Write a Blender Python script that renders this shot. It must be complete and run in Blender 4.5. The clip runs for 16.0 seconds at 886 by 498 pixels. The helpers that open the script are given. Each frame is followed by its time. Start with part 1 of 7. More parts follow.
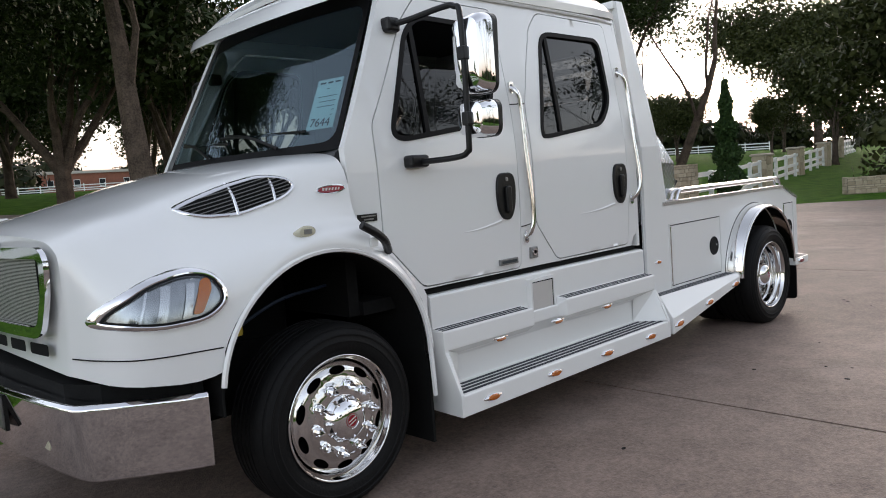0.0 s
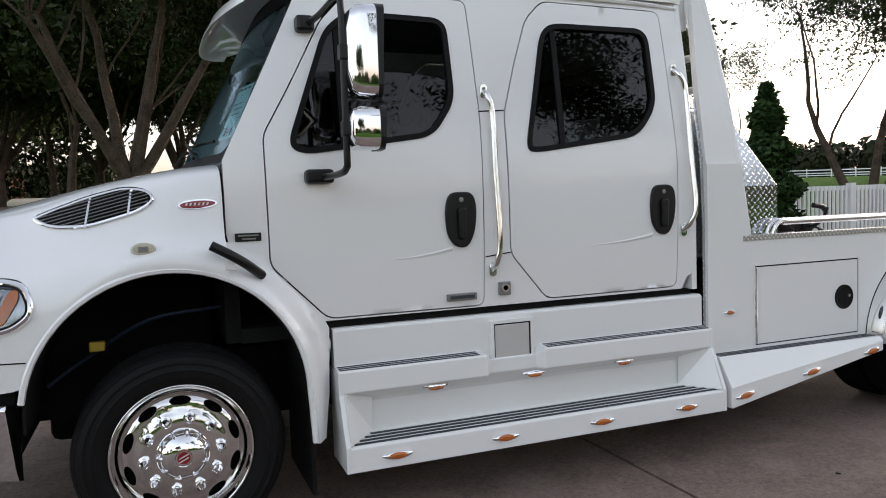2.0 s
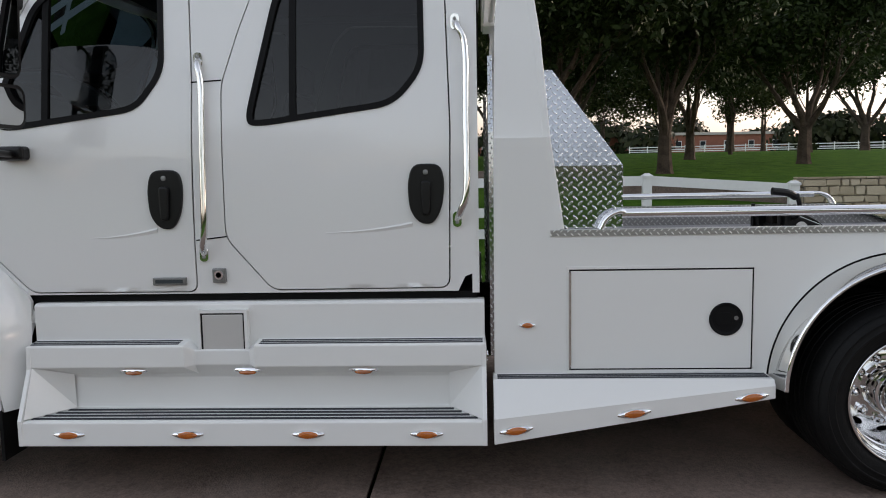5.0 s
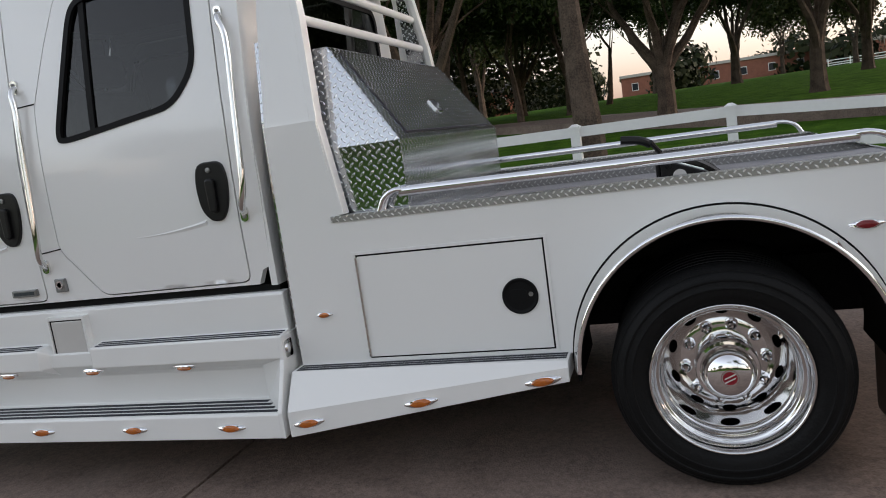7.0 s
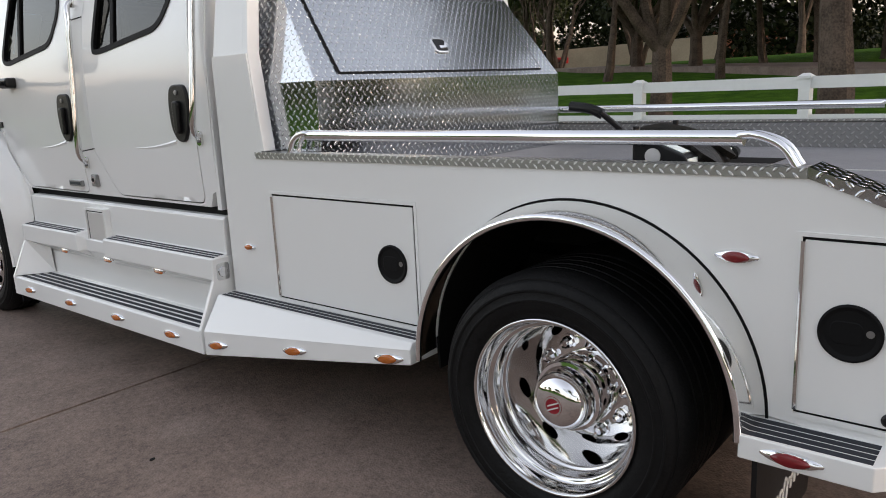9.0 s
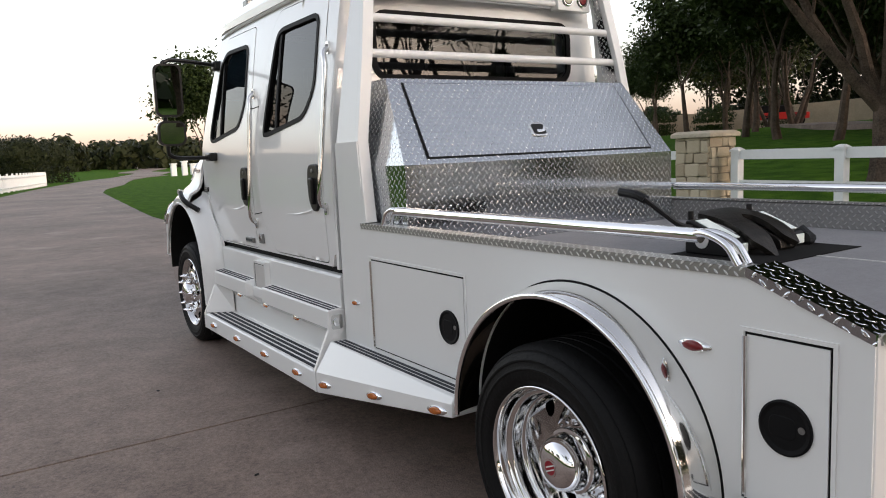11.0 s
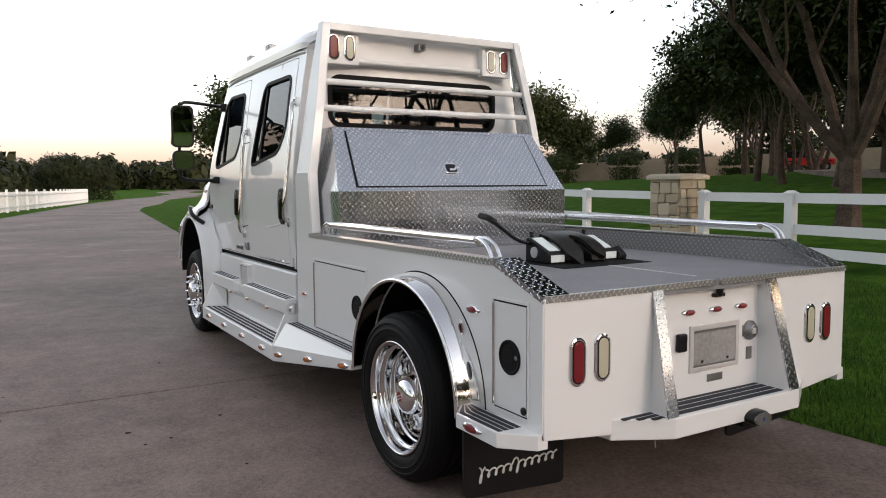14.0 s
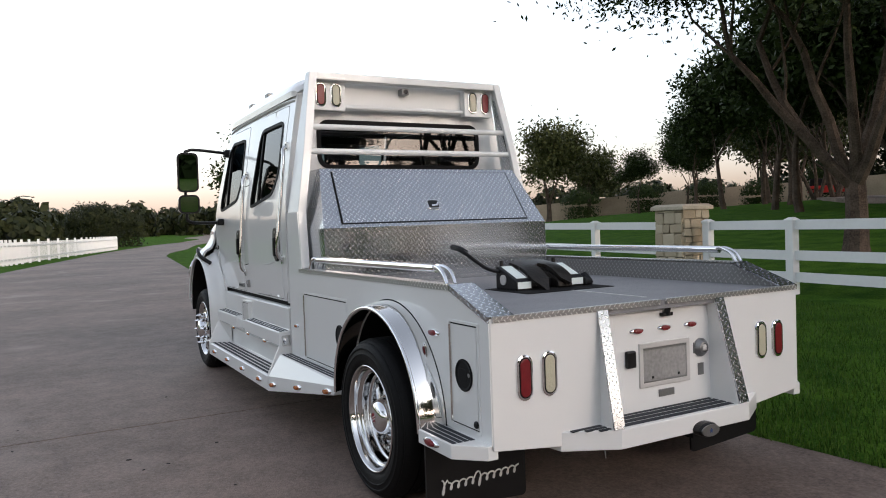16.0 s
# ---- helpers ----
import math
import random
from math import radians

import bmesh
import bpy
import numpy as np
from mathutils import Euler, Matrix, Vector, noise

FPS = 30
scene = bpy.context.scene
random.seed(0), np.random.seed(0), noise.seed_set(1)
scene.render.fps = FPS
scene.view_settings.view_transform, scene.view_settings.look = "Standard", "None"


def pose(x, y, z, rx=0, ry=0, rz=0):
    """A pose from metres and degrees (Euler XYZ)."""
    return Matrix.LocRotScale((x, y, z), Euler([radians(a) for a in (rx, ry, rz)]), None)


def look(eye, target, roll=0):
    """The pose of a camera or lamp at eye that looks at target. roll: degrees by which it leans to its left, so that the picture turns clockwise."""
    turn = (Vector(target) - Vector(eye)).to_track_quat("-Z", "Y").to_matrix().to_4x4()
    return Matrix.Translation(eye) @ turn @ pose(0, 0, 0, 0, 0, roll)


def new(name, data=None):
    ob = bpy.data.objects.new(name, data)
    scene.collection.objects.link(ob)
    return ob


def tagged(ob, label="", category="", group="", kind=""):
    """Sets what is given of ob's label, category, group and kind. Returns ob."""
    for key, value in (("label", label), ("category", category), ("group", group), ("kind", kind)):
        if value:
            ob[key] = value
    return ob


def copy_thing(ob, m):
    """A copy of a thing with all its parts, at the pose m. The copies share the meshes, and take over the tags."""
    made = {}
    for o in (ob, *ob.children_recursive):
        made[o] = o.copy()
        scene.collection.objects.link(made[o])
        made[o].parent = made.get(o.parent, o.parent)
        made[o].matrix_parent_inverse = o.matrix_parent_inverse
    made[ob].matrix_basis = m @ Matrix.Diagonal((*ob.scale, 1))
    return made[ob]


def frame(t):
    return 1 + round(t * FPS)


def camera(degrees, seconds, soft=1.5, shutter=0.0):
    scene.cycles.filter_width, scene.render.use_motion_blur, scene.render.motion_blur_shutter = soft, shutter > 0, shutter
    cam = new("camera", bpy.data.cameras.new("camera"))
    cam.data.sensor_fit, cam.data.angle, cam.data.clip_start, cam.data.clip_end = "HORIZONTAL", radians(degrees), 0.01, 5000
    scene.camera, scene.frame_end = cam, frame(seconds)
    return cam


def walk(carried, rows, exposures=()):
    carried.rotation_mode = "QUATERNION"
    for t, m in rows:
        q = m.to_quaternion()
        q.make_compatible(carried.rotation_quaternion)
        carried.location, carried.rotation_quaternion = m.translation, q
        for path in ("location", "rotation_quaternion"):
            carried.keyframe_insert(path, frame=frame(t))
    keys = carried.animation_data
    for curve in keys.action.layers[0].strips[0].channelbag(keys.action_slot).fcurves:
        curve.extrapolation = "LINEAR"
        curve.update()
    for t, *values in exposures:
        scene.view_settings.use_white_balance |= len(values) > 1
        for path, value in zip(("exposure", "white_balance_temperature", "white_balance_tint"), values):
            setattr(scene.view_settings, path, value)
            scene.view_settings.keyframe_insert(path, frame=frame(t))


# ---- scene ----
from mathutils.geometry import delaunay_2d_cdt

cam = camera(61.6, 16.0, 1.0)
PATH = [
    (0, (-1.792, -3.634, 1.426), (-0.411, -2.2, 1.243), -4.3),
    (0.5, (-1.362, -3.815, 1.411), (-0.045, -2.318, 1.255), -2.2),
    (1, (-0.934, -3.974, 1.404), (0.274, -2.385, 1.282), -3.4),
    (1.5, (-0.48, -4.088, 1.392), (0.481, -2.339, 1.259), -4.1),
    (2, (-0.066, -4.118, 1.4), (0.66, -2.259, 1.274), -2.0),
    (2.5, (0.429, -4.202, 1.407), (1.002, -2.288, 1.319), -0.2),
    (3, (0.872, -4.177, 1.389), (1.288, -2.226, 1.247), -3.3),
    (3.2, (1.005, -4.155, 1.384), (1.385, -2.198, 1.232), -2.3),
    (5.3, (2.853, -4.114, 1.412), (2.644, -2.139, 1.18), -2.6),
    (5.5, (3.034, -4.082, 1.404), (2.758, -2.121, 1.127), -3.3),
    (6, (3.417, -3.922, 1.402), (3.101, -1.973, 1.084), -1.8),
    (6.5, (3.803, -3.835, 1.389), (3.373, -1.901, 1.118), -5.6),
    (7, (4.193, -3.73, 1.403), (3.597, -1.842, 1.115), -8.1),
    (7.5, (4.562, -3.558, 1.393), (3.823, -1.727, 1.078), -6.1),
    (8, (4.927, -3.372, 1.395), (4.074, -1.591, 1.079), -5.1),
    (8.5, (5.202, -3.151, 1.376), (4.117, -1.509, 1.019), -7.4),
    (9, (5.395, -2.859, 1.381), (4.144, -1.358, 0.958), -2.7),
    (9.5, (5.528, -2.651, 1.417), (4.055, -1.405, 0.893), -4.6),
    (9.7, (5.569, -2.585, 1.446), (4.001, -1.451, 0.942), -3.9),
    (11.8, (6.455, -2.703, 1.478), (4.799, -1.599, 1.275), -1.9),
    (12, (6.548, -2.728, 1.46), (4.904, -1.613, 1.222), -2.0),
    (12.5, (6.78, -2.744, 1.458), (5.16, -1.62, 1.122), -1.0),
    (13, (6.997, -2.656, 1.454), (5.329, -1.578, 1.218), -1.6),
    (13.5, (7.208, -2.641, 1.452), (5.482, -1.656, 1.231), -2.9),
    (14, (7.417, -2.718, 1.459), (5.708, -1.693, 1.29), -0.4),
    (14.5, (7.549, -2.719, 1.447), (5.848, -1.681, 1.284), -1.4),
    (15, (7.688, -2.646, 1.441), (5.975, -1.626, 1.282), 0.1),
    (15.5, (7.77, -2.596, 1.432), (6.019, -1.64, 1.29), -2.1),
    (16, (7.799, -2.601, 1.427), (6.051, -1.631, 1.362), -2.0),
]
EXPOSURES = [(0, 2.78, 6700, 15), (2.5, 2.84, 6750, 15), (3.2, 2.66, 6750, 15), (7, 2.66, 6850, 15), (8.2, 2.7, 6900, 15), (9, 2.86, 7000, 16), (10.5, 2.76, 7000, 16), (12.5, 2.58, 7000, 16), (14.5, 2.58, 6950, 16), (16, 2.50, 6550, 14)]
walk(cam, [(t, look(eye, target, roll)) for t, eye, target, roll in PATH], EXPOSURES)

# ---- world and light: a clear sky just after sunset ----
world = bpy.data.worlds.new("dusk_sky")
scene.world = world
world.use_nodes = True
wn, wl = world.node_tree.nodes, world.node_tree.links
wn.clear()
sky = wn.new("ShaderNodeTexSky")
sky.sky_type = "NISHITA"
sky.sun_disc = False
sky.sun_elevation = radians(5.0)
sky.sun_rotation = radians(75)
sky.air_density, sky.dust_density, sky.ozone_density = 1.0, 1.5, 2.0
bg = wn.new("ShaderNodeBackground")
bg.inputs["Strength"].default_value = 0.12
wo = wn.new("ShaderNodeOutputWorld")
hs = wn.new("ShaderNodeHueSaturation")   # thin high haze washes the colour out
hs.inputs["Saturation"].default_value = 0.42
wl.new(sky.outputs[0], hs.inputs["Color"])
gen, sep, belt, tint = (wn.new("ShaderNode" + k) for k in ("TexCoord", "SeparateXYZ", "ValToRGB", "VectorMath"))
belt.color_ramp.elements[0].position, belt.color_ramp.elements[0].color = 0.0, (0.72, 0.59, 0.615, 1)
belt.color_ramp.elements[1].position, belt.color_ramp.elements[1].color = 0.22, (1.0, 1.0, 1.0, 1)
for at_, col_ in ((0.05, (0.79, 0.675, 0.69, 1)), (0.12, (0.93, 0.89, 0.875, 1))):   # rosy haze over the horizon, paler upwards
    el_ = belt.color_ramp.elements.new(at_)
    el_.color = col_
tint.operation = "MULTIPLY"
wl.new(gen.outputs["Generated"], sep.inputs[0])
wl.new(sep.outputs["Z"], belt.inputs[0])
wl.new(hs.outputs[0], tint.inputs[0])
wl.new(belt.outputs[0], tint.inputs[1])
wl.new(tint.outputs[0], bg.inputs[0])
wl.new(bg.outputs[0], wo.inputs[0])
sun = new("sun", bpy.data.lights.new("sun", "SUN"))
sun.data.energy, sun.data.angle, sun.data.color = 0.2, radians(25), (1.0, 0.86, 0.74)
sun.matrix_world = look((0, 0, 30), (-29, -7.8, 20))

# ---- materials ----
def nodes_of(name):
    m = bpy.data.materials.new(name)
    m.use_nodes = True
    return m, m.node_tree.nodes, m.node_tree.links, m.node_tree.nodes["Principled BSDF"]


def plain(name, col, rough=0.5, metal=0.0, coat=0.0, var=0.0, vscale=6.0, bump=0.0, bscale=60.0, emit=0.0, spec=0.5, rvar=0.0):
    """A surface with a base colour that varies at two scales and a fine relief."""
    m, n, l, b = nodes_of(name)
    b.inputs["Base Color"].default_value = (*col, 1)
    b.inputs["Roughness"].default_value = rough
    b.inputs["Metallic"].default_value = metal
    b.inputs["Coat Weight"].default_value = coat
    b.inputs["Coat Roughness"].default_value = 0.04
    b.inputs["Specular IOR Level"].default_value = spec
    if emit:
        b.inputs["Emission Color"].default_value = (*col, 1)
        b.inputs["Emission Strength"].default_value = emit
    tc = n.new("ShaderNodeTexCoord")
    if var or rvar:
        a, c = n.new("ShaderNodeTexNoise"), n.new("ShaderNodeTexNoise")
        a.inputs["Scale"].default_value, c.inputs["Scale"].default_value = vscale, vscale * 9
        a.inputs["Detail"].default_value = c.inputs["Detail"].default_value = 4
        mx = n.new("ShaderNodeMath")
        mx.operation = "ADD"
        l.new(tc.outputs["Object"], a.inputs[0])
        l.new(tc.outputs["Object"], c.inputs[0])
        l.new(a.outputs[0], mx.inputs[0])
        l.new(c.outputs[0], mx.inputs[1])
        if var:
            mr = n.new("ShaderNodeMapRange")
            mr.inputs[1].default_value, mr.inputs[2].default_value = 0.7, 1.3
            mr.inputs[3].default_value, mr.inputs[4].default_value = 1 - var, 1 + var
            mul = n.new("ShaderNodeVectorMath")
            mul.operation = "SCALE"
            mul.inputs[0].default_value = col
            l.new(mx.outputs[0], mr.inputs[0])
            l.new(mr.outputs[0], mul.inputs["Scale"])
            l.new(mul.outputs[0], b.inputs["Base Color"])
        if rvar:
            rr = n.new("ShaderNodeMapRange")
            rr.inputs[1].default_value, rr.inputs[2].default_value = 0.7, 1.3
            rr.inputs[3].default_value, rr.inputs[4].default_value = max(rough - rvar, 0.01), rough + rvar
            l.new(mx.outputs[0], rr.inputs[0])
            l.new(rr.outputs[0], b.inputs["Roughness"])
    if bump:
        t = n.new("ShaderNodeTexNoise")
        t.inputs["Scale"].default_value, t.inputs["Detail"].default_value = bscale, 5
        bp = n.new("ShaderNodeBump")
        bp.inputs["Strength"].default_value, bp.inputs["Distance"].default_value = bump, 0.01
        l.new(tc.outputs["Object"], t.inputs[0])
        l.new(t.outputs[0], bp.inputs["Height"])
        l.new(bp.outputs[0], b.inputs["Normal"])
    return m


def diamond_plate(name, col, rough, metal, height=0.8, pitch=0.026):
    """Tread plate: short raised bars set crosswise in a checkerboard."""
    m, n, l, b = nodes_of(name)
    b.inputs["Base Color"].default_value = (*col, 1)
    b.inputs["Roughness"].default_value, b.inputs["Metallic"].default_value = rough, metal
    uv = n.new("ShaderNodeUVMap")

    def math_node(op, a, c=None):
        q = n.new("ShaderNodeMath")
        q.operation = op
        for i, v in ((0, a), (1, c)):
            if v is None:
                continue
            if isinstance(v, (int, float)):
                q.inputs[i].default_value = v
            else:
                l.new(v, q.inputs[i])
        return q.outputs[0]
    mp = n.new("ShaderNodeMapping")
    mp.inputs["Rotation"].default_value[2] = radians(45)
    mp.inputs["Scale"].default_value = (1 / pitch,) * 3
    l.new(uv.outputs[0], mp.inputs[0])
    sp = n.new("ShaderNodeSeparateXYZ")
    l.new(mp.outputs[0], sp.inputs[0])
    u, v = sp.outputs[0], sp.outputs[1]
    fu, fv = math_node("SUBTRACT", math_node("FRACT", u), 0.5), math_node("SUBTRACT", math_node("FRACT", v), 0.5)
    par = math_node("MODULO", math_node("ABSOLUTE", math_node("ADD", math_node("FLOOR", u), math_node("FLOOR", v))), 2.0)
    sel = math_node("GREATER_THAN", par, 0.5)

    def ell(a, c):
        return math_node("ADD", math_node("POWER", math_node("DIVIDE", a, 0.46), 2.0), math_node("POWER", math_node("DIVIDE", c, 0.17), 2.0))
    e1, e2 = ell(fu, fv), ell(fv, fu)
    mixn = math_node("ADD", math_node("MULTIPLY", e1, sel), math_node("MULTIPLY", e2, math_node("SUBTRACT", 1.0, sel)))
    mr = n.new("ShaderNodeMapRange")
    mr.interpolation_type = "SMOOTHSTEP"
    mr.inputs[1].default_value, mr.inputs[2].default_value = 0.25, 1.1
    mr.inputs[3].default_value, mr.inputs[4].default_value = 1.0, 0.0
    l.new(mixn, mr.inputs[0])
    bp = n.new("ShaderNodeBump")
    bp.inputs["Strength"].default_value, bp.inputs["Distance"].default_value = height, 0.006
    l.new(mr.outputs[0], bp.inputs["Height"])
    cm_ = n.new("ShaderNodeMixRGB")   # raised bars are coloured brighter, the ground between them darker
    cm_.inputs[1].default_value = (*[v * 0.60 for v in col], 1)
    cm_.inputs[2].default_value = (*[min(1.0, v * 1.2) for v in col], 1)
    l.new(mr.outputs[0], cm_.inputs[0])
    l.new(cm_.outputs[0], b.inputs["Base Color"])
    l.new(bp.outputs[0], b.inputs["Normal"])
    nz = n.new("ShaderNodeTexNoise")
    nz.inputs["Scale"].default_value, nz.inputs["Detail"].default_value = 7, 5
    tc = n.new("ShaderNodeTexCoord")
    l.new(tc.outputs["Object"], nz.inputs[0])
    rr = n.new("ShaderNodeMapRange")
    rr.inputs[3].default_value, rr.inputs[4].default_value = rough * 0.85, rough * 1.15
    l.new(nz.outputs[0], rr.inputs[0])
    l.new(rr.outputs[0], b.inputs["Roughness"])
    return m


def glass_mat(name, tint, dark, sheen=(0.8, 0.8, 0.8)):
    """Tinted automotive glass: part clear, part absorbing, with a mirror-like face."""
    m, n, l, b = nodes_of(name)
    n.remove(b)
    tr, gl = n.new("ShaderNodeBsdfTransparent"), n.new("ShaderNodeBsdfGlossy")
    tr.inputs[0].default_value = (*tint, 1)
    gl.inputs["Roughness"].default_value = 0.01
    gl.inputs[0].default_value = (*sheen, 1)
    fr = n.new("ShaderNodeFresnel")
    fr.inputs[0].default_value = dark
    mx = n.new("ShaderNodeMixShader")
    l.new(fr.outputs[0], mx.inputs[0])
    l.new(tr.outputs[0], mx.inputs[1])
    l.new(gl.outputs[0], mx.inputs[2])
    l.new(mx.outputs[0], n["Material Output"].inputs[0])
    return m


WHITE = plain("white_automotive_paint", (0.80, 0.80, 0.79), 0.30, 0, 0.9)
BEDWHITE = plain("white_bed_paint", (0.78, 0.78, 0.765), 0.36, 0, 0.6)
CHROME = plain("chrome", (0.88, 0.88, 0.89), 0.045, 1.0, rvar=0.03, vscale=5)
STAINLESS = plain("polished_stainless", (0.76, 0.755, 0.74), 0.075, 1.0, rvar=0.025, vscale=9)
RIM = plain("polished_aluminium", (0.74, 0.735, 0.73), 0.07, 1.0, rvar=0.03, vscale=6)
RUBBER = plain("tyre_rubber", (0.0045, 0.0045, 0.0047), 0.62, spec=0.18, var=0.25, vscale=8, bump=0.25, bscale=90)
BLACK = plain("black_plastic", (0.006, 0.006, 0.0065), 0.34, spec=0.32, bump=0.1, bscale=200)
DARK = plain("dark_underbody", (0.005, 0.005, 0.005), 0.85, var=0.3, spec=0.2)
TRIM = plain("black_rubber_seal", (0.004, 0.004, 0.0045), 0.6, spec=0.16)
TREAD = plain("step_tread_rubber", (0.010, 0.014, 0.022), 0.7, var=0.15, vscale=20)
AMBER = plain("amber_lens", (0.42, 0.105, 0.012), 0.18, 0, 0.6, var=0.2, vscale=60)
RED = plain("red_lens", (0.17, 0.006, 0.010), 0.32, 0, 0.15, var=0.2, vscale=60)
CLEARLENS = plain("clear_ribbed_lens", (0.50, 0.47, 0.35), 0.2, 0, 0.6, bump=0.4, bscale=120)
GLASS = glass_mat("tinted_side_glass", (0.13, 0.14, 0.15), 1.52)
WGLASS = glass_mat("windshield_glass", (0.58, 0.78, 0.81), 2.1, (0.66, 0.84, 0.94))
HLGLASS = glass_mat("headlamp_glass", (0.93, 0.95, 0.96), 1.45)
SEAT = plain("grey_cloth_seat", (0.10, 0.10, 0.105), 0.9, var=0.15, vscale=20, bump=0.3)
DASH = plain("grey_dashboard", (0.06, 0.06, 0.065), 0.7, bump=0.2)
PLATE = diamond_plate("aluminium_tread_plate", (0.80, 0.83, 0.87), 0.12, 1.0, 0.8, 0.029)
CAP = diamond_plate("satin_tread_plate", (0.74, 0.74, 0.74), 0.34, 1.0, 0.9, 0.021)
WALLPLATE = diamond_plate("grey_coated_tread_plate", (0.26, 0.255, 0.25), 0.45, 0.3, 0.7)
DECK = plain("grey_sprayed_liner", (0.23, 0.23, 0.24), 0.6, var=0.10, vscale=5, bump=0.35, bscale=180)
GRILLEMESH = plain("brushed_grille_wire", (0.66, 0.65, 0.63), 0.42, 0.85)
BRUSHED = plain("brushed_aluminium", (0.62, 0.61, 0.60), 0.5, 0.55, rvar=0.08, vscale=20)
STEEL = plain("dull_steel", (0.27, 0.27, 0.27), 0.42, 0.9, var=0.1, vscale=12)
PAPER = plain("paper_sheet", (0.72, 0.80, 0.78), 0.7, var=0.03)
INK = plain("dark_print", (0.03, 0.04, 0.045), 0.7)
WHITEPRINT = plain("white_print", (0.62, 0.62, 0.60), 0.6)
REDENAMEL = plain("red_enamel", (0.25, 0.012, 0.02), 0.25, 0, 0.4)


# ---- building helpers ----
def crisp(ob):
    """Keeps the cut edges of a thickened sheet sharp."""
    e = ob.modifiers.new("crisp", "EDGE_SPLIT")
    e.split_angle = radians(40)


def part(name, bm, mat, parent=None, label="", smooth=False, bevel=0.0, solid=0.0, uv=None):
    """Links a bmesh as one mesh object under a thing or a part."""
    me = bpy.data.meshes.new(name)
    bmesh.ops.recalc_face_normals(bm, faces=bm.faces) if not solid else None
    if uv:
        lay = bm.loops.layers.uv.new("UVMap")
        for fc in bm.faces:
            fc.normal_update()
            a = max(range(3), key=lambda i: abs(fc.normal[i]))
            for lp in fc.loops:
                c = lp.vert.co
                lp[lay].uv = ((c.y, c.z), (c.x, c.z), (c.x, c.y))[a] if a else (c.y, c.z * (1 + abs(fc.normal.z) * 0.4))
    bm.to_mesh(me)
    bm.free()
    for fc in me.polygons:
        fc.use_smooth = smooth
    if smooth:
        me.set_sharp_from_angle(angle=radians(40))
    me.materials.append(mat)
    ob = new(name, me)
    if parent:
        ob.parent = parent
    if label:
        ob["label"] = label
    if solid:
        s = ob.modifiers.new("thickness", "SOLIDIFY")
        s.thickness, s.offset = solid, -1
        if smooth:
            crisp(ob)
    if bevel:
        b = ob.modifiers.new("edges", "BEVEL")
        b.width, b.segments, b.limit_method, b.angle_limit = bevel, 2, "ANGLE", radians(35)
        b.harden_normals = False
    return ob


def box(bm, x0, x1, y0, y1, z0, z1):
    vs = [bm.verts.new((x, y, z)) for x in (x0, x1) for y in (y0, y1) for z in (z0, z1)]
    for q in ((0, 1, 3, 2), (4, 6, 7, 5), (0, 4, 5, 1), (2, 3, 7, 6), (0, 2, 6, 4), (1, 5, 7, 3)):
        bm.faces.new([vs[i] for i in q])
    return vs


def boxed(*a):
    bm = bmesh.new()
    box(bm, *a)
    return bm


def prism(bm, pts, at0, at1):
    """A solid between two copies of a polygon; at0 and at1 turn (u, v) into places."""
    a = [bm.verts.new(at0(*p)) for p in pts]
    b = [bm.verts.new(at1(*p)) for p in pts]
    n = len(pts)
    bm.faces.new(a)
    bm.faces.new(b[::-1])
    for i in range(n):
        bm.faces.new((a[i], b[i], b[(i + 1) % n], a[(i + 1) % n]))


def side_prism(pts, y0, y1):
    bm = bmesh.new()
    prism(bm, pts, lambda u, v: (u, y0, v), lambda u, v: (u, y1, v))
    return bm


def loft(bm, rings, closed=True, caps=True):
    vs = [[bm.verts.new(p) for p in r] for r in rings]
    m = len(vs[0])
    for a, b in zip(vs, vs[1:]):
        for i in range(m if closed else m - 1):
            j = (i + 1) % m
            bm.faces.new((a[i], a[j], b[j], b[i]))
    if caps and closed:
        bm.faces.new(vs[0][::-1])
        bm.faces.new(vs[-1])
    return vs


def smooth_path(pts, k=6):
    """A Catmull-Rom curve through the points."""
    p = [Vector(q) for q in pts]
    p = [2 * p[0] - p[1]] + p + [2 * p[-1] - p[-2]]
    out = []
    for a, b, c, d in zip(p, p[1:], p[2:], p[3:]):
        for i in range(k):
            t = i / k
            out.append(0.5 * (2 * b + (c - a) * t + (2 * a - 5 * b + 4 * c - d) * t * t + (3 * b - a - 3 * c + d) * t ** 3))
    return out + [p[-2]]


def tube(bm, pts, r, n=10, taper=None):
    """A round bar along a line of points."""
    p = [Vector(q) for q in pts]
    rings, up = [], None
    for i, c in enumerate(p):
        d = (p[min(i + 1, len(p) - 1)] - p[max(i - 1, 0)]).normalized()
        if up is None:
            up = d.orthogonal().normalized()
        up = (up - d * up.dot(d)).normalized()
        s = d.cross(up)
        rr = taper[i] if taper else r
        rings.append([c + rr * (math.cos(a) * up + math.sin(a) * s) for a in [2 * math.pi * k / n for k in range(n)]])
    loft(bm, rings)


def tubed(pts, r, n=10, k=0):
    bm = bmesh.new()
    tube(bm, smooth_path(pts, k) if k else pts, r, n)
    return bm


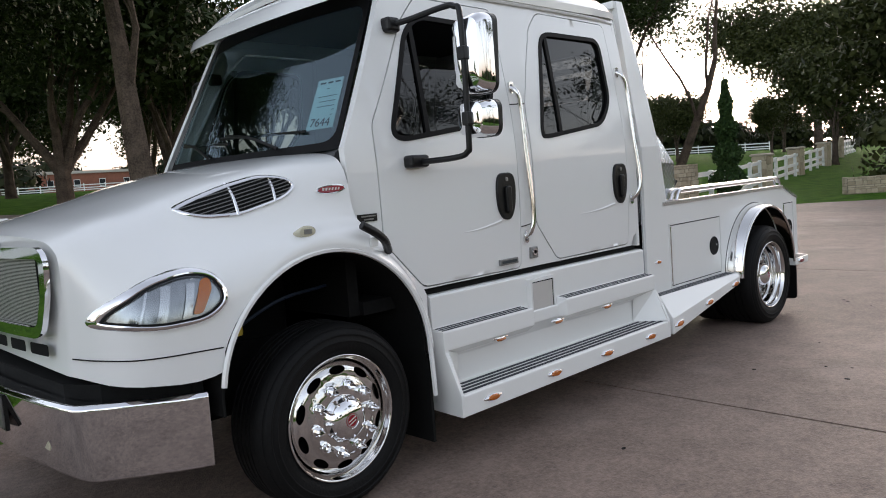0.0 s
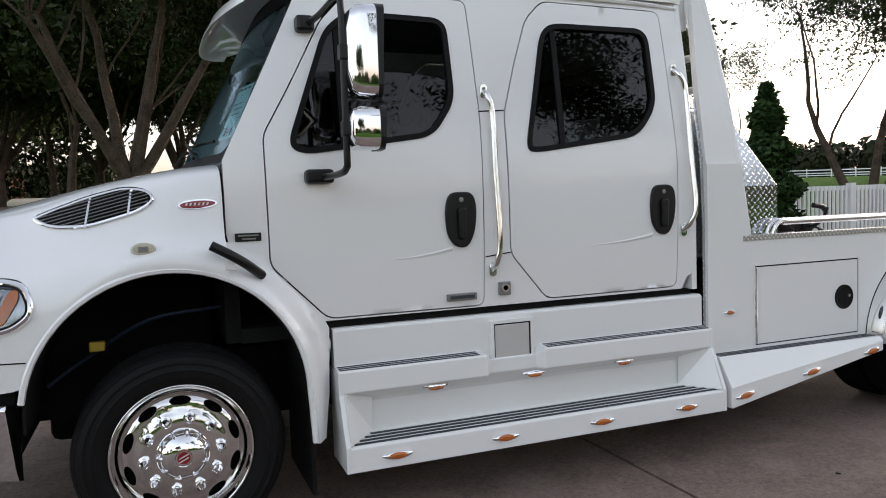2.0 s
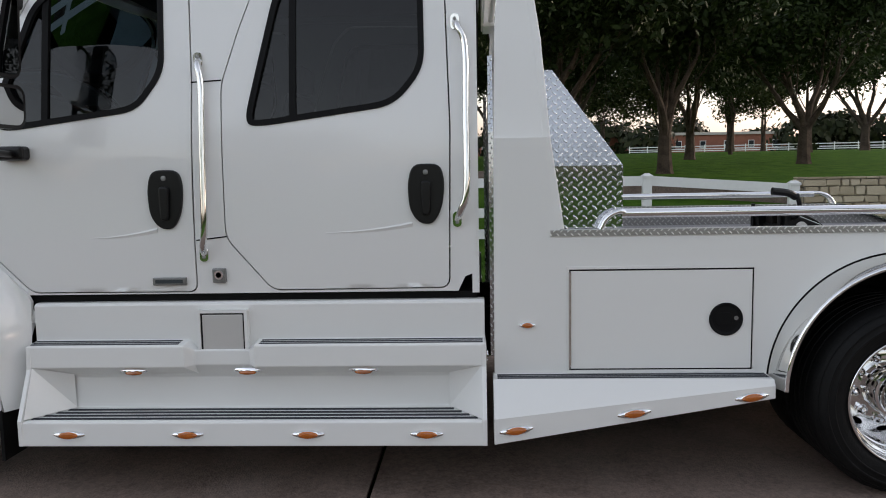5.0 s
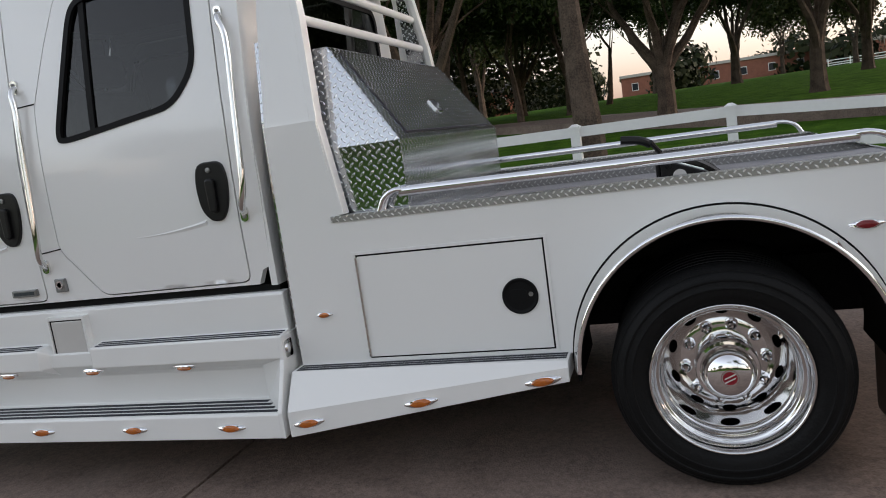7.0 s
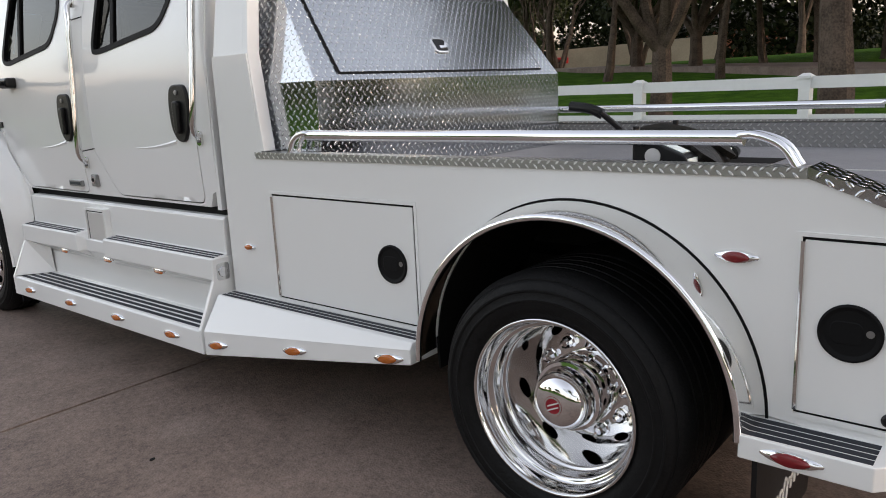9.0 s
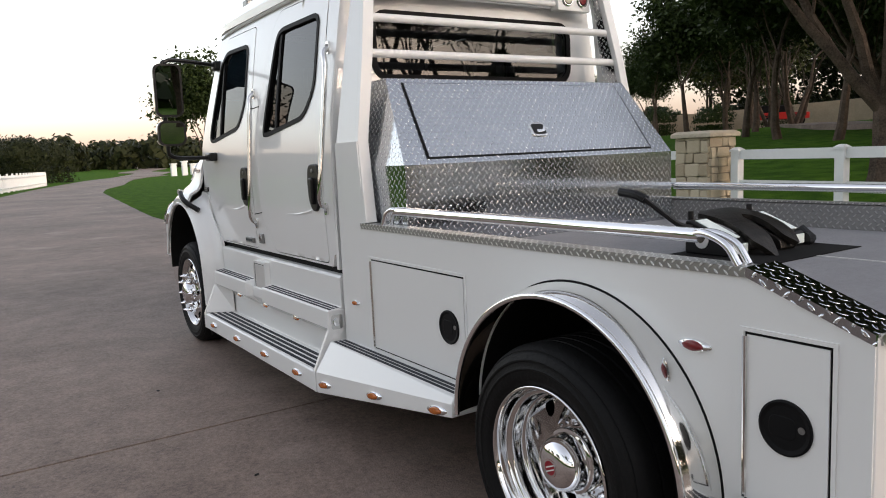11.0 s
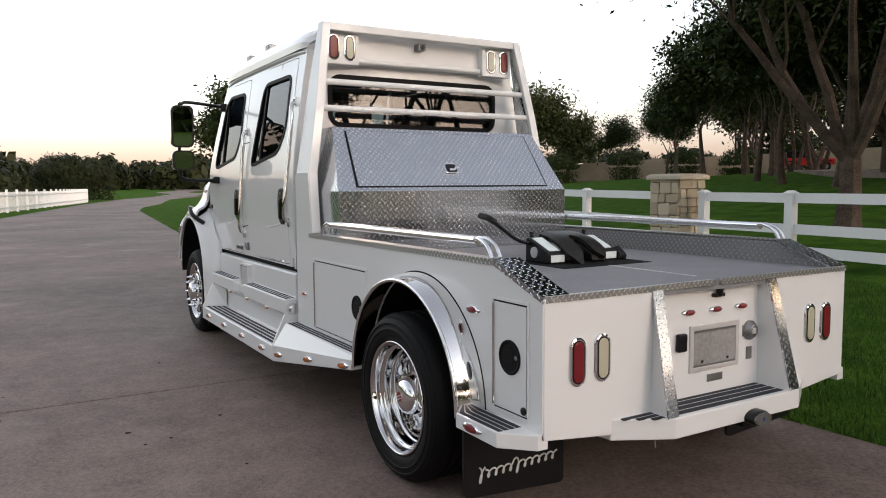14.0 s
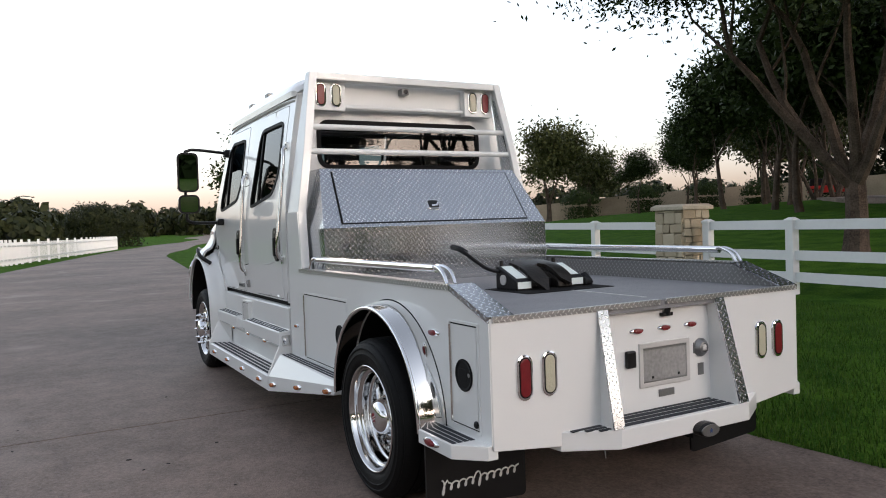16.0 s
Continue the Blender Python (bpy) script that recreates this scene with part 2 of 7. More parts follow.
def turned(bm, prof, c, n=48, axis="y", caps=True):
    """A turned body: prof holds (radius, distance along the axis)."""
    rings = []
    for r, d in prof:
        ring = []
        for k in range(n):
            a = 2 * math.pi * k / n
            u, v = r * math.cos(a), r * math.sin(a)
            ring.append({"y": (c[0] + u, c[1] + d, c[2] + v), "x": (c[0] + d, c[1] + u, c[2] + v), "z": (c[0] + u, c[1] + v, c[2] + d)}[axis])
        rings.append(ring)
    loft(bm, rings, caps=caps)


def rounded(x0, x1, z0, z1, r, k=5):
    """A rectangle with round corners, as points."""
    out = []
    for cx, cz, a in ((x1 - r, z1 - r, 0), (x0 + r, z1 - r, 90), (x0 + r, z0 + r, 180), (x1 - r, z0 + r, 270)):
        for i in range(k + 1):
            t = radians(a + 90 * i / k)
            out.append((cx + r * math.cos(t), cz + r * math.sin(t)))
    return out


def soften(pts, r=0.03, k=4):
    """Rounds the corners of a polygon."""
    out, n = [], len(pts)
    for i in range(n):
        a, b, c = Vector(pts[i - 1]), Vector(pts[i]), Vector(pts[(i + 1) % n])
        ra = min(r, (a - b).length * 0.45)
        rc = min(r, (c - b).length * 0.45)
        p, q = b + (a - b).normalized() * ra, b + (c - b).normalized() * rc
        for j in range(k + 1):
            t = j / k
            out.append(tuple((1 - t) ** 2 * p + 2 * t * (1 - t) * b + t * t * q))
    return out


def inside(p, poly):
    x, y, c, n = p[0], p[1], False, len(poly)
    for i in range(n):
        (x0, y0), (x1, y1) = poly[i - 1], poly[i]
        if (y0 > y) != (y1 > y) and x < (x1 - x0) * (y - y0) / (y1 - y0) + x0:
            c = not c
    return c


def shrink(poly, d):
    """Moves each edge of a counter-clockwise polygon inwards by d (outwards if negative)."""
    area = sum(a[0] * b[1] - b[0] * a[1] for a, b in zip(poly, poly[1:] + poly[:1]))
    s, out, n = (1 if area > 0 else -1), [], len(poly)
    for i in range(n):
        a, b, c = Vector(poly[i - 1]), Vector(poly[i]), Vector(poly[(i + 1) % n])
        u, v = (b - a), (c - b)
        if u.length < 1e-6 or v.length < 1e-6:
            out.append(tuple(b))
            continue
        u.normalize(), v.normalize()
        n1, n2 = Vector((-u.y, u.x)) * s, Vector((-v.y, v.x)) * s
        m = n1 + n2
        out.append(tuple(b + m * (d / max(m.dot(n1), 0.3))))
    return out


def sheet(outer, holes, place, step=0.06):
    """A skin: a polygon with holes, meshed finely and laid into space by place(u, v)."""
    pts, edges = [], []

    def add(poly):
        dense = []
        for a, b in zip(poly, poly[1:] + poly[:1]):
            k = max(1, int(math.dist(a, b) / step))
            dense += [(a[0] + (b[0] - a[0]) * i / k, a[1] + (b[1] - a[1]) * i / k) for i in range(k)]
        o = len(pts)
        pts.extend(Vector(p) for p in dense)
        edges.extend((o + i, o + (i + 1) % len(dense)) for i in range(len(dense)))
    add(outer)
    for h in holes:
        add(h)
    us, vs = [p[0] for p in outer], [p[1] for p in outer]
    u = min(us) + step / 2
    while u < max(us):
        v = min(vs) + step / 2
        while v < max(vs):
            if inside((u, v), outer) and not any(inside((u, v), h) for h in holes):
                if all(math.dist((u, v), p) > step * 0.45 for p in pts[:len(edges)]):
                    pts.append(Vector((u, v)))
            v += step
        u += step
    vo, _, fo, *_ = delaunay_2d_cdt(pts, edges, [], 0, 1e-5)
    bm = bmesh.new()
    vv = [bm.verts.new(place(p.x, p.y)) for p in vo]
    for fc in fo:
        c = ((vo[fc[0]] + vo[fc[1]] + vo[fc[2]]) / 3)
        if inside(c, outer) and not any(inside(c, h) for h in holes):
            bm.faces.new([vv[i] for i in fc])
    for v in [v for v in bm.verts if not v.link_faces]:
        bm.verts.remove(v)
    return bm


def skin(name, outer, holes, place, mat, parent, s, thick=0.03, step=0.05, label=""):
    """A curved body panel with returned edges, shaded by the true surface normals."""
    bm = sheet(outer, holes, place, step)
    if s > 0:
        bmesh.ops.reverse_faces(bm, faces=bm.faces)
    rim = [e for e in bm.edges if e.is_boundary]
    nf = len(bm.faces)
    inner = {}
    for e in rim:
        lp = e.link_loops[0]
        pair = (lp.vert, lp.link_loop_next.vert)
        quad = []
        for v in pair:
            quad.append(bm.verts.new(v.co))
        for v in reversed(pair):
            quad.append(bm.verts.new((v.co.x, v.co.y - s * thick, v.co.z)))
        bm.faces.new((quad[1], quad[0], quad[3], quad[2]))
    me = bpy.data.meshes.new(name)
    bm.faces.ensure_lookup_table()
    bm.to_mesh(me)
    bm.free()
    normals = []
    cache = {}
    for i, fc in enumerate(me.polygons):
        fc.use_smooth = True
        for vi in fc.vertices:
            if i >= nf:
                normals.append(tuple(fc.normal))
                continue
            if vi not in cache:
                x, _, z = me.vertices[vi].co
                a, b, c = Vector(place(x, z)), Vector(place(x + 0.004, z)), Vector(place(x, z + 0.004))
                nn = (b - a).cross(c - a).normalized()
                if nn.y * s < 0:
                    nn = -nn
                cache[vi] = tuple(nn)
            normals.append(cache[vi])
    me.normals_split_custom_set(normals)
    me.materials.append(mat)
    ob = new(name, me)
    ob.parent = parent
    if label:
        ob["label"] = label
    return ob


def ring_sheet(polys, places, step=0.02):
    """A moulding through outlines with as many points each, each laid into space by its own place(u, v)."""
    rows = [[] for _ in polys]
    n = len(polys[0])
    for i in range(n):
        j = (i + 1) % n
        k = max(1, int(math.dist(polys[0][i], polys[0][j]) / step))
        for m in range(k):
            t = m / k
            for row, poly, place in zip(rows, polys, places):
                row.append(place(poly[i][0] + (poly[j][0] - poly[i][0]) * t, poly[i][1] + (poly[j][1] - poly[i][1]) * t))
    bm = bmesh.new()
    loft(bm, rows, closed=True, caps=False)
    return bm


def interp(x, xs, ys):
    return float(np.interp(x, xs, ys))


def bend(x, xs, ys):
    """Like interp, along a smooth curve."""
    i = max(0, min(len(xs) - 2, int(np.searchsorted(xs, x)) - 1))
    m = [(ys[min(k + 1, len(xs) - 1)] - ys[max(k - 1, 0)]) / (xs[min(k + 1, len(xs) - 1)] - xs[max(k - 1, 0)]) for k in (i, i + 1)]
    w = xs[i + 1] - xs[i]
    t = min(1.0, max(0.0, (x - xs[i]) / w))
    return (2 * t ** 3 - 3 * t * t + 1) * ys[i] + (t ** 3 - 2 * t * t + t) * m[0] * w + (3 * t * t - 2 * t ** 3) * ys[i + 1] + (t ** 3 - t * t) * m[1] * w

# ---- the truck: front axle at x = 0, nose towards -x, near side towards -y ----
truck = tagged(new("pickup_truck"), "white crew cab hauler truck with chrome trim on a driveway", "truck")

HWZ = (0.80, 0.92, 1.20, 1.50, 1.62, 1.75, 2.00, 2.20, 2.35, 2.44, 2.50, 2.54)
HWY = (0.965, 0.978, 0.992, 0.990, 0.982, 0.967, 0.930, 0.897, 0.868, 0.842, 0.800, 0.735)


def cab_half(z):
    return bend(z, HWZ, HWY)


def cab_skin(s, out=0.0):
    def place(x, z):
        d = 0.018 * max(0.0, 1 - (x - 0.22) / 0.5) ** 2   # slight plan taper to the cowl
        return (x, s * (cab_half(z) + out - d), z)
    return place


def flip(bm, s):
    if s > 0:
        bmesh.ops.reverse_faces(bm, faces=bm.faces)
    return bm


FDOOR = soften([(0.388, 1.16), (0.622, 0.920), (1.352, 0.918), (1.366, 1.80), (1.345, 2.33), (0.79, 2.335), (0.66, 2.20), (0.50, 1.90), (0.385, 1.70)], 0.035)
RDOOR = soften([(1.498, 1.15), (1.69, 0.922), (2.45, 0.925), (2.462, 1.6), (2.44, 2.345), (1.76, 2.355), (1.66, 2.26), (1.575, 2.04), (1.498, 1.80)], 0.04)
FWIN = soften([(0.485, 1.66), (0.55, 1.625), (1.13, 1.70), (1.245, 1.86), (1.235, 2.235), (0.78, 2.245), (0.67, 2.16)], 0.07, 6)
RWIN = soften([(1.60, 1.635), (1.66, 1.625), (2.23, 1.70), (2.355, 1.85), (2.35, 2.245), (1.79, 2.245), (1.73, 2.19)], 0.08, 6)
CABSIDE = [(0.245, 1.15), (0.60, 0.907), (2.49, 0.907), (2.52, 0.97), (2.56, 0.985), (2.575, 1.3), (2.58, 2.44), (2.55, 2.50), (0.66, 2.50), (0.60, 2.40), (0.42, 2.02), (0.215, 1.60), (0.215, 1.3)]

# cab shell: sides with door openings, roof, back wall, floor
for s in (-1, 1):
    skin("cab_side", CABSIDE, [shrink(FDOOR, -0.006), shrink(RDOOR, -0.006)], cab_skin(s), WHITE, truck, s, 0.04)
roof = bmesh.new()
rings = []
for x, dz, ins in ((0.47, -0.13, 0.06), (0.52, -0.085, 0.04), (0.60, -0.035, 0.02), (0.75, -0.005, 0.0), (1.2, 0.012, 0), (1.7, 0.012, 0), (2.3, 0.0, 0), (2.5, -0.01, 0), (2.56, -0.03, 0.01), (2.58, -0.07, 0.02)):
    half = [(0.858 - ins, 2.40), (0.862 - ins, 2.435 + dz * 0.3), (0.835 - ins, 2.47 + dz * 0.6), (0.79 - ins, 2.51 + dz), (0.71 - ins, 2.54 + dz), (0.55, 2.562 + dz), (0.3, 2.575 + dz), (0, 2.58 + dz)]
    rings.append([(x, -y, z) for y, z in half] + [(x, y, z) for y, z in half[-2::-1]])
loft(roof, rings, closed=False)
part("roof", roof, WHITE, truck, smooth=True, solid=0.025)
for s in (-1, 1):
    part("roof_gutter", tubed([(0.62, s * 0.862, 2.36), (0.9, s * 0.868, 2.385), (1.6, s * 0.868, 2.39), (2.3, s * 0.868, 2.385), (2.56, s * 0.862, 2.37)], 0.012, 8, 4), WHITE, truck, smooth=True)

RWY, RWZ0, RWZ1 = 0.70, 1.89, 2.21
back_outer = [(-0.985, 0.90), (0.985, 0.90), (0.985, 1.55), (0.93, 2.0), (0.862, 2.40), (0.80, 2.50), (-0.80, 2.50), (-0.862, 2.40), (-0.93, 2.0), (-0.985, 1.55)]
rear_glass = rounded(-RWY, RWY, RWZ0, RWZ1, 0.075)
bm = sheet(back_outer, [rear_glass], lambda u, v: (2.58, u, v), 0.12)
part("cab_back_wall", bm, WHITE, truck, solid=0.03)
part("rear_window_seal", sheet(shrink(rear_glass, -0.022), [shrink(rear_glass, 0.012)], lambda u, v: (2.588, u, v), 0.1), TRIM, truck, solid=0.012)
part("rear_window_pane", sheet(rear_glass, [], lambda u, v: (2.580, u, v), 0.2), GLASS, truck)
part("cab_floor", boxed(0.26, 2.57, -0.95, 0.95, 0.84, 0.90), DARK, truck)
part("firewall", boxed(0.20, 0.26, -0.92, 0.92, 0.84, 1.55), DARK, truck)

# doors, with windows, seals, handles
def make_door(name, s, outline, win, split, lowered):
    door = skin(name, outline, [win], cab_skin(s, 0.002), WHITE, truck, s, 0.04)
    part("window_seal", flip(sheet(shrink(win, -0.006), [shrink(win, 0.019)], cab_skin(s, 0.008)), s), TRIM, door, smooth=True, solid=0.022)
    pane = shrink(win, 0.01)
    if lowered:
        cut = soften([(0.73, 1.58), (1.30, 1.58), (1.30, 1.90), (1.21, 1.965), (1.02, 1.985), (0.73, 1.98)], 0.06)
        part("window_pane", flip(sheet(cut, [], cab_skin(s, -0.012), 0.08), s), GLASS, door, "tinted window wound halfway down", smooth=True)
        q = [(0.50, 1.67), (0.715, 1.645), (0.715, 2.21), (0.68, 2.17)]
        part("quarter_pane", flip(sheet(q, [], cab_skin(s, -0.012), 0.08), s), GLASS, door, smooth=True)
    else:
        part("window_pane", flip(sheet(pane, [], cab_skin(s, -0.010), 0.08), s), GLASS, door, "dark tinted window closed", smooth=True)
    x, z0, z1 = split
    part("window_divider", flip(sheet([(x - 0.014, z0), (x + 0.014, z0), (x + 0.014, z1), (x - 0.014, z1)], [], cab_skin(s, 0.0)), s), TRIM, door, solid=0.02)
    return door


def door_handle(door, s, x, z):
    y = cab_half(z)
    base = soften([(x - 0.058, z + 0.125), (x - 0.078, z + 0.04), (x - 0.07, z - 0.07), (x - 0.03, z - 0.125), (x + 0.03, z - 0.13), (x + 0.068, z - 0.06), (x + 0.08, z + 0.05), (x + 0.062, z + 0.125)], 0.04)
    bm = bmesh.new()
    prism(bm, base, lambda u, v: (u, s * (y + 0.016), v), lambda u, v: (u, s * (y - 0.03), v))
    h = part("door_handle", bm, BLACK, door, "black plastic paddle handle", bevel=0.006)
    bm = bmesh.new()
    prism(bm, soften([(x - 0.022, z + 0.055), (x - 0.018, z - 0.09), (x + 0.018, z - 0.09), (x + 0.024, z + 0.055)], 0.02), lambda u, v: (u, s * (y + 0.036), v), lambda u, v: (u, s * (y + 0.01), v))
    part("paddle", bm, BLACK, h, bevel=0.008)
    bm = bmesh.new()
    turned(bm, [(0.011, 0.0), (0.011, s * 0.006), (0.004, s * 0.007)], (x, s * (y + 0.015), z + 0.09), 16)
    part("lock", bm, STEEL, h)


for s in (-1, 1):
    fd = make_door("front_door", s, FDOOR, FWIN, (0.725, 1.63, 2.24), s < 0)
    rd = make_door("rear_door", s, RDOOR, RWIN, (1.80, 1.645, 2.235), False)
    door_handle(fd, s, 1.244, 1.318)
    door_handle(rd, s, 2.36, 1.325)
    if s < 0:   # pressed crease that runs into each handle
        for d, x0, x1, z in ((fd, 0.90, 1.20, 1.155), (rd, 1.93, 2.30, 1.165)):
            rg = []
            for i in range(9):
                t = i / 8
                x, w = x0 + (x1 - x0) * t, 0.004 + 0.014 * t
                zc, y = z + 0.035 * t * t, cab_half(z)
                rg.append([(x, -(y + 0.001), zc - w), (x, -(y + 0.003 + 0.006 * t), zc), (x, -(y + 0.001), zc + w * 0.6), (x, -(y - 0.008), zc)])
            bm = bmesh.new()
            loft(bm, rg)
            part("pressed_crease", bm, WHITE, d, smooth=True)
        # small badges
        part("badge_plate", boxed(1.167, 1.313, -1.0, -0.98, 0.947, 0.980), STEEL, fd, "brushed metal badge", bevel=0.003)
        part("badge_bar", boxed(1.180, 1.300, -1.0025, -0.99, 0.956, 0.971), INK, fd)
emblem = part("emblem", boxed(1.430, 1.488, -1.0, -0.975, 0.955, 1.018), STEEL, truck, "small chrome square emblem", bevel=0.004)
bm = bmesh.new()
turned(bm, [(0.02, 0), (0.02, -0.004), (0.012, -0.004), (0.012, 0)], (1.459, -1.0, 0.99), 16)
part("ring", bm, CHROME, emblem)
bm = bmesh.new()
box(bm, 0.248, 0.353, -0.992, -0.972, 1.267, 1.301)
part("cowl_badge", bm, BLACK, truck, "black name badge", bevel=0.002)
for z0, z1, x0, x1 in ((1.288, 1.294, 0.26, 0.342), (1.274, 1.280, 0.275, 0.33)):
    part("badge_bar", boxed(x0, x1, -0.994, -0.98, z0, z1), STEEL, truck)
# pillar panel seam pieces
part("pillar_panel_seam", tubed([(1.366, -cab_half(1.815) - 0.001, 1.812), (1.495, -cab_half(1.815) - 0.001, 1.818)], 0.003, 6), TRIM, truck)
part("pillar_panel_seam", tubed([(1.366, -cab_half(1.14) - 0.001, 1.14), (1.50, -cab_half(1.15) - 0.001, 1.155)], 0.003, 6), TRIM, truck)

# grab bars
def grab(x, z0, z1, bend):
    y = cab_half(z1) + 0.005
    yb = cab_half(z0) + 0.005
    pts = [(x, -y, z1), (x + bend * 0.35, -y - 0.034, z1 - 0.03), (x + bend, -y - 0.046, z1 - 0.12), (x + bend, -(y + yb) / 2 - 0.046, (z0 + z1) / 2), (x + bend, -yb - 0.046, z0 + 0.13), (x + bend * 0.4, -yb - 0.038, z0 + 0.04), (x, -yb, z0)]
    g = part("grab_bar", tubed(pts, 0.0145, 14, 6), STAINLESS, truck, "bent stainless steel grab bar", smooth=True)
    for z, yy in ((z1, y), (z0, yb)):
        bm = bmesh.new()
        prism(bm, rounded(x - 0.018, x + 0.018, z - 0.032, z + 0.032, 0.016), lambda u, v: (u, -yy - 0.006, v), lambda u, v: (u, -yy + 0.01, v))
        part("foot", bm, STAINLESS, g)
        bm = bmesh.new()
        turned(bm, [(0.008, 0), (0.008, -0.006), (0.004, -0.009)], (x, -yy - 0.005, z + (0.012 if z == z1 else -0.012)), 8)
        part("bolt", bm, STEEL, g)


grab(1.398, 1.08, 1.905, 0.022)
grab(2.490, 1.215, 2.04, 0.042)

# windshield with black surround, wipers, sticker
def screen(u, v, out=0.0):
    """Windshield: u from -1 to 1 across, v from 0 at the cowl to 1 at the roof."""
    y = u * (0.895 - 0.10 * v)
    x = 0.235 + 0.375 * v - 0.155 * (1 - u * u) * (1 - 0.25 * v)
    z = 1.60 + 0.80 * v - 0.01 * (1 - u * u)
    return (x - 0.9 * out, y, z + 0.42 * out)


bm = bmesh.new()
loft(bm, [[screen(u / 12, v / 8) for u in range(-12, 13)] for v in range(9)], closed=False)
shield = part("windshield", bm, WGLASS, truck, "curved windshield with a black border", smooth=True)
uvborder = [(-1, 0), (1, 0), (1, 1), (-1, 1)]
bm = sheet(uvborder, [soften([(-0.968, 0.05), (0.968, 0.05), (0.968, 0.875), (-0.968, 0.875)], 0.09, 5)], lambda u, v: screen(u, v, 0.004), 0.09)
part("windshield_border", bm, TRIM, shield, smooth=True)
for u0, u1, v0 in ((-0.62, -0.08, 0.035), (0.05, 0.62, 0.035)):
    w = part("wiper", tubed([screen(u0, v0, 0.03), screen((u0 + u1) / 2, v0 + 0.09, 0.035), screen(u1, v0 + 0.13, 0.03)], 0.008, 6, 4), BLACK, truck)
    part("blade", tubed([screen(u0 - 0.15, v0 + 0.09, 0.012), screen(u1 + 0.1, v0 + 0.13, 0.012)], 0.007, 6, 0), BLACK, w)
st = part("price_sheet", sheet([(-0.925, 0.14), (-0.745, 0.14), (-0.745, 0.44), (-0.925, 0.44)], [], lambda u, v: screen(u, v, -0.006), 0.1), PAPER, truck, "pale paper sheet with printed lines behind the glass")


# hood and front fenders in one tilting piece
KX = (-0.95, -0.90, -0.8, -0.55, -0.3, 0.0, 0.21)
KP = (
    ((.74, .82), (.75, .93), (.76, 1.0), (.77, 1.07), (.775, 1.13), (.775, 1.19), (.77, 1.24), (.75, 1.275), (.68, 1.31), (.5, 1.33), (.25, 1.34), (0, 1.345)),
    ((.90, .80), (.90, .95), (.895, 1.02), (.88, 1.09), (.865, 1.15), (.845, 1.21), (.82, 1.26), (.78, 1.30), (.69, 1.34), (.5, 1.365), (.25, 1.378), (0, 1.382)),
    ((1.05, .785), (1.05, .95), (1.04, 1.04), (1.0, 1.12), (.95, 1.18), (.89, 1.24), (.83, 1.29), (.77, 1.33), (.68, 1.37), (.52, 1.39), (.26, 1.405), (0, 1.41)),
    ((1.10, .775), (1.10, .95), (1.09, 1.06), (1.05, 1.14), (.98, 1.20), (.90, 1.255), (.83, 1.31), (.76, 1.37), (.66, 1.42), (.5, 1.45), (.28, 1.468), (0, 1.475)),
    ((1.12, .9), (1.12, 1.08), (1.11, 1.15), (1.07, 1.21), (1.0, 1.26), (.94, 1.32), (.895, 1.385), (.845, 1.44), (.76, 1.49), (.6, 1.515), (.33, 1.53), (0, 1.535)),
    ((1.13, 1.0), (1.13, 1.14), (1.125, 1.19), (1.105, 1.25), (1.04, 1.295), (1.0, 1.36), (.975, 1.43), (.94, 1.5), (.87, 1.55), (.7, 1.575), (.35, 1.588), (0, 1.592)),
    ((1.13, 1.0), (1.13, 1.15), (1.12, 1.2), (1.09, 1.255), (1.03, 1.29), (1.0, 1.36), (.985, 1.45), (.95, 1.53), (.88, 1.575), (.7, 1.60), (.35, 1.615), (0, 1.62)),
)


def arch(x):
    return 0.655 + math.sqrt(max(0.0, 0.53 ** 2 - (x + 0.02) ** 2))


def hood_profile(x):
    def cat(j, c):
        i = max(0, min(len(KX) - 2, int(np.searchsorted(KX, x)) - 1))
        p = [KP[max(0, min(len(KX) - 1, i + k))][j][c] for k in (-1, 0, 1, 2)]
        q = [KX[max(0, min(len(KX) - 1, i + k))] for k in (-1, 0, 1, 2)]
        t = (x - q[1]) / (q[2] - q[1])
        m1 = (p[2] - p[0]) / (q[2] - q[0]) * (q[2] - q[1])
        m2 = (p[3] - p[1]) / (q[3] - q[1]) * (q[2] - q[1])
        return (2 * t ** 3 - 3 * t * t + 1) * p[1] + (t ** 3 - 2 * t * t + t) * m1 + (3 * t * t - 2 * t ** 3) * p[2] + (t ** 3 - t * t) * m2
    pts = [(cat(j, 0), cat(j, 1)) for j in range(12)]
    if x > -0.515:
        zb = arch(x)
        pts[0] = (pts[0][0], zb)
        for j in (1, 2, 3):
            pts[j] = (pts[j][0], max(pts[j][1], zb + 0.022 * j))
        if pts[4][1] < pts[3][1] + 0.01:
            pts[4] = (pts[4][0], pts[3][1] + 0.02)
    return [(p.x, p.y) for p in smooth_path([(a, b, 0) for a, b in pts], 3)]


HOODX = [-0.95, -0.942, -0.928, -0.91, -0.88, -0.845, -0.8, -0.74, -0.68, -0.62, -0.56, -0.52, -0.51, -0.49, -0.46, -0.42, -0.37, -0.31, -0.25, -0.18, -0.1, -0.02, 0.06, 0.13, 0.18, 0.205]
rings = []
for x in HOODX:
    h = hood_profile(x)
    rings.append([(x - 0.05 * max(0.0, (-0.88 - x) / 0.07) * (1 - (y / 0.75) ** 2), -y, z) for y, z in h] + [(x - 0.05 * max(0.0, (-0.88 - x) / 0.07) * (1 - (y / 0.75) ** 2), y, z) for y, z in h[-2::-1]])
bm = bmesh.new()
vs = loft(bm, rings, closed=False)
bm.faces.new(vs[0])
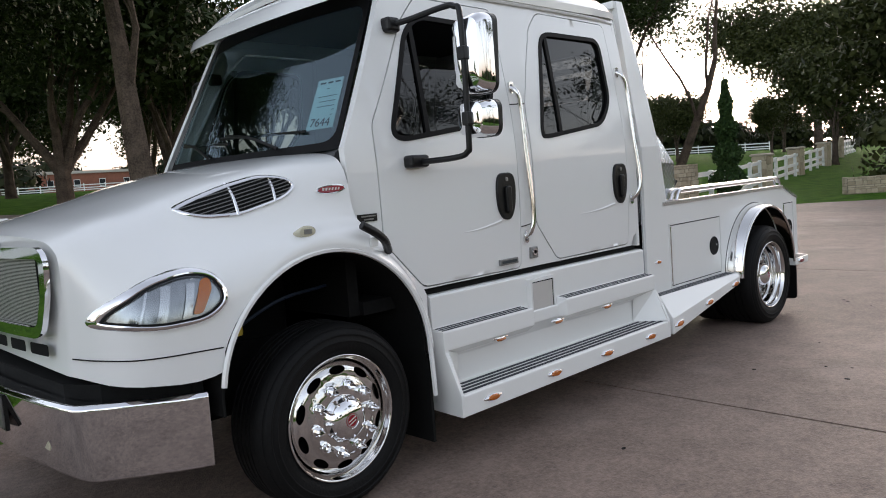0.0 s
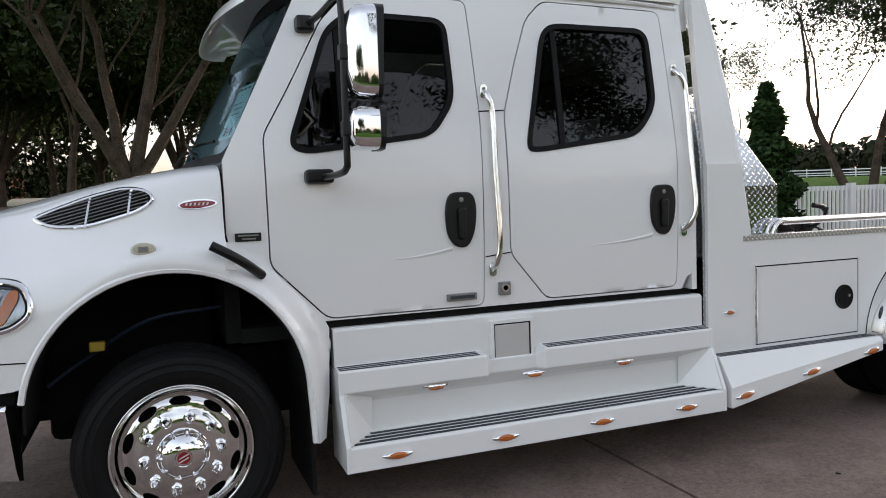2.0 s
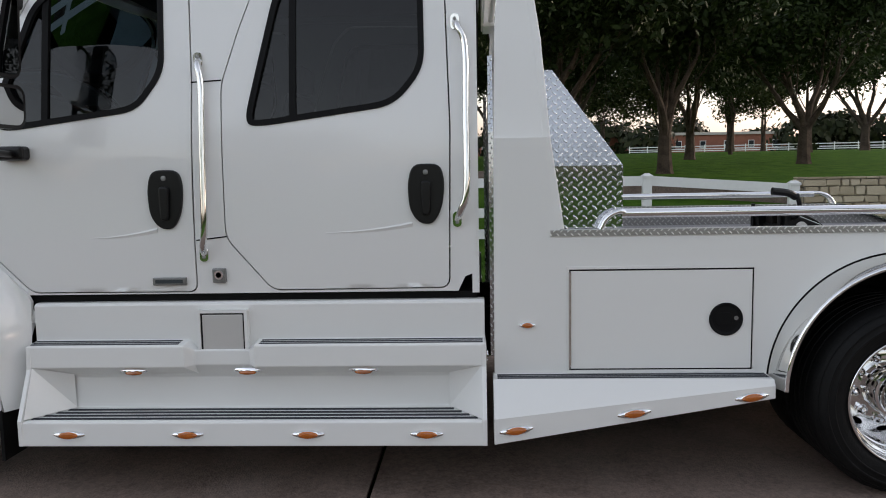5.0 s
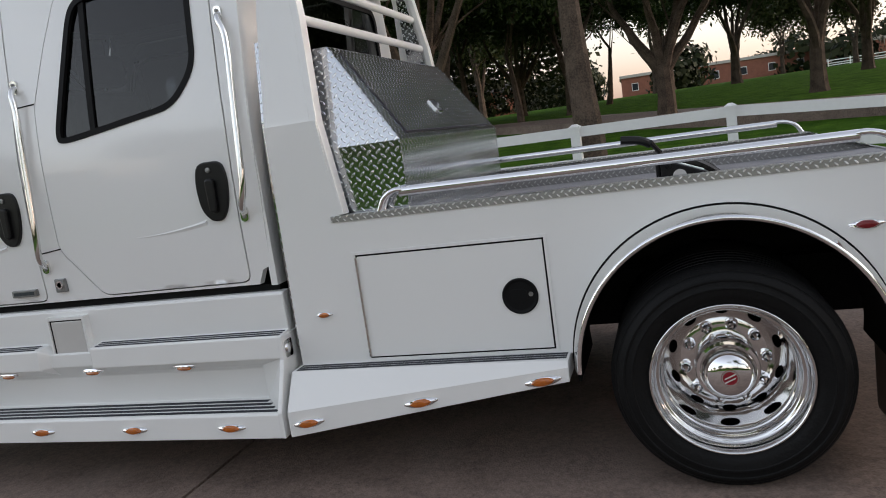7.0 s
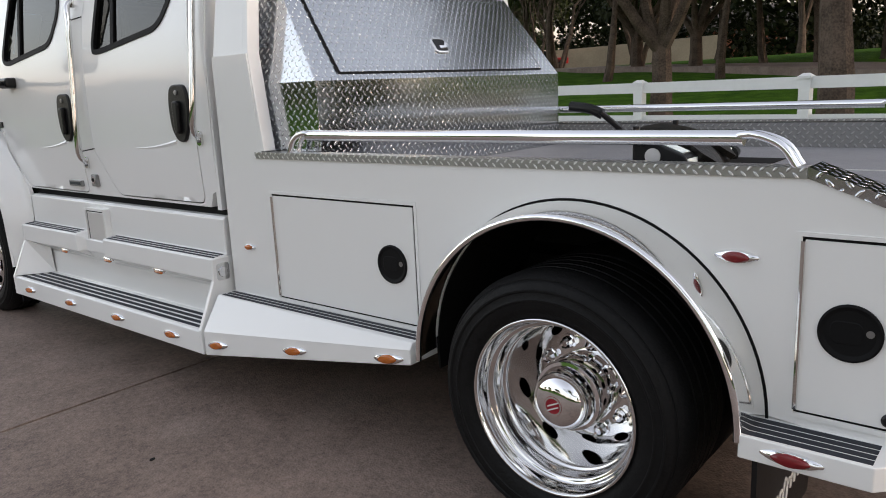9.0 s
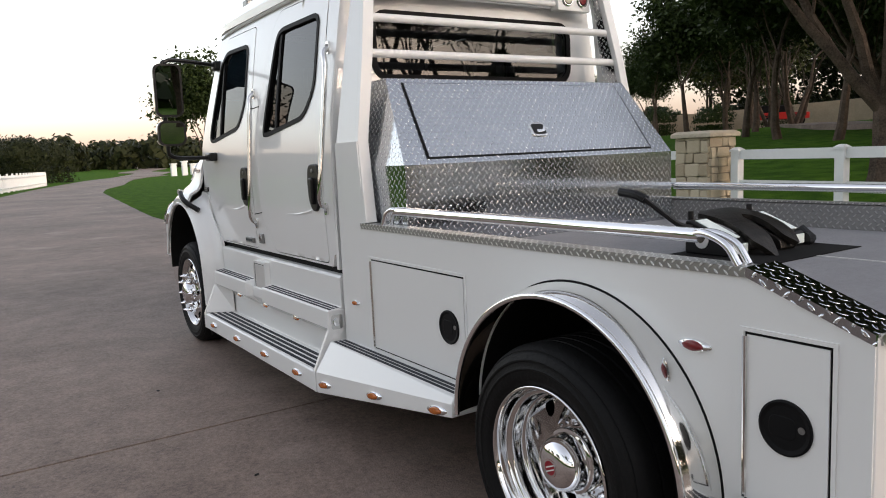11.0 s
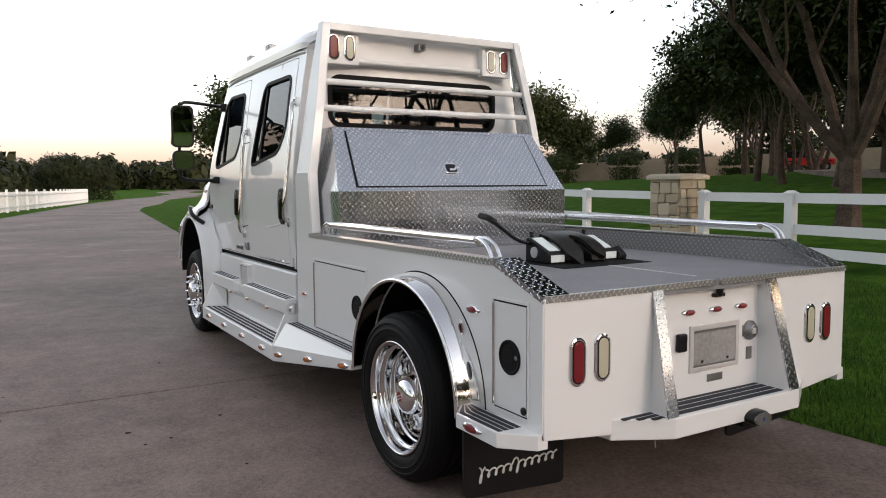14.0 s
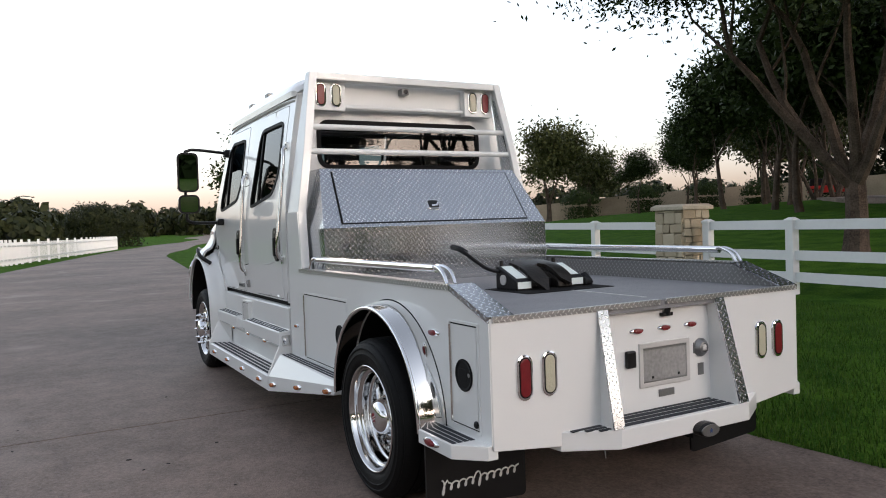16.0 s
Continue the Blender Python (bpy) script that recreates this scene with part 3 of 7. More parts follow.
hood = part("hood", bm, WHITE, truck, "white tilting hood with flared fenders", smooth=True)
sm = hood.modifiers.new("thickness", "SOLIDIFY")
sm.thickness, sm.offset = 0.02, -1
crisp(hood)

# rear part of the front fender, between wheel arch and door
def flare(s):
    def place(x, z):
        d = math.hypot(x + 0.02, z - 0.655) if z > 0.655 else abs(x + 0.02)
        t = min(1.0, max(0.0, (d - 0.53) / 0.11))
        return (x, s * (1.13 - 0.135 * t * t * (3 - 2 * t)), z)
    return place


arc = [(-0.02 + 0.53 * math.cos(a), 0.655 + 0.53 * math.sin(a)) for a in [radians(3 + 65 * i / 14) for i in range(15)]]
fl = [(0.535, 0.42), (0.575, 0.42)] + [(0.605, 0.60), (0.618, 0.88), (0.60, 0.915), (0.392, 1.14), (0.36, 1.24), (0.30, 1.262), (0.212, 1.268)] + arc[::-1]
for s in (-1, 1):
    part("rear_fender_flare", flip(sheet(fl, [], flare(s), 0.03), s), WHITE, truck, smooth=True, solid=0.018)
    lip = [(-0.02 + 0.522 * math.cos(a), s * 1.122, 0.655 + 0.522 * math.sin(a)) for a in [radians(2 + 170 * i / 30) for i in range(31)]]
    part("arch_lip", tubed([(0.515, s * 1.12, 0.43)] + lip, 0.012, 6), WHITE, truck, smooth=True)
    # inner wheel well
    bm = bmesh.new()
    loft(bm, [[(-0.02 + 0.51 * math.cos(a), s * y, 0.655 + 0.51 * math.sin(a)) for a in [radians(-5 + 190 * i / 24) for i in range(25)]] for y in (1.10, 0.5)], closed=False)
    part("wheel_well_liner", bm, DARK, truck, smooth=True, solid=0.01)


# bed: side skins, deck, tail
AC, AZ, AR = 4.34, 0.50, 0.545
rarc = [(AC + AR * math.cos(a), AZ + AR * math.sin(a)) for a in [radians(178 * i / 36) for i in range(37)]]
BEDSIDE = [(2.640, 0.54), (AC - AR, 0.54)] + rarc[::-1][1:-1] + [(AC + AR, 0.53), (5.268, 0.50), (5.268, 1.040), (4.96, 1.155), (2.92, 1.155), (2.878, 1.55), (2.645, 1.55)]
BDOOR = [(2.958, 0.562), (3.725, 0.562), (3.725, 0.995), (2.958, 0.995)]
RDR = [(4.952, 0.556), (5.178, 0.556), (5.178, 1.0), (4.952, 1.0)]
for s in (-1, 1):
    side = part("bed_side", flip(sheet(BEDSIDE, [BDOOR, RDR], lambda x, z: (x, s * 1.0, z), 0.12), s), BEDWHITE, truck, solid=0.03)
    for nm, dr, latch in (("locker_door", BDOOR, (3.612, 0.778)), ("rear_locker_door", RDR, (5.066, 0.78))):
        if s > 0 and nm[0] == "r":
            continue
        part("locker_seal", flip(sheet(dr, [shrink(dr, 0.007)], lambda x, z: (x, s * 0.998, z), 0.2), s), TRIM, side, solid=0.02)
        part("locker_trim", flip(sheet(shrink(dr, -0.012), [shrink(dr, -0.001)], lambda x, z: (x, s * 1.004, z), 0.2), s), BEDWHITE, side, solid=0.006)
        d = part(nm, flip(sheet(shrink(dr, 0.007), [], lambda x, z: (x, s * 1.002, z), 0.2), s), BEDWHITE, side, solid=0.03)
        bm = bmesh.new()
        c = (latch[0], s * 1.002, latch[1])
        turned(bm, [(0.070, 0), (0.070, s * 0.005), (0.065, s * 0.007), (0.060, s * 0.005), (0.055, s * 0.003), (0.0, s * 0.003)], c, 40)
        la = part("latch", bm, TRIM, d, "round black paddle latch", smooth=False)
        bm = bmesh.new()
        prism(bm, rounded(latch[0] - 0.045, latch[0] + 0.03, latch[1] - 0.03, latch[1] + 0.03, 0.02), lambda u, v: (u, s * 1.006, v), lambda u, v: (u, s * 0.99, v))
        part("paddle", bm, TRIM, la, bevel=0.004)
        bm = bmesh.new()
        turned(bm, [(0.009, 0), (0.009, s * 0.006), (0.003, s * 0.006)], (latch[0] + 0.042, s * 1.0, latch[1] + 0.005), 14)
        part("key_lock", bm, STEEL, la)
        if nm[0] == "r":
            bm = bmesh.new()
            turned(bm, [(0.016, 0), (0.016, s * 0.006), (0.011, s * 0.010), (0.0, s * 0.011)], (5.158, s * 1.002, 0.585), 16)
            part("stop_knob", bm, BLACK, d)
        part("hinge_strip", tubed([(dr[0][0] + 0.003, s * 1.005, dr[0][1] + 0.01), (dr[3][0] + 0.003, s * 1.005, dr[3][1] - 0.01)], 0.006, 8), STAINLESS, d)
    # polished fender band with black gasket
    band = [radians(180 * i / 48) for i in range(49)]
    bm = bmesh.new()
    ringset = []
    prof = ((0.552, 0.995), (0.549, 1.03), (0.545, 1.06), (0.540, 1.085), (0.535, 1.105), (0.527, 1.128))
    prof = prof + tuple((r - 0.005, y) for r, y in prof[::-1])
    for a in band:
        ca, sa = math.cos(a), math.sin(a)
        ringset.append([(AC + r * ca, s * y, AZ + r * sa) for r, y in prof])
    loft(bm, ringset)
    fen = part("fender_band", bm, STAINLESS, truck, "polished stainless wheel fender", smooth=True)
    part("fender_lip", tubed([(AC + 0.519 * math.cos(a), s * 1.128, AZ + 0.519 * math.sin(a)) for a in band], 0.0105, 10), CHROME, fen, "bright rolled lip", smooth=True)
    part("fender_gasket", tubed([(AC + 0.5535 * math.cos(a), s * 1.0, AZ + 0.5535 * math.sin(a)) for a in band], 0.0026, 6), TRIM, fen)
    bm = bmesh.new()
    loft(bm, [[(AC + 0.54 * math.cos(a), s * y, AZ + 0.54 * math.sin(a)) for a in [radians(-8 + 196 * i / 30) for i in range(31)]] for y in (0.99, 0.5)], closed=False)
    part("wheel_well_liner", bm, DARK, truck, smooth=True, solid=0.01)

part("deck", boxed(2.92, 5.265, -0.90, 0.90, 1.00, 1.040), DECK, truck, "grey sprayed load deck", uv=1)
for s in (-1, 1):
    # inner side wall, cap with tread plate
    w = bmesh.new()
    prism(w, [(2.92, 1.0), (5.26, 1.0), (5.26, 1.035), (4.96, 1.150), (2.92, 1.150)], lambda u, v: (u, s * (0.900 + (v - 1.0) * 0.25), v), lambda u, v: (u, s * 0.972, v))
    part("deck_side_wall", w, WALLPLATE, truck, "grey tread plate inner wall", uv=1)
    bm = bmesh.new()
    loft(bm, [[(x, s * 1.006, z - 0.018), (x, s * 1.006, z + 0.007), (x, s * 0.935, z + 0.007), (x, s * 0.935, z + 0.001), (x, s * 0.999, z + 0.001), (x, s * 0.999, z - 0.018)] for x, z in ((2.88, 1.155), (4.955, 1.155))])
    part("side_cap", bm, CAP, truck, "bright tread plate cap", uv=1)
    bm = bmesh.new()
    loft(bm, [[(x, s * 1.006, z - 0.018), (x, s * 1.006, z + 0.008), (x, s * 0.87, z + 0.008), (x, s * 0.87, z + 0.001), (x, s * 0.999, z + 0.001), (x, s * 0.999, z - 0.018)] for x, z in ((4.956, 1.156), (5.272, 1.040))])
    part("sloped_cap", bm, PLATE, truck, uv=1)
    # polished rail on stanchions
    z0, y = 1.162, s * 0.972
    rail = part("bed_rail", tubed([(3.18, y, 1.228), (4.80, y, 1.228)], 0.020, 16), CHROME, truck, "polished tubular bed rail", smooth=True)
    for x0, x1 in ((3.20, 3.09), (4.78, 4.93)):
        for dy in (-0.022, 0.022):
            part("rail_foot", tubed([(x0, y + dy * 0.3, 1.232), ((x0 * 2 + x1) / 3, y + dy * 0.8, 1.236), ((x0 + x1 * 3) / 4, y + dy, 1.212), (x1, y + dy, z0)], 0.0105, 10, 5), CHROME, rail, smooth=True)
    part("rear_cap_strip", boxed(5.255, 5.277, s * 0.02 if s > 0 else -0.985, 0.985 if s > 0 else -0.02, 1.022, 1.0465), CAP, truck, uv=1)

# tail panels and centre recess
for s in (-1, 1):
    bm = bmesh.new()
    prism(bm, [(0.40, 0.46), (0.60, 0.455), (0.995, 0.497), (0.995, 1.036), (0.36, 1.02)], lambda u, v: (5.272, s * u, v), lambda u, v: (5.20, s * u, v))
    part("tail_panel", bm, BEDWHITE, truck, bevel=0.004)
part("tail_centre_panel", boxed(5.17, 5.218, -0.47, 0.47, 0.45, 1.02), BEDWHITE, truck)
for s in (-1, 1):
    bm = bmesh.new()
    prism(bm, [(5.15, 1.02), (5.275, 1.02), (5.385, 0.52), (5.15, 0.50)], lambda u, v: (u, s * (0.365 + (1.02 - v) * 0.02), v), lambda u, v: (u, s * (0.40 + (1.02 - v) * 0.02), v))
    part("tail_gusset", bm, BEDWHITE, truck)
for s in (-1, 1):
    bm = bmesh.new()
    loft(bm, [[(5.278 + t * 0.118, s * (0.355 + 0.025 * t), 1.026 - 0.50 * t), (5.278 + t * 0.118, s * (0.415 + 0.025 * t), 1.026 - 0.50 * t), (5.27 + t * 0.118, s * (0.415 + 0.025 * t), 1.02 - 0.50 * t), (5.27 + t * 0.118, s * (0.355 + 0.025 * t), 1.02 - 0.50 * t)] for t in (0, 1)])
    part("gusset_strip", bm, PLATE, truck, "tread plate strip", uv=1)
bm = bmesh.new()
prism(bm, [(5.10, -0.66), (5.27, -0.64), (5.395, -0.40), (5.395, 0.44), (5.27, 0.66), (5.10, 0.66)], lambda u, v: (u, v, 0.435), lambda u, v: (u, v, 0.522))
bump_step = part("rear_bumper_step", bm, BEDWHITE, truck, bevel=0.005)
for i in range(4):
    x = 5.205 + i * 0.044
    h = 0.36
    part("tread_strip", boxed(x, x + 0.032, -h, h, 0.520, 0.5245), TREAD, bump_step)
for i in range(3):
    x = 5.285 + i * 0.03
    part("tread_strip", boxed(x, x + 0.02, -0.60 + i * 0.055, -0.43, 0.520, 0.5245), TREAD, bump_step)

# side steps
def strips(parent, x0, x1, y0, y1, top, n, cut=0.0, fill=0.5):
    """Dark rubber treads laid lengthwise on a step; top gives the step's height at a distance from the middle."""
    w = (y1 - y0) / (n - 1 + fill)
    for i in range(n):
        bm = bmesh.new()
        a = y0 + i * w
        prism(bm, [(x0 + cut * i, a), (x1 - cut * i, a), (x1 - cut * i, a + w * fill), (x0 + cut * i, a + w * fill)], lambda u, v: (u, v, top(-v) - 0.002), lambda u, v: (u, v, top(-v) + 0.0012))
        part("tread_strip", bm, TREAD, parent)


for s in (-1, 1):
    # running board: upper panel, upper step, riser, lower step, skirt, end gussets
    def board(out):
        """Cross-section; out tells how far the upper step stands out."""
        return ((0.93, 0.872), (0.985, 0.872), (1.0, 0.862), (1.0, 0.708 - 0.06 * (1 - out)), (1.002 + 0.073 * out, 0.700 - 0.055 * (1 - out)), (1.004 + 0.076 * out, 0.694 - 0.055 * (1 - out)), (1.005 + 0.077 * out, 0.605), (1.000, 0.558), (0.985, 0.540), (0.985, 0.405), (1.165, 0.398), (1.175, 0.392), (1.178, 0.292), (1.10, 0.292), (0.96, 0.33), (0.93, 0.5))
    bm = bmesh.new()
    loft(bm, [[(x, s * y, z) for y, z in board(o)] for x, o in ((0.632, 1), (1.318, 1), (1.350, 0.45), (1.59, 0.45), (1.622, 1), (2.60, 1))])
    rb = part("running_board", bm, BEDWHITE, truck, "white moulded double-step running board", bevel=0.004)
    for x, d in ((0.628, 1), (2.604, -1)):
        bm = bmesh.new()
        prism(bm, [(0.93, 0.70), (1.08, 0.698), (1.085, 0.60), (1.179, 0.40), (1.179, 0.292), (0.93, 0.30)], lambda u, v: (x, s * u, v), lambda u, v: (x + d * 0.02, s * u, v))
        part("end_plate", bm, BEDWHITE, rb, bevel=0.003)
        bm = bmesh.new()   # sloping inner cheek
        xa, xb = x + d * 0.02, x + d * 0.16
        a = [bm.verts.new(p) for p in ((xa, s * 1.08, 0.604), (xb, s * 0.996, 0.556), (xb, s * 0.99, 0.406), (xa, s * 1.165, 0.402))]
        bm.faces.new(a)
        part("cheek", bm, BEDWHITE, rb, solid=0.006)
    if s < 0:
        strips(rb, 0.67, 2.565, -1.150, -1.015, lambda y: 0.405 - (y - 0.985) * 0.0389, 4, 0.034, 0.62)
        strips(rb, 0.64, 1.29, -1.066, -1.008, lambda y: 0.708 - (y - 1.0) * 0.1067, 3, 0.0, 0.6)
        strips(rb, 1.64, 2.59, -1.066, -1.008, lambda y: 0.708 - (y - 1.0) * 0.1067, 3, 0.0, 0.6)
        bm = bmesh.new()
        box(bm, 1.385, 1.563, -1.028, -0.985, 0.668, 0.822)
        part("cover_seam", boxed(1.376, 1.572, -1.026, -0.99, 0.660, 0.830), TRIM, rb)
        st_box = part("socket_cover", bm, BRUSHED, rb, "brushed square step cover", bevel=0.004)
        part("cover_frame", sheet([(1.365, 0.648), (1.583, 0.648), (1.583, 0.842), (1.365, 0.842)], [[(1.378, 0.661), (1.570, 0.661), (1.570, 0.829), (1.378, 0.829)]], lambda x, z: (x, -1.034, z), 0.2), BEDWHITE, st_box, solid=0.034)
        bm = bmesh.new()
        prism(bm, rounded(-1.065, -1.0, 0.60, 0.675, 0.012), lambda u, v: (2.6065, u, v), lambda u, v: (2.60, u, v))
        lt = part("step_lamp", bm, STAINLESS, rb, "small round chrome lamp in square bezel")
        bm = bmesh.new()
        turned(bm, [(0.024, 0), (0.022, 0.006), (0.0, 0.009)], (2.606, -1.033, 0.637), 20, "x")
        part("lens", bm, CHROME, lt)
    # wedge skirt behind it
    bm = bmesh.new()
    rr = []
    for x, zb, ym in ((2.632, 0.298, 1.185), (3.78, 0.470, 1.125)):
        yt = 1.09 if x < 3 else 1.11
        zt = 0.548
        zk = 0.405 if x < 3 else 0.525
        rr.append([(x, s * 0.97, zt), (x, s * yt, zt), (x, s * ym, zk), (x, s * ym, zb), (x, s * 0.97, zb)])
    loft(bm, rr)
    wd = part("wedge_skirt", bm, BEDWHITE, truck, "white wedge-shaped side skirt with step", bevel=0.004)
    if s < 0:
        strips(wd, 2.65, 3.77, -1.082, -1.012, lambda y: 0.548, 3, 0.0, 0.7)
    # rear side step
    bm = bmesh.new()
    prism(bm, [(4.862, 0.97), (4.862, 1.135), (5.155, 1.135), (5.268, 1.02), (5.268, 0.97)], lambda u, v: (u, s * v, 0.462), lambda u, v: (u, s * v, 0.522))
    rs = part("rear_side_step", bm, BEDWHITE, truck, bevel=0.003)
    if s < 0:
        strips(rs, 4.87, 5.15, -1.122, -1.01, lambda y: 0.522, 4, 0.0, 0.78)

# marker lights: chrome bezel and coloured lens
def marker(parent, c, size, mat, out, along=(1, 0, 0), label=""):
    out, along = Vector(out).normalized(), Vector(along).normalized()
    up = out.cross(along).normalized()
    for nm, kx, kz, d0, d1, mt in (("bezel", 1.0, 1.0, -0.006, 0.010, CHROME), ("lens", 0.62, 0.80, 0.004, 0.019, mat)):
        bm = bmesh.new()
        rings = []
        for f, d in ((1.0, d0), (1.0, d0 + (d1 - d0) * 0.35), (0.82, d0 + (d1 - d0) * 0.8), (0.35, d1), (0.05, d1)):
            ring = []
            for k in range(24):
                a = 2 * math.pi * k / 24
                u = math.cos(a) * size[0] * kx * f
                v = math.sin(a) * size[1] * kz * f * (abs(math.sin(a)) ** 0.25)
                ring.append(Vector(c) + along * u + up * v + out * d)
            rings.append(ring)
        loft(bm, rings)
        if nm == "bezel":
            par = part("marker_light", bm, mt, parent, label, smooth=True)
        else:
            part("lens", bm, mt, par, smooth=True)


for x in (0.848, 1.355, 1.863, 2.355):
    marker(truck, (x, -1.178, 0.342), (0.068, 0.019), AMBER, (0, -1, 0), label="amber marker light with chrome bezel")
for x in (1.08, 1.58, 2.08):
    marker(truck, (x, -1.041, 0.580), (0.062, 0.016), AMBER, (0, -0.57, -0.82), label="amber marker light with chrome bezel")
for x, z, y in ((2.722, 0.358, 1.181), (3.203, 0.420, 1.157), (3.682, 0.478, 1.131)):
    marker(truck, (x, -y, z), (0.070, 0.020), AMBER, (0, -1, 0), (1, 0.05, 0.13), label="amber marker light with chrome bezel")
marker(truck, (2.781, -1.002, 0.759), (0.038, 0.014), AMBER, (0, -1, 0), label="small amber marker light")
marker(truck, (4.801, -1.002, 0.935), (0.055, 0.018), RED, (0, -1, 0), label="red marker light with chrome bezel")
marker(truck, (4.985, -1.136, 0.492), (0.072, 0.020), RED, (0, -1, 0), label="red marker light with chrome bezel")
for y in (-0.125, 0.057, 0.238):
    marker(truck, (5.221, y, 0.902), (0.048, 0.016), RED, (1, 0, 0), (0, 1, 0), label="red identification light")

# ---- wheels ----
DRIVE_Z = 0.062   # height of the concrete the tyres stand on


def oval(cx, cz, rx, rz, turn, n=16):
    out = []
    for k in range(n):
        a = 2 * math.pi * k / n
        u, v = rx * math.cos(a), rz * math.sin(a)
        out.append((cx + u * math.cos(turn) - v * math.sin(turn), cz + u * math.sin(turn) + v * math.cos(turn)))
    return out


def wheel(name, cx, s, face, tyre_in, front):
    """face: y of the rim's outer flange; the disc is bowed out in front and deeply dished behind."""
    cz, R, rf = 0.458, 0.403, 0.272
    hub = new(name)
    hub.parent = truck
    hub["label"] = "black tyre on a polished ten-lug aluminium wheel"
    c = (cx, s * face, cz)
    d = -s   # towards the truck
    w = tyre_in
    bm = bmesh.new()
    prof = [(0.255, 0.012), (0.270, 0.002), (0.277, -0.004), (0.286, -0.008), (0.289, -0.011), (0.306, -0.014), (0.322, -0.0165), (0.325, -0.020), (0.329, -0.020), (0.332, -0.0172), (0.350, -0.016), (0.353, -0.019), (0.358, -0.019), (0.361, -0.0145), (0.372, -0.010), (0.380, -0.002), (0.3815, 0.004), (0.385, 0.004), (0.389, 0.010), (0.396, 0.020), (0.400, 0.034)]
    for k in range(5):   # circumferential grooves
        a = 0.042 + (w - 0.084) * k / 5
        b = a + (w - 0.084) / 5
        prof += [(R, a), (R, b - 0.010), (R - 0.009, b - 0.008), (R - 0.009, b - 0.002)]
    prof += [(R, w - 0.042), (0.400, w - 0.034), (0.394, w - 0.018), (0.36, w + 0.01), (0.30, w + 0.014), (0.255, w - 0.012)]
    turned(bm, [(r, d * a) for r, a in prof], c, 72, caps=False)
    for v in bm.verts:   # flat where it stands
        v.co.z = max(v.co.z, DRIVE_Z + 0.001)
    ty = part("tyre", bm, RUBBER, hub, smooth=True)
    dish = 0.045 if front else 0.285
    # rim barrel with flange, seen from outside
    bm = bmesh.new()
    bar = [(0.258, 0.02), (0.268, 0.004), (rf, -0.004), (rf - 0.004, -0.010), (0.262, -0.008), (0.257, 0.002), (0.247, 0.020), (0.238, 0.05), (0.236, dish - 0.01), (0.230, dish + 0.012), (0.242, dish + 0.02), (0.25, 0.06 + dish)]
    if not front:
        bar = [(0.258, 0.02), (0.268, 0.004), (0.272, -0.004), (0.268, -0.010), (0.262, -0.008), (0.257, 0.004), (0.253, 0.020), (0.250, 0.036), (0.245, 0.043), (0.237, 0.047), (0.233, 0.058), (0.232, 0.088), (0.229, 0.097), (0.223, 0.102), (0.2205, 0.116), (0.220, 0.16), (0.220, 0.27), (0.226, 0.31)]
    rr = smooth_path([(r, a, 0) for r, a in bar], 3)
    turned(bm, [(p.x, d * p.y) for p in rr], c, 72, caps=False)
    rim = part("rim", bm, RIM, hub, "polished aluminium rim", smooth=True)
    # disc with hand holes
    if front:
        sh = lambda r: bend(r, (0.0, 0.10, 0.135, 0.16, 0.175, 0.21, 0.236, 0.25), (-0.012, -0.012, -0.010, -0.004, 0.004, 0.010, 0.030, 0.05))
    else:
        sh = lambda r: bend(r, (0.0, 0.10, 0.14, 0.165, 0.185, 0.205, 0.225, 0.25), (0.222, 0.222, 0.223, 0.228, 0.237, 0.248, 0.260, 0.28))
    outer = oval(cx, cz, 0.236, 0.236, 0, 60) if front else oval(cx, cz, 0.2212, 0.2212, 0, 60)
    hr = 0.2055 if front else 0.190
    holes = []
    for k in range(10):
        a = 2 * math.pi * (k + 0.5) / 10
        holes.append(oval(cx + hr * math.cos(a), cz + hr * math.sin(a), 0.0175 if front else 0.014, 0.041 if front else 0.026, a, 20))
    skin("disc", outer, holes, lambda x, z: (x, s * face + d * sh(math.hypot(x - cx, z - cz)), z), RIM, rim, s, 0.014, 0.016)
    bm = bmesh.new()
    turned(bm, [(0.24, d * (dish + 0.05)), (0.24, d * (dish + 0.055)), (0.01, d * (dish + 0.055))], c, 32)
    part("brake_drum", bm, DARK, hub)
    # hub cap
    bm = bmesh.new()
    if front:
        hp = [(0.100, -0.008), (0.100, -0.020), (0.092, -0.028), (0.088, -0.045), (0.075, -0.062), (0.05, -0.072), (0.034, -0.075), (0.034, -0.071), (0.0, -0.070)]
    else:
        hp = [(0.112, 0.235), (0.110, 0.110), (0.107, 0.104), (0.097, 0.102), (0.093, 0.095), (0.092, 0.070), (0.089, 0.056), (0.080, 0.038), (0.065, 0.026), (0.046, 0.019), (0.030, 0.0165), (0.030, 0.0185), (0.0, 0.0195)]
    turned(bm, [(r, d * a) for r, a in hp], c, 48)
    cap = part("hub_cap", bm, CHROME, hub, "domed chrome hub cap", smooth=True)
    e0 = hp[-1][1]
    bm = bmesh.new()
    turned(bm, [(0.031, d * (e0 + 0.002)), (0.031, d * (e0 - 0.002)), (0.0, d * (e0 - 0.003))], c, 28)
    lg = part("emblem", bm, REDENAMEL, cap, "round red emblem")
    bm = bmesh.new()
    turned(bm, [(0.029, d * (e0 - 0.0025)), (0.029, d * (e0 - 0.0045)), (0.024, d * (e0 - 0.0045)), (0.024, d * (e0 - 0.0025))], c, 28, caps=False)
    part("emblem_ring", bm, CHROME, lg)
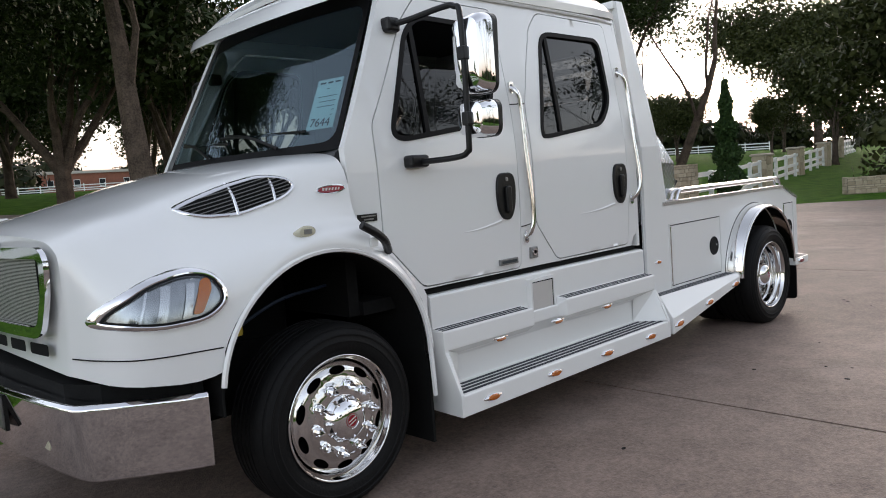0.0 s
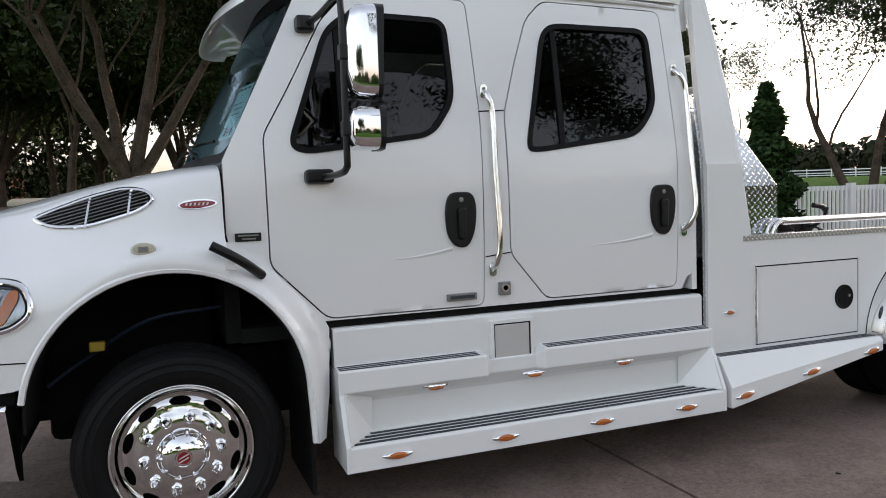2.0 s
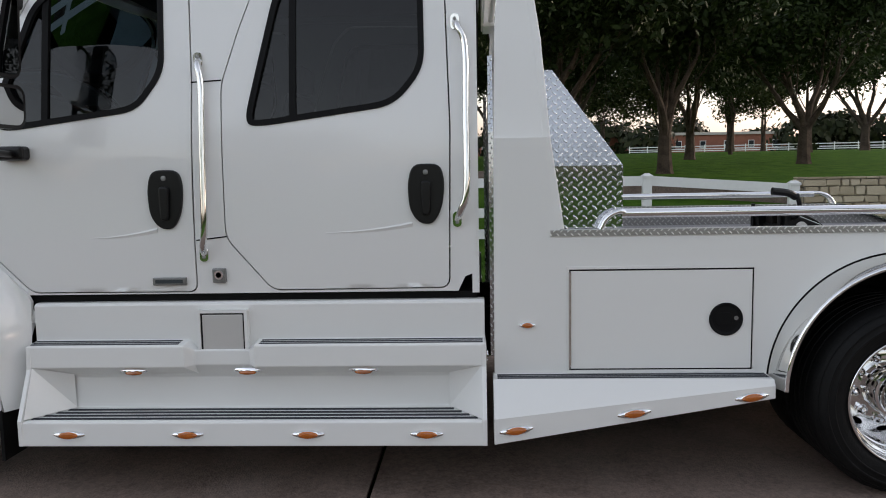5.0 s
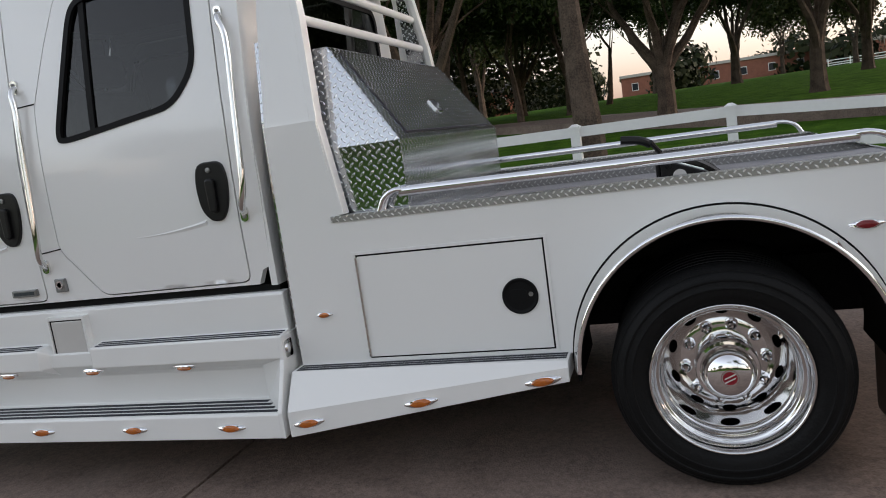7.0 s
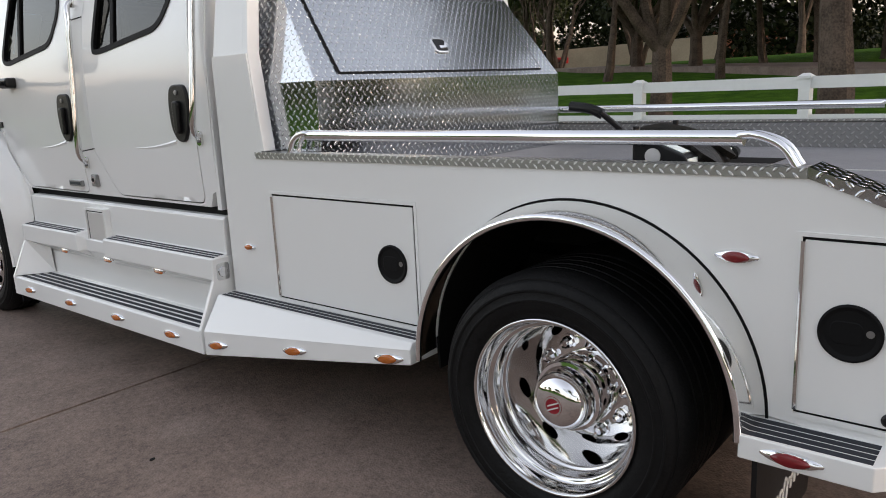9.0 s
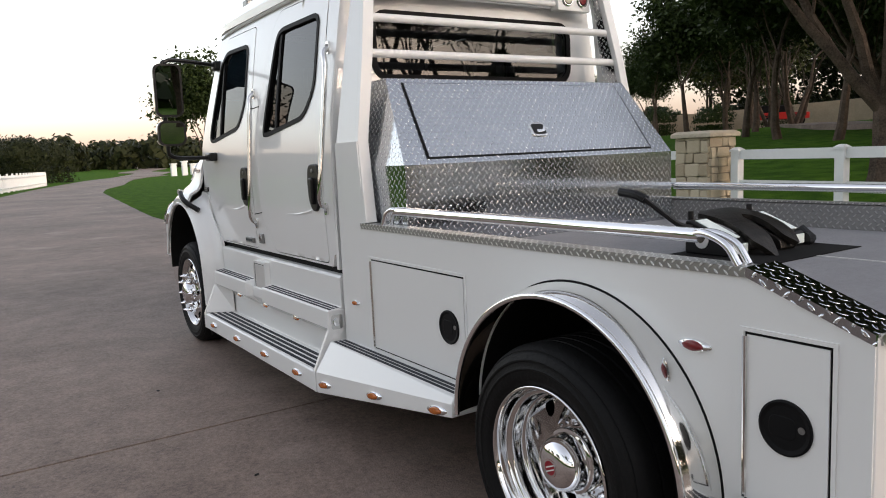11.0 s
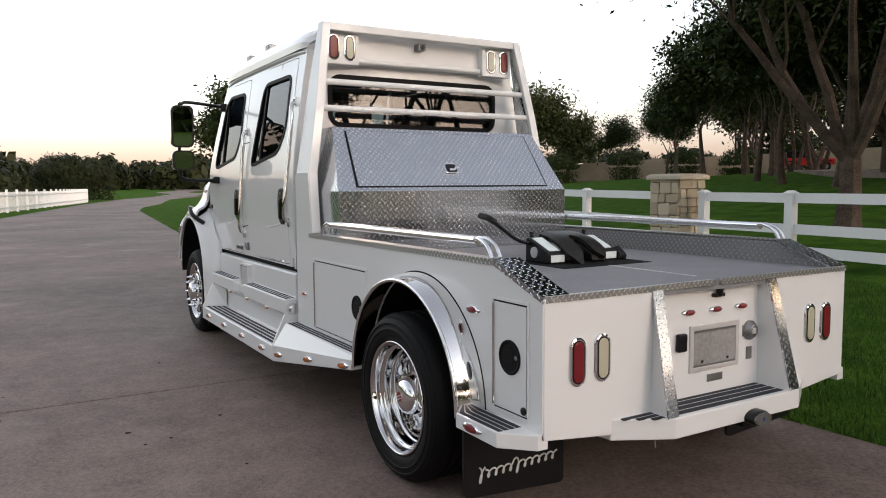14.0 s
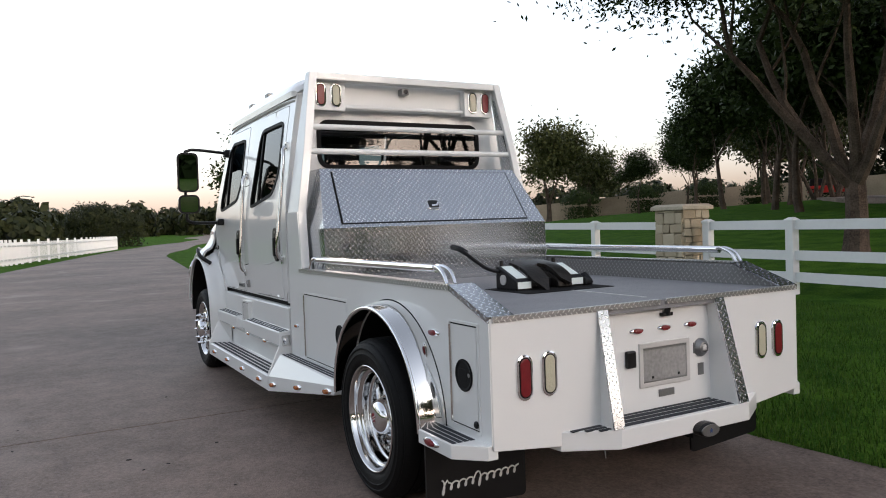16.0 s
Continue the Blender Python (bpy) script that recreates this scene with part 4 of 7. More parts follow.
    for o in (-0.009, 0.005):   # two slanted bright bars in place of the maker's sign
        bm = bmesh.new()
        prism(bm, [(-0.018, o - 0.010), (0.018, o + 0.007), (0.018, o + 0.011), (-0.018, o - 0.006)], lambda u, v: (cx + u, s * face + d * (e0 - 0.0045), cz + v), lambda u, v: (cx + u, s * face + d * (e0 - 0.002), cz + v))
        part("mark", bm, WHITEPRINT, lg)
    if not front:   # the inner tyre of the pair
        bm = bmesh.new()
        turned(bm, [(r, d * q) for r, q in ((0.26, w + 0.03), (0.33, w + 0.016), (0.385, w + 0.03), (R, w + 0.06), (R, w + 0.22), (0.385, w + 0.25), (0.30, w + 0.26))], c, 48, caps=False)
        for v in bm.verts:
            v.co.z = max(v.co.z, DRIVE_Z + 0.001)
        part("inner_tyre", bm, RUBBER, hub, smooth=True)
    # lug nuts with pointed covers
    for k in range(10):
        a = 2 * math.pi * k / 10 + 0.1
        r = 0.143
        lx, lz = cx + r * math.cos(a), cz + r * math.sin(a)
        base = sh(r)
        L = 0.07 if front else 0.050
        bm = bmesh.new()
        turned(bm, [(0.024, d * base), (0.024, d * (base - 0.006)), (0.019, d * (base - 0.008)), (0.018, d * (base - 0.032)), (0.013, d * (base - 0.040)), (0.004, d * (base - L))], (lx, s * face, lz), 10)
        part("lug_nut", bm, CHROME, hub)
    return hub


for s in (-1, 1):
    wheel("front_wheel", 0.0, s, 1.085, 0.255, True)
    wheel("rear_wheel", 4.330, s, 1.135 if s < 0 else 1.105, 0.335, False)

# chassis below
part("frame_rail", boxed(-0.9, 5.15, -0.45, -0.36, 0.50, 0.74), DARK, truck)
part("frame_rail", boxed(-0.9, 5.15, 0.36, 0.45, 0.50, 0.74), DARK, truck)
bm = bmesh.new()
tube(bm, [(4.335, -0.85, 0.452), (4.335, 0.85, 0.452)], 0.075, 14)
part("rear_axle", bm, DARK, truck)
bm = bmesh.new()
tube(bm, [(0, -0.88, 0.42), (0, 0.88, 0.42)], 0.06, 12)
part("front_axle", bm, DARK, truck)
part("engine_block", boxed(-0.75, 0.18, -0.42, 0.42, 0.62, 1.30), DARK, truck, bevel=0.03)
part("bed_underbody", boxed(2.66, 3.78, -0.94, 0.94, 0.56, 1.0), DARK, truck)
part("bed_underbody", boxed(4.88, 5.12, -0.94, 0.94, 0.56, 1.0), DARK, truck)
part("bed_underbody", boxed(3.78, 4.88, -0.5, 0.5, 0.80, 1.0), DARK, truck)
bm = bmesh.new()
tube(bm, [(1.0, -0.62, 0.62), (2.3, -0.62, 0.62)], 0.26, 20)
part("fuel_tank", bm, DARK, truck, smooth=True)
part("hydraulic_hose", tubed([(0.2, -0.75, 0.98), (-0.1, -0.78, 0.95), (-0.35, -0.7, 0.8), (-0.5, -0.72, 0.7)], 0.008, 8, 5), plain("blue_hose", (0.008, 0.018, 0.04), 0.5), truck)
part("yellow_cap", boxed(-0.33, -0.27, -0.80, -0.76, 0.84, 0.88), plain("yellow_plastic", (0.5, 0.35, 0.03), 0.5), truck, bevel=0.006)

part("splash_shield", boxed(-0.60, -0.57, -1.02, 1.02, 0.50, 0.78), DARK, truck)
part("gearbox", boxed(-0.55, 1.2, -0.32, 0.32, 0.36, 0.66), DARK, truck, bevel=0.04)
for s in (-1, 1):
    part("inner_flap", boxed(0.50, 0.515, *sorted((s * 0.55, s * 1.10)), 0.20, 0.62), DARK, truck)

# mud flaps; the near one carries a pale looping flourish in place of the maker's name
for s in (-1, 1):
    bm = bmesh.new()
    prism(bm, soften([(0.575, 0.50), (1.125, 0.50), (1.125, 0.165), (0.575, 0.130)], 0.03), lambda u, v: (4.895, s * u, v), lambda u, v: (4.908, s * u, v))
    fl_ = part("mud_flap", bm, BLACK, truck, "black rubber mud flap with a pale flourish")
    if s < 0:
        pts = []
        for i in range(133):
            t = i / 132
            a = t * 2 * math.pi * 11.0
            tall = 0.034 if t < 0.09 or 0.44 < t < 0.53 else 0.017
            pts.append((4.909, -1.055 + 0.435 * t + 0.012 * math.sin(a) + 0.25 * tall * math.cos(a), 0.252 + 0.016 * t + tall * math.cos(a)))
        part("mark", tubed(pts, 0.0042, 5), WHITEPRINT, fl_)

# ---- bumper, grille, headlamps ----
rings = []
plan = [(-0.573, 1.06), (-0.67, 1.010), (-0.80, 0.943), (-0.932, 0.876), (-0.958, 0.852), (-0.974, 0.815), (-1.00, 0.66), (-1.025, 0.4), (-1.04, 0.2), (-1.045, 0.0)]
plan = plan + [(x, -y) for x, y in plan[-2::-1]]
sec = ((-0.005, 0.738), (-0.035, 0.746), (-0.050, 0.730), (-0.010, 0.50), (0.006, 0.452), (0.04, 0.440), (0.04, 0.738))
for x, y in plan:
    d = Vector((x + 0.2, y * 0.8)).normalized()
    drop = 0.022 * min(1.0, max(0.0, (abs(y) - 0.80) / 0.2))   # the ends hang a little lower
    rings.append([(x - d.x * o, -(y - d.y * o), z - drop) for o, z in sec])
bm = bmesh.new()
loft(bm, rings)
bump = part("front_bumper", bm, CHROME, truck, "wraparound polished chrome bumper", smooth=True, bevel=0.004)
bm = bmesh.new()
prism(bm, [(-0.60, 0.99), (-0.88, 0.85), (-0.96, 0.70), (-0.99, 0), (-0.96, -0.70), (-0.88, -0.85), (-0.60, -0.99)], lambda u, v: (u, v, 0.69), lambda u, v: (u, v, 0.785))
part("bumper_gap_filler", bm, DARK, truck)
bm = bmesh.new()
box(bm, -1.083, -1.068, -0.33, 0.0, 0.575, 0.72)
part("plate_mount", bm, BLACK, bump)
part("plate_blank", boxed(-1.09, -1.082, -0.32, -0.02, 0.585, 0.71), STEEL, bump)
for y in (-0.62, 0.62):
    bm = bmesh.new()
    prism(bm, rounded(y - 0.045, y + 0.045, 0.54, 0.60, 0.025), lambda u, v: (-1.022, u, v), lambda u, v: (-0.99, u, v))
    part("fog_lamp", bm, CLEARLENS, bump, bevel=0.005)

go = soften([(-0.635, 1.0), (0.635, 1.0), (0.70, 1.13), (0.715, 1.255), (-0.715, 1.255), (-0.70, 1.13)], 0.04)
nose = lambda u, v: (-0.95 - 0.05 * (1 - (u / 0.75) ** 2) - 0.012, u, v)
gr = part("grille", sheet(shrink(go, -0.042), [go], lambda u, v: (nose(u, v)[0] - 0.012, u, v), 0.08), CHROME, truck, "chrome framed grille with steel mesh", smooth=True, solid=0.02)
part("grille_back", sheet(go, [], nose, 0.1), DARK, gr)
bm = bmesh.new()
for i in range(46):
    z = 1.004 + i * 0.0054
    for a, b in zip(range(0, 12), range(1, 13)):
        y0, y1 = -0.63 + a * 0.105, -0.63 + b * 0.105
        p = [nose(y0, z), nose(y1, z)]
        q = [bm.verts.new((x - 0.008, y, zz)) for x, y, zz in (p[0], p[1], (p[1][0], p[1][1], z + 0.003), (p[0][0], p[0][1], z + 0.003))]
        bm.faces.new(q)
part("grille_mesh", bm, GRILLEMESH, gr)
for y in (-0.55, -0.33, -0.11, 0.11, 0.33, 0.55):
    part("lower_vent", sheet(rounded(y - 0.085, y + 0.085, 0.885, 0.930, 0.012), [], lambda u, v: (nose(u, v)[0] - 0.001, u, v), 0.05), DARK, truck)
bm = bmesh.new()
prism(bm, oval(0, 1.305, 0.09, 0.03, 0, 24), lambda u, v: (-1.022, u, v), lambda u, v: (-0.95, u, v))
part("nose_badge", bm, CHROME, truck, "oval chrome badge", bevel=0.006)


def hood_y(x, z):
    """How far out the hood's skin lies at a place."""
    h = hood_profile(x)
    zs = [p[1] for p in h]
    return interp(z, zs, [p[0] for p in h])


for s in (-1, 1):
    part("fender_seam", tubed([(x, s * (hood_y(x, 0.885) + 0.0005), 0.885 - 0.012 * (x + 0.93) / 0.42) for x in np.linspace(-0.94, -0.515, 16)], 0.0028, 6), TRIM, truck)
HL = soften([(-0.925, 1.0), (-0.74, 0.970), (-0.56, 0.975), (-0.480, 1.03), (-0.470, 1.09), (-0.505, 1.165), (-0.60, 1.186), (-0.76, 1.152), (-0.885, 1.075)], 0.06, 5)
for s in (-1, 1):
    sk = lambda o: (lambda x, z: (x, s * (hood_y(x, z) + o), z))
    hl = part("headlamp", flip(ring_sheet([HL, shrink(HL, 0.003), shrink(HL, 0.009), shrink(HL, 0.018), shrink(HL, 0.024)], [sk(o) for o in (-0.004, 0.008, 0.016, 0.019, 0.013)]), s), CHROME, truck, "headlamp in a chrome surround with amber corner", smooth=True, solid=0.008)
    inner = shrink(HL, 0.022)
    part("bowl", flip(sheet(inner, [], sk(0.002), 0.03), s), plain("lamp_bowl", (0.36, 0.38, 0.40), 0.22, 0.85, var=0.2, vscale=9), hl, smooth=True)
    for x, w, lean in ((-0.745, 0.034, 0.045), (-0.655, 0.030, 0.045), (-0.80, 0.008, 0.05)):   # bright upright fins between the bulbs
        pts = [(x, 1.0), (x + w, 1.0), (x + w + lean, 1.125), (x + lean, 1.125)]
        part("fin", flip(sheet(pts, [], sk(0.009), 0.03), s), plain("lamp_fin", (0.62, 0.64, 0.66), 0.2, 0.85) if "lamp_fin" not in bpy.data.materials else bpy.data.materials["lamp_fin"], hl, smooth=True)
    part("turn_lens", flip(sheet(soften([(-0.616, 1.012), (-0.578, 1.014), (-0.528, 1.10), (-0.527, 1.140), (-0.560, 1.132)], 0.016), [], sk(0.0095), 0.03), s), plain("turn_lens_amber", (0.72, 0.20, 0.015), 0.25, 0, 0.6) if "turn_lens_amber" not in bpy.data.materials else bpy.data.materials["turn_lens_amber"], hl, smooth=True)
    part("lamp_gasket", flip(ring_sheet([shrink(HL, 0.023), shrink(HL, 0.030)], [sk(0.0165)] * 2), s), TRIM, hl, smooth=True)
    part("cover_glass", flip(sheet(inner, [], sk(0.015), 0.03), s), HLGLASS, hl, smooth=True)
    # hood side vent
    VT = soften([(-0.525, 1.392), (-0.44, 1.345), (-0.30, 1.345), (-0.11, 1.398), (-0.042, 1.445), (-0.066, 1.494), (-0.16, 1.512), (-0.30, 1.478), (-0.44, 1.428)], 0.05, 5)
    hv = part("hood_vent", flip(ring_sheet([VT, shrink(VT, 0.002), shrink(VT, 0.007), shrink(VT, 0.013), shrink(VT, 0.016)], [sk(o) for o in (-0.004, 0.007, 0.013, 0.014, 0.008)]), s), CHROME, truck, "chrome framed louvred hood vent", smooth=True, solid=0.008)
    part("vent_back", flip(sheet(shrink(VT, 0.014), [], sk(0.004), 0.03), s), DARK, hv, smooth=True)
    inn = shrink(VT, 0.012)
    for k in range(10):
        zz = 1.358 + k * 0.0135
        pts = [(x, s * (hood_y(x, zz + (x + 0.25) * 0.26) + 0.010), zz + (x + 0.25) * 0.26) for x in np.linspace(-0.50, -0.05, 40) if inside((x, zz + (x + 0.25) * 0.26), inn)]
        if len(pts) > 1:
            part("louvre", tubed(pts, 0.0023, 6), STEEL, hv)
    for x in (-0.16, -0.31):
        pts = [(x + 0.03 * t, s * (hood_y(x, 1.32 + t * 0.19) + 0.013), 1.32 + t * 0.19) for t in np.linspace(0, 1, 14) if inside((x + 0.03 * t, 1.32 + t * 0.19), VT)]
        if len(pts) > 1:
            part("vent_bar", tubed(pts, 0.0075, 6), CHROME, hv)
    # name oval, side marker, hood latch
    bm = bmesh.new()
    prism(bm, oval(0.11, 1.426, 0.075, 0.019, 0.05, 28), lambda u, v: (u, s * (hood_y(u, v) + 0.005), v), lambda u, v: (u, s * (hood_y(u, v) - 0.01), v))
    ov = part("name_oval", bm, CHROME, truck, "red and chrome oval name badge")
    bm = bmesh.new()
    prism(bm, oval(0.11, 1.426, 0.068, 0.0135, 0.05, 28), lambda u, v: (u, s * (hood_y(u, v) + 0.0075), v), lambda u, v: (u, s * (hood_y(u, v) - 0.01), v))
    part("enamel", bm, REDENAMEL, ov)
    for k in range(6):
        x = 0.062 + k * 0.016
        bm = bmesh.new()
        prism(bm, [(x, 1.421), (x + 0.007, 1.421), (x + 0.011, 1.432), (x + 0.004, 1.432)], lambda u, v: (u, s * (hood_y(0.11, 1.426) + 0.010), v), lambda u, v: (u, s * hood_y(0.11, 1.426), v))
        part("mark", bm, WHITEPRINT, ov)
    bm = bmesh.new()
    yy = hood_y(-0.10, 1.25)
    loft(bm, [[(-0.10 + f * 0.045 * math.cos(a), s * (yy + o), 1.25 + f * 0.024 * math.sin(a) + (0.012 if o > 0.0 else 0)) for a in [2 * math.pi * k / 20 for k in range(20)]] for f, o in ((1.0, -0.03), (1.0, 0.006), (0.85, 0.015), (0.1, 0.018))])
    mkr = part("side_marker", bm, CLEARLENS, truck, "oval cream side marker lamp", smooth=True)
    bm = bmesh.new()
    box(bm, -0.118, -0.082, s * (yy + 0.02), s * (yy + 0.012), 1.252, 1.272)
    part("bulb_window", bm, STEEL, mkr)
    bm = bmesh.new()
    tube(bm, smooth_path([(0.14, s * 1.15, 1.265), (0.21, s * 1.155, 1.225), (0.27, s * 1.135, 1.185), (0.34, s * 1.07, 1.13)], 4), 0.02, 8)
    hlq = part("hood_latch", bm, BLACK, truck, "black rubber hood latch", bevel=0.003)
    part("latch_plate", boxed(0.19, 0.23, s * 1.142, s * 1.128, 1.165, 1.205), BEDWHITE, hlq, bevel=0.003)

# sun visor over the windshield
rings = []
for i in range(25):
    u = -1 + i / 12
    x0, y0, z0 = screen(u * 0.985, 1.03)
    bow = (1 - abs(u) ** 3)
    tip = (0.40 - 0.18 * bow, y0 * 1.02, 2.315 - 0.055 * bow)
    mid = (0.47 - 0.13 * bow, y0 * 1.02, 2.392 - 0.005 * bow)
    rings.append([(x0 + 0.05, y0, z0 + 0.04), (mid[0] + 0.08, mid[1], mid[2] + 0.035), (mid[0] - 0.03, mid[1], mid[2] - 0.02), ((mid[0] + tip[0]) / 2 - 0.022, tip[1], (mid[2] + tip[2]) / 2 + 0.006), (tip[0], tip[1], tip[2]), (tip[0] + 0.012, tip[1], tip[2] + 0.004),
                  ((mid[0] + tip[0]) / 2 - 0.008, tip[1], (mid[2] + tip[2]) / 2 - 0.008), (mid[0] + 0.0, mid[1], mid[2] - 0.032), (x0 + 0.06, y0, z0 + 0.0)])
bm = bmesh.new()
loft(bm, rings)
part("sun_visor", bm, WHITE, truck, "curved white exterior sun visor", smooth=True, bevel=0.004)
for y in (-0.6, -0.3, 0.0, 0.3, 0.6):
    bm = bmesh.new()
    loft(bm, [[(0.66 + f * 0.055 * math.cos(a), y + f * 0.03 * math.sin(a), 2.535 + z) for a in [2 * math.pi * k / 16 for k in range(16)]] for f, z in ((1, 0), (1, 0.02), (0.7, 0.038), (0.1, 0.042))])
    part("roof_marker", bm, AMBER, truck, "amber roof marker lamp", smooth=True)
for x, y, z in ((0.98, -0.60, 2.535), (0.56, -0.64, 2.50)):
    bm = bmesh.new()
    box(bm, x, x + 0.10, y - 0.035, y + 0.035, z, z + 0.15)
    part("roof_horn", bm, STEEL, truck, "small grey roof box", bevel=0.01)

# mirrors on both sides
for s in (-1, 1):
    y = s * 1.335
    arm = part("mirror_arm", tubed([(0.585, s * 0.90, 2.175), (0.62, s * 1.02, 2.185), (0.64, s * 1.22, 2.20), (0.645, s * 1.30, 2.19), (0.645, s * 1.335, 2.12), (0.645, s * 1.335, 1.62), (0.645, s * 1.32, 1.545), (0.635, s * 1.24, 1.525), (0.61, s * 1.02, 1.52)], 0.014, 10, 5), BLACK, truck, "black tubular mirror arm", smooth=True)
    part("mount_block", boxed(0.54, 0.66, s * 1.05, s * 0.98, 1.495, 1.555), BLACK, arm, bevel=0.015)
    part("mount_block", boxed(0.545, 0.625, s * 0.95, s * 0.86, 2.14, 2.21), BLACK, arm, bevel=0.015)
    for nm, z0, z1, lab in (("main_mirror", 1.805, 2.155, "tall chrome-backed mirror"), ("convex_mirror", 1.610, 1.775, "small chrome-backed convex mirror")):
        rings = []
        for f, x in ((0.55, 0.652), (0.85, 0.662), (0.97, 0.69), (1.0, 0.73), (1.0, 0.775)):
            rings.append([(x, y + s * u * f, (z0 + z1) / 2 + v * f) for u, v in rounded(-0.09, 0.09, -(z1 - z0) / 2, (z1 - z0) / 2, 0.045)])
        bm = bmesh.new()
        loft(bm, rings)
        mr = part(nm, bm, CHROME, arm, lab, smooth=True)
        bm = bmesh.new()
        prism(bm, rounded(-0.093, 0.093, -(z1 - z0) / 2 - 0.002, (z1 - z0) / 2 + 0.002, 0.047), lambda u, v: (0.792 - s * 0.12 * u + 0.045 * v, y + u, (z0 + z1) / 2 + v), lambda u, v: (0.758, y + u, (z0 + z1) / 2 + v))
        part("mirror_rim", bm, BLACK, mr)
        bm = bmesh.new()
        prism(bm, rounded(-0.078, 0.078, -(z1 - z0) / 2 + 0.013, (z1 - z0) / 2 - 0.013, 0.035), lambda u, v: (0.7945 - s * 0.12 * u + 0.045 * v, y + u, (z0 + z1) / 2 + v), lambda u, v: (0.787 - s * 0.12 * u + 0.045 * v, y + u, (z0 + z1) / 2 + v))
        part("mirror_glass", bm, plain("mirror_silver", (0.5, 0.5, 0.5), 0.01, 1.0) if "mirror_silver" not in bpy.data.materials else bpy.data.materials["mirror_silver"], mr)
        part("clamp", boxed(0.628, 0.665, y - 0.022, y + 0.022, (z0 + z1) / 2 - 0.03, (z0 + z1) / 2 + 0.03), BLACK, arm, bevel=0.006)

# ---- cab guard behind the cab ----
def guard_y(z):
    return interp(z, (0, 1.50, 2.54), (1.0, 1.0, 0.825))


GS = [(2.645, 1.50), (2.878, 1.545), (2.845, 1.97), (2.762, 2.54), (2.69, 2.54), (2.655, 1.98)]
for s in (-1, 1):
    guard = part("cab_guard_side", flip(sheet(GS, [], lambda x, z: (x, s * guard_y(z), z), 0.12), s), BEDWHITE, truck, solid=0.04)
    bm = bmesh.new()
    loft(bm, [[(x + dx, s * (guard_y(z) - dy), z) for dx, dy in ((0.004, -0.001), (0.004, 0.06), (-0.03, 0.06), (-0.03, -0.001))] for x, z in ((2.935, 1.165), (2.878, 1.55), (2.845, 1.97), (2.762, 2.54))])
    part("cab_guard_post", bm, BEDWHITE, truck, bevel=0.004)
    part("guard_liner", flip(sheet([(2.70, 1.60), (2.84, 1.60), (2.80, 1.98), (2.73, 2.42), (2.70, 2.42)], [], lambda x, z: (x, s * (guard_y(z) - 0.047), z), 0.2), -s), PLATE, truck, uv=1)
    part("guard_front_liner", flip(sheet([(2.625, 0.62), (2.645, 0.62), (2.645, 1.9), (2.625, 1.9)], [], lambda x, z: (x, s * (guard_y(z) - 0.02), z), 0.3), s), PLATE, truck, uv=1)
bm = bmesh.new()
box(bm, 2.66, 2.762, -0.82, 0.82, 2.49, 2.54)
part("cab_guard_top_beam", bm, BEDWHITE, truck, bevel=0.004)
part("cab_guard_panel", boxed(2.615, 2.630, -0.79, 0.79, 2.30, 2.50), BEDWHITE, truck)
part("guard_bar", tubed([(2.672, -0.54, 2.314), (2.672, 0.51, 2.318)], 0.017, 14), BEDWHITE, truck, smooth=True)
for z, x in ((2.150, 2.775), (1.975, 2.80)):
    y = guard_y(z) - 0.03
    part("guard_bar", tubed([(x, -y, z), (x, y, z)], 0.021, 14), BEDWHITE, truck, smooth=True)
for s in (-1, 1):
    lb = part("lamp_box", boxed(2.625, 2.695, *sorted((s * 0.525, s * 0.79)), 2.283, 2.490), BEDWHITE, truck, bevel=0.004)


def pill_lamp(parent, x, y, z, hw, hh, mat, lab):
    bm = bmesh.new()
    prism(bm, rounded(y - hw, y + hw, z - hh, z + hh, hw * 0.98), lambda u, v: (x + 0.010, u, v), lambda u, v: (x - 0.01, u, v))
    bz = part("tail_lamp", bm, CHROME, parent, lab, bevel=0.0085)
    bm = bmesh.new()
    prism(bm, rounded(y - hw * 0.70, y + hw * 0.70, z - hh + hw * 0.30, z + hh - hw * 0.30, hw * 0.68), lambda u, v: (x + 0.0112, u, v), lambda u, v: (x - 0.01, u, v))
    part("gasket", bm, TRIM, bz)
    bm = bmesh.new()
    prism(bm, rounded(y - hw * 0.60, y + hw * 0.60, z - hh + hw * 0.40, z + hh - hw * 0.40, hw * 0.58), lambda u, v: (x + 0.014, u, v), lambda u, v: (x - 0.01, u, v))
    part("lens", bm, mat, bz, bevel=0.004)


for s in (-1, 1):
    pill_lamp(truck, 2.695, s * 0.722, 2.393, 0.045, 0.090, RED, "red oval lamp in a chrome ring")
    pill_lamp(truck, 2.695, s * 0.601, 2.393, 0.045, 0.090, CLEARLENS, "clear oval lamp in a chrome ring")
    pill_lamp(truck, 5.272, s * 0.829, 0.781, 0.044, 0.098, RED, "red oval tail lamp in a chrome ring")
    pill_lamp(truck, 5.272, s * 0.697, 0.784, 0.044, 0.098, CLEARLENS, "clear oval reversing lamp in a chrome ring")
cm = part("rear_camera", boxed(2.625, 2.70, -0.045, 0.015, 2.425, 2.475), STEEL, truck, "small grey rear camera", bevel=0.006)
bm = bmesh.new()
turned(bm, [(0.018, 0), (0.018, 0.006), (0.0, 0.008)], (2.70, -0.015, 2.448), 16, "x")
part("lens", bm, BLACK, cm)

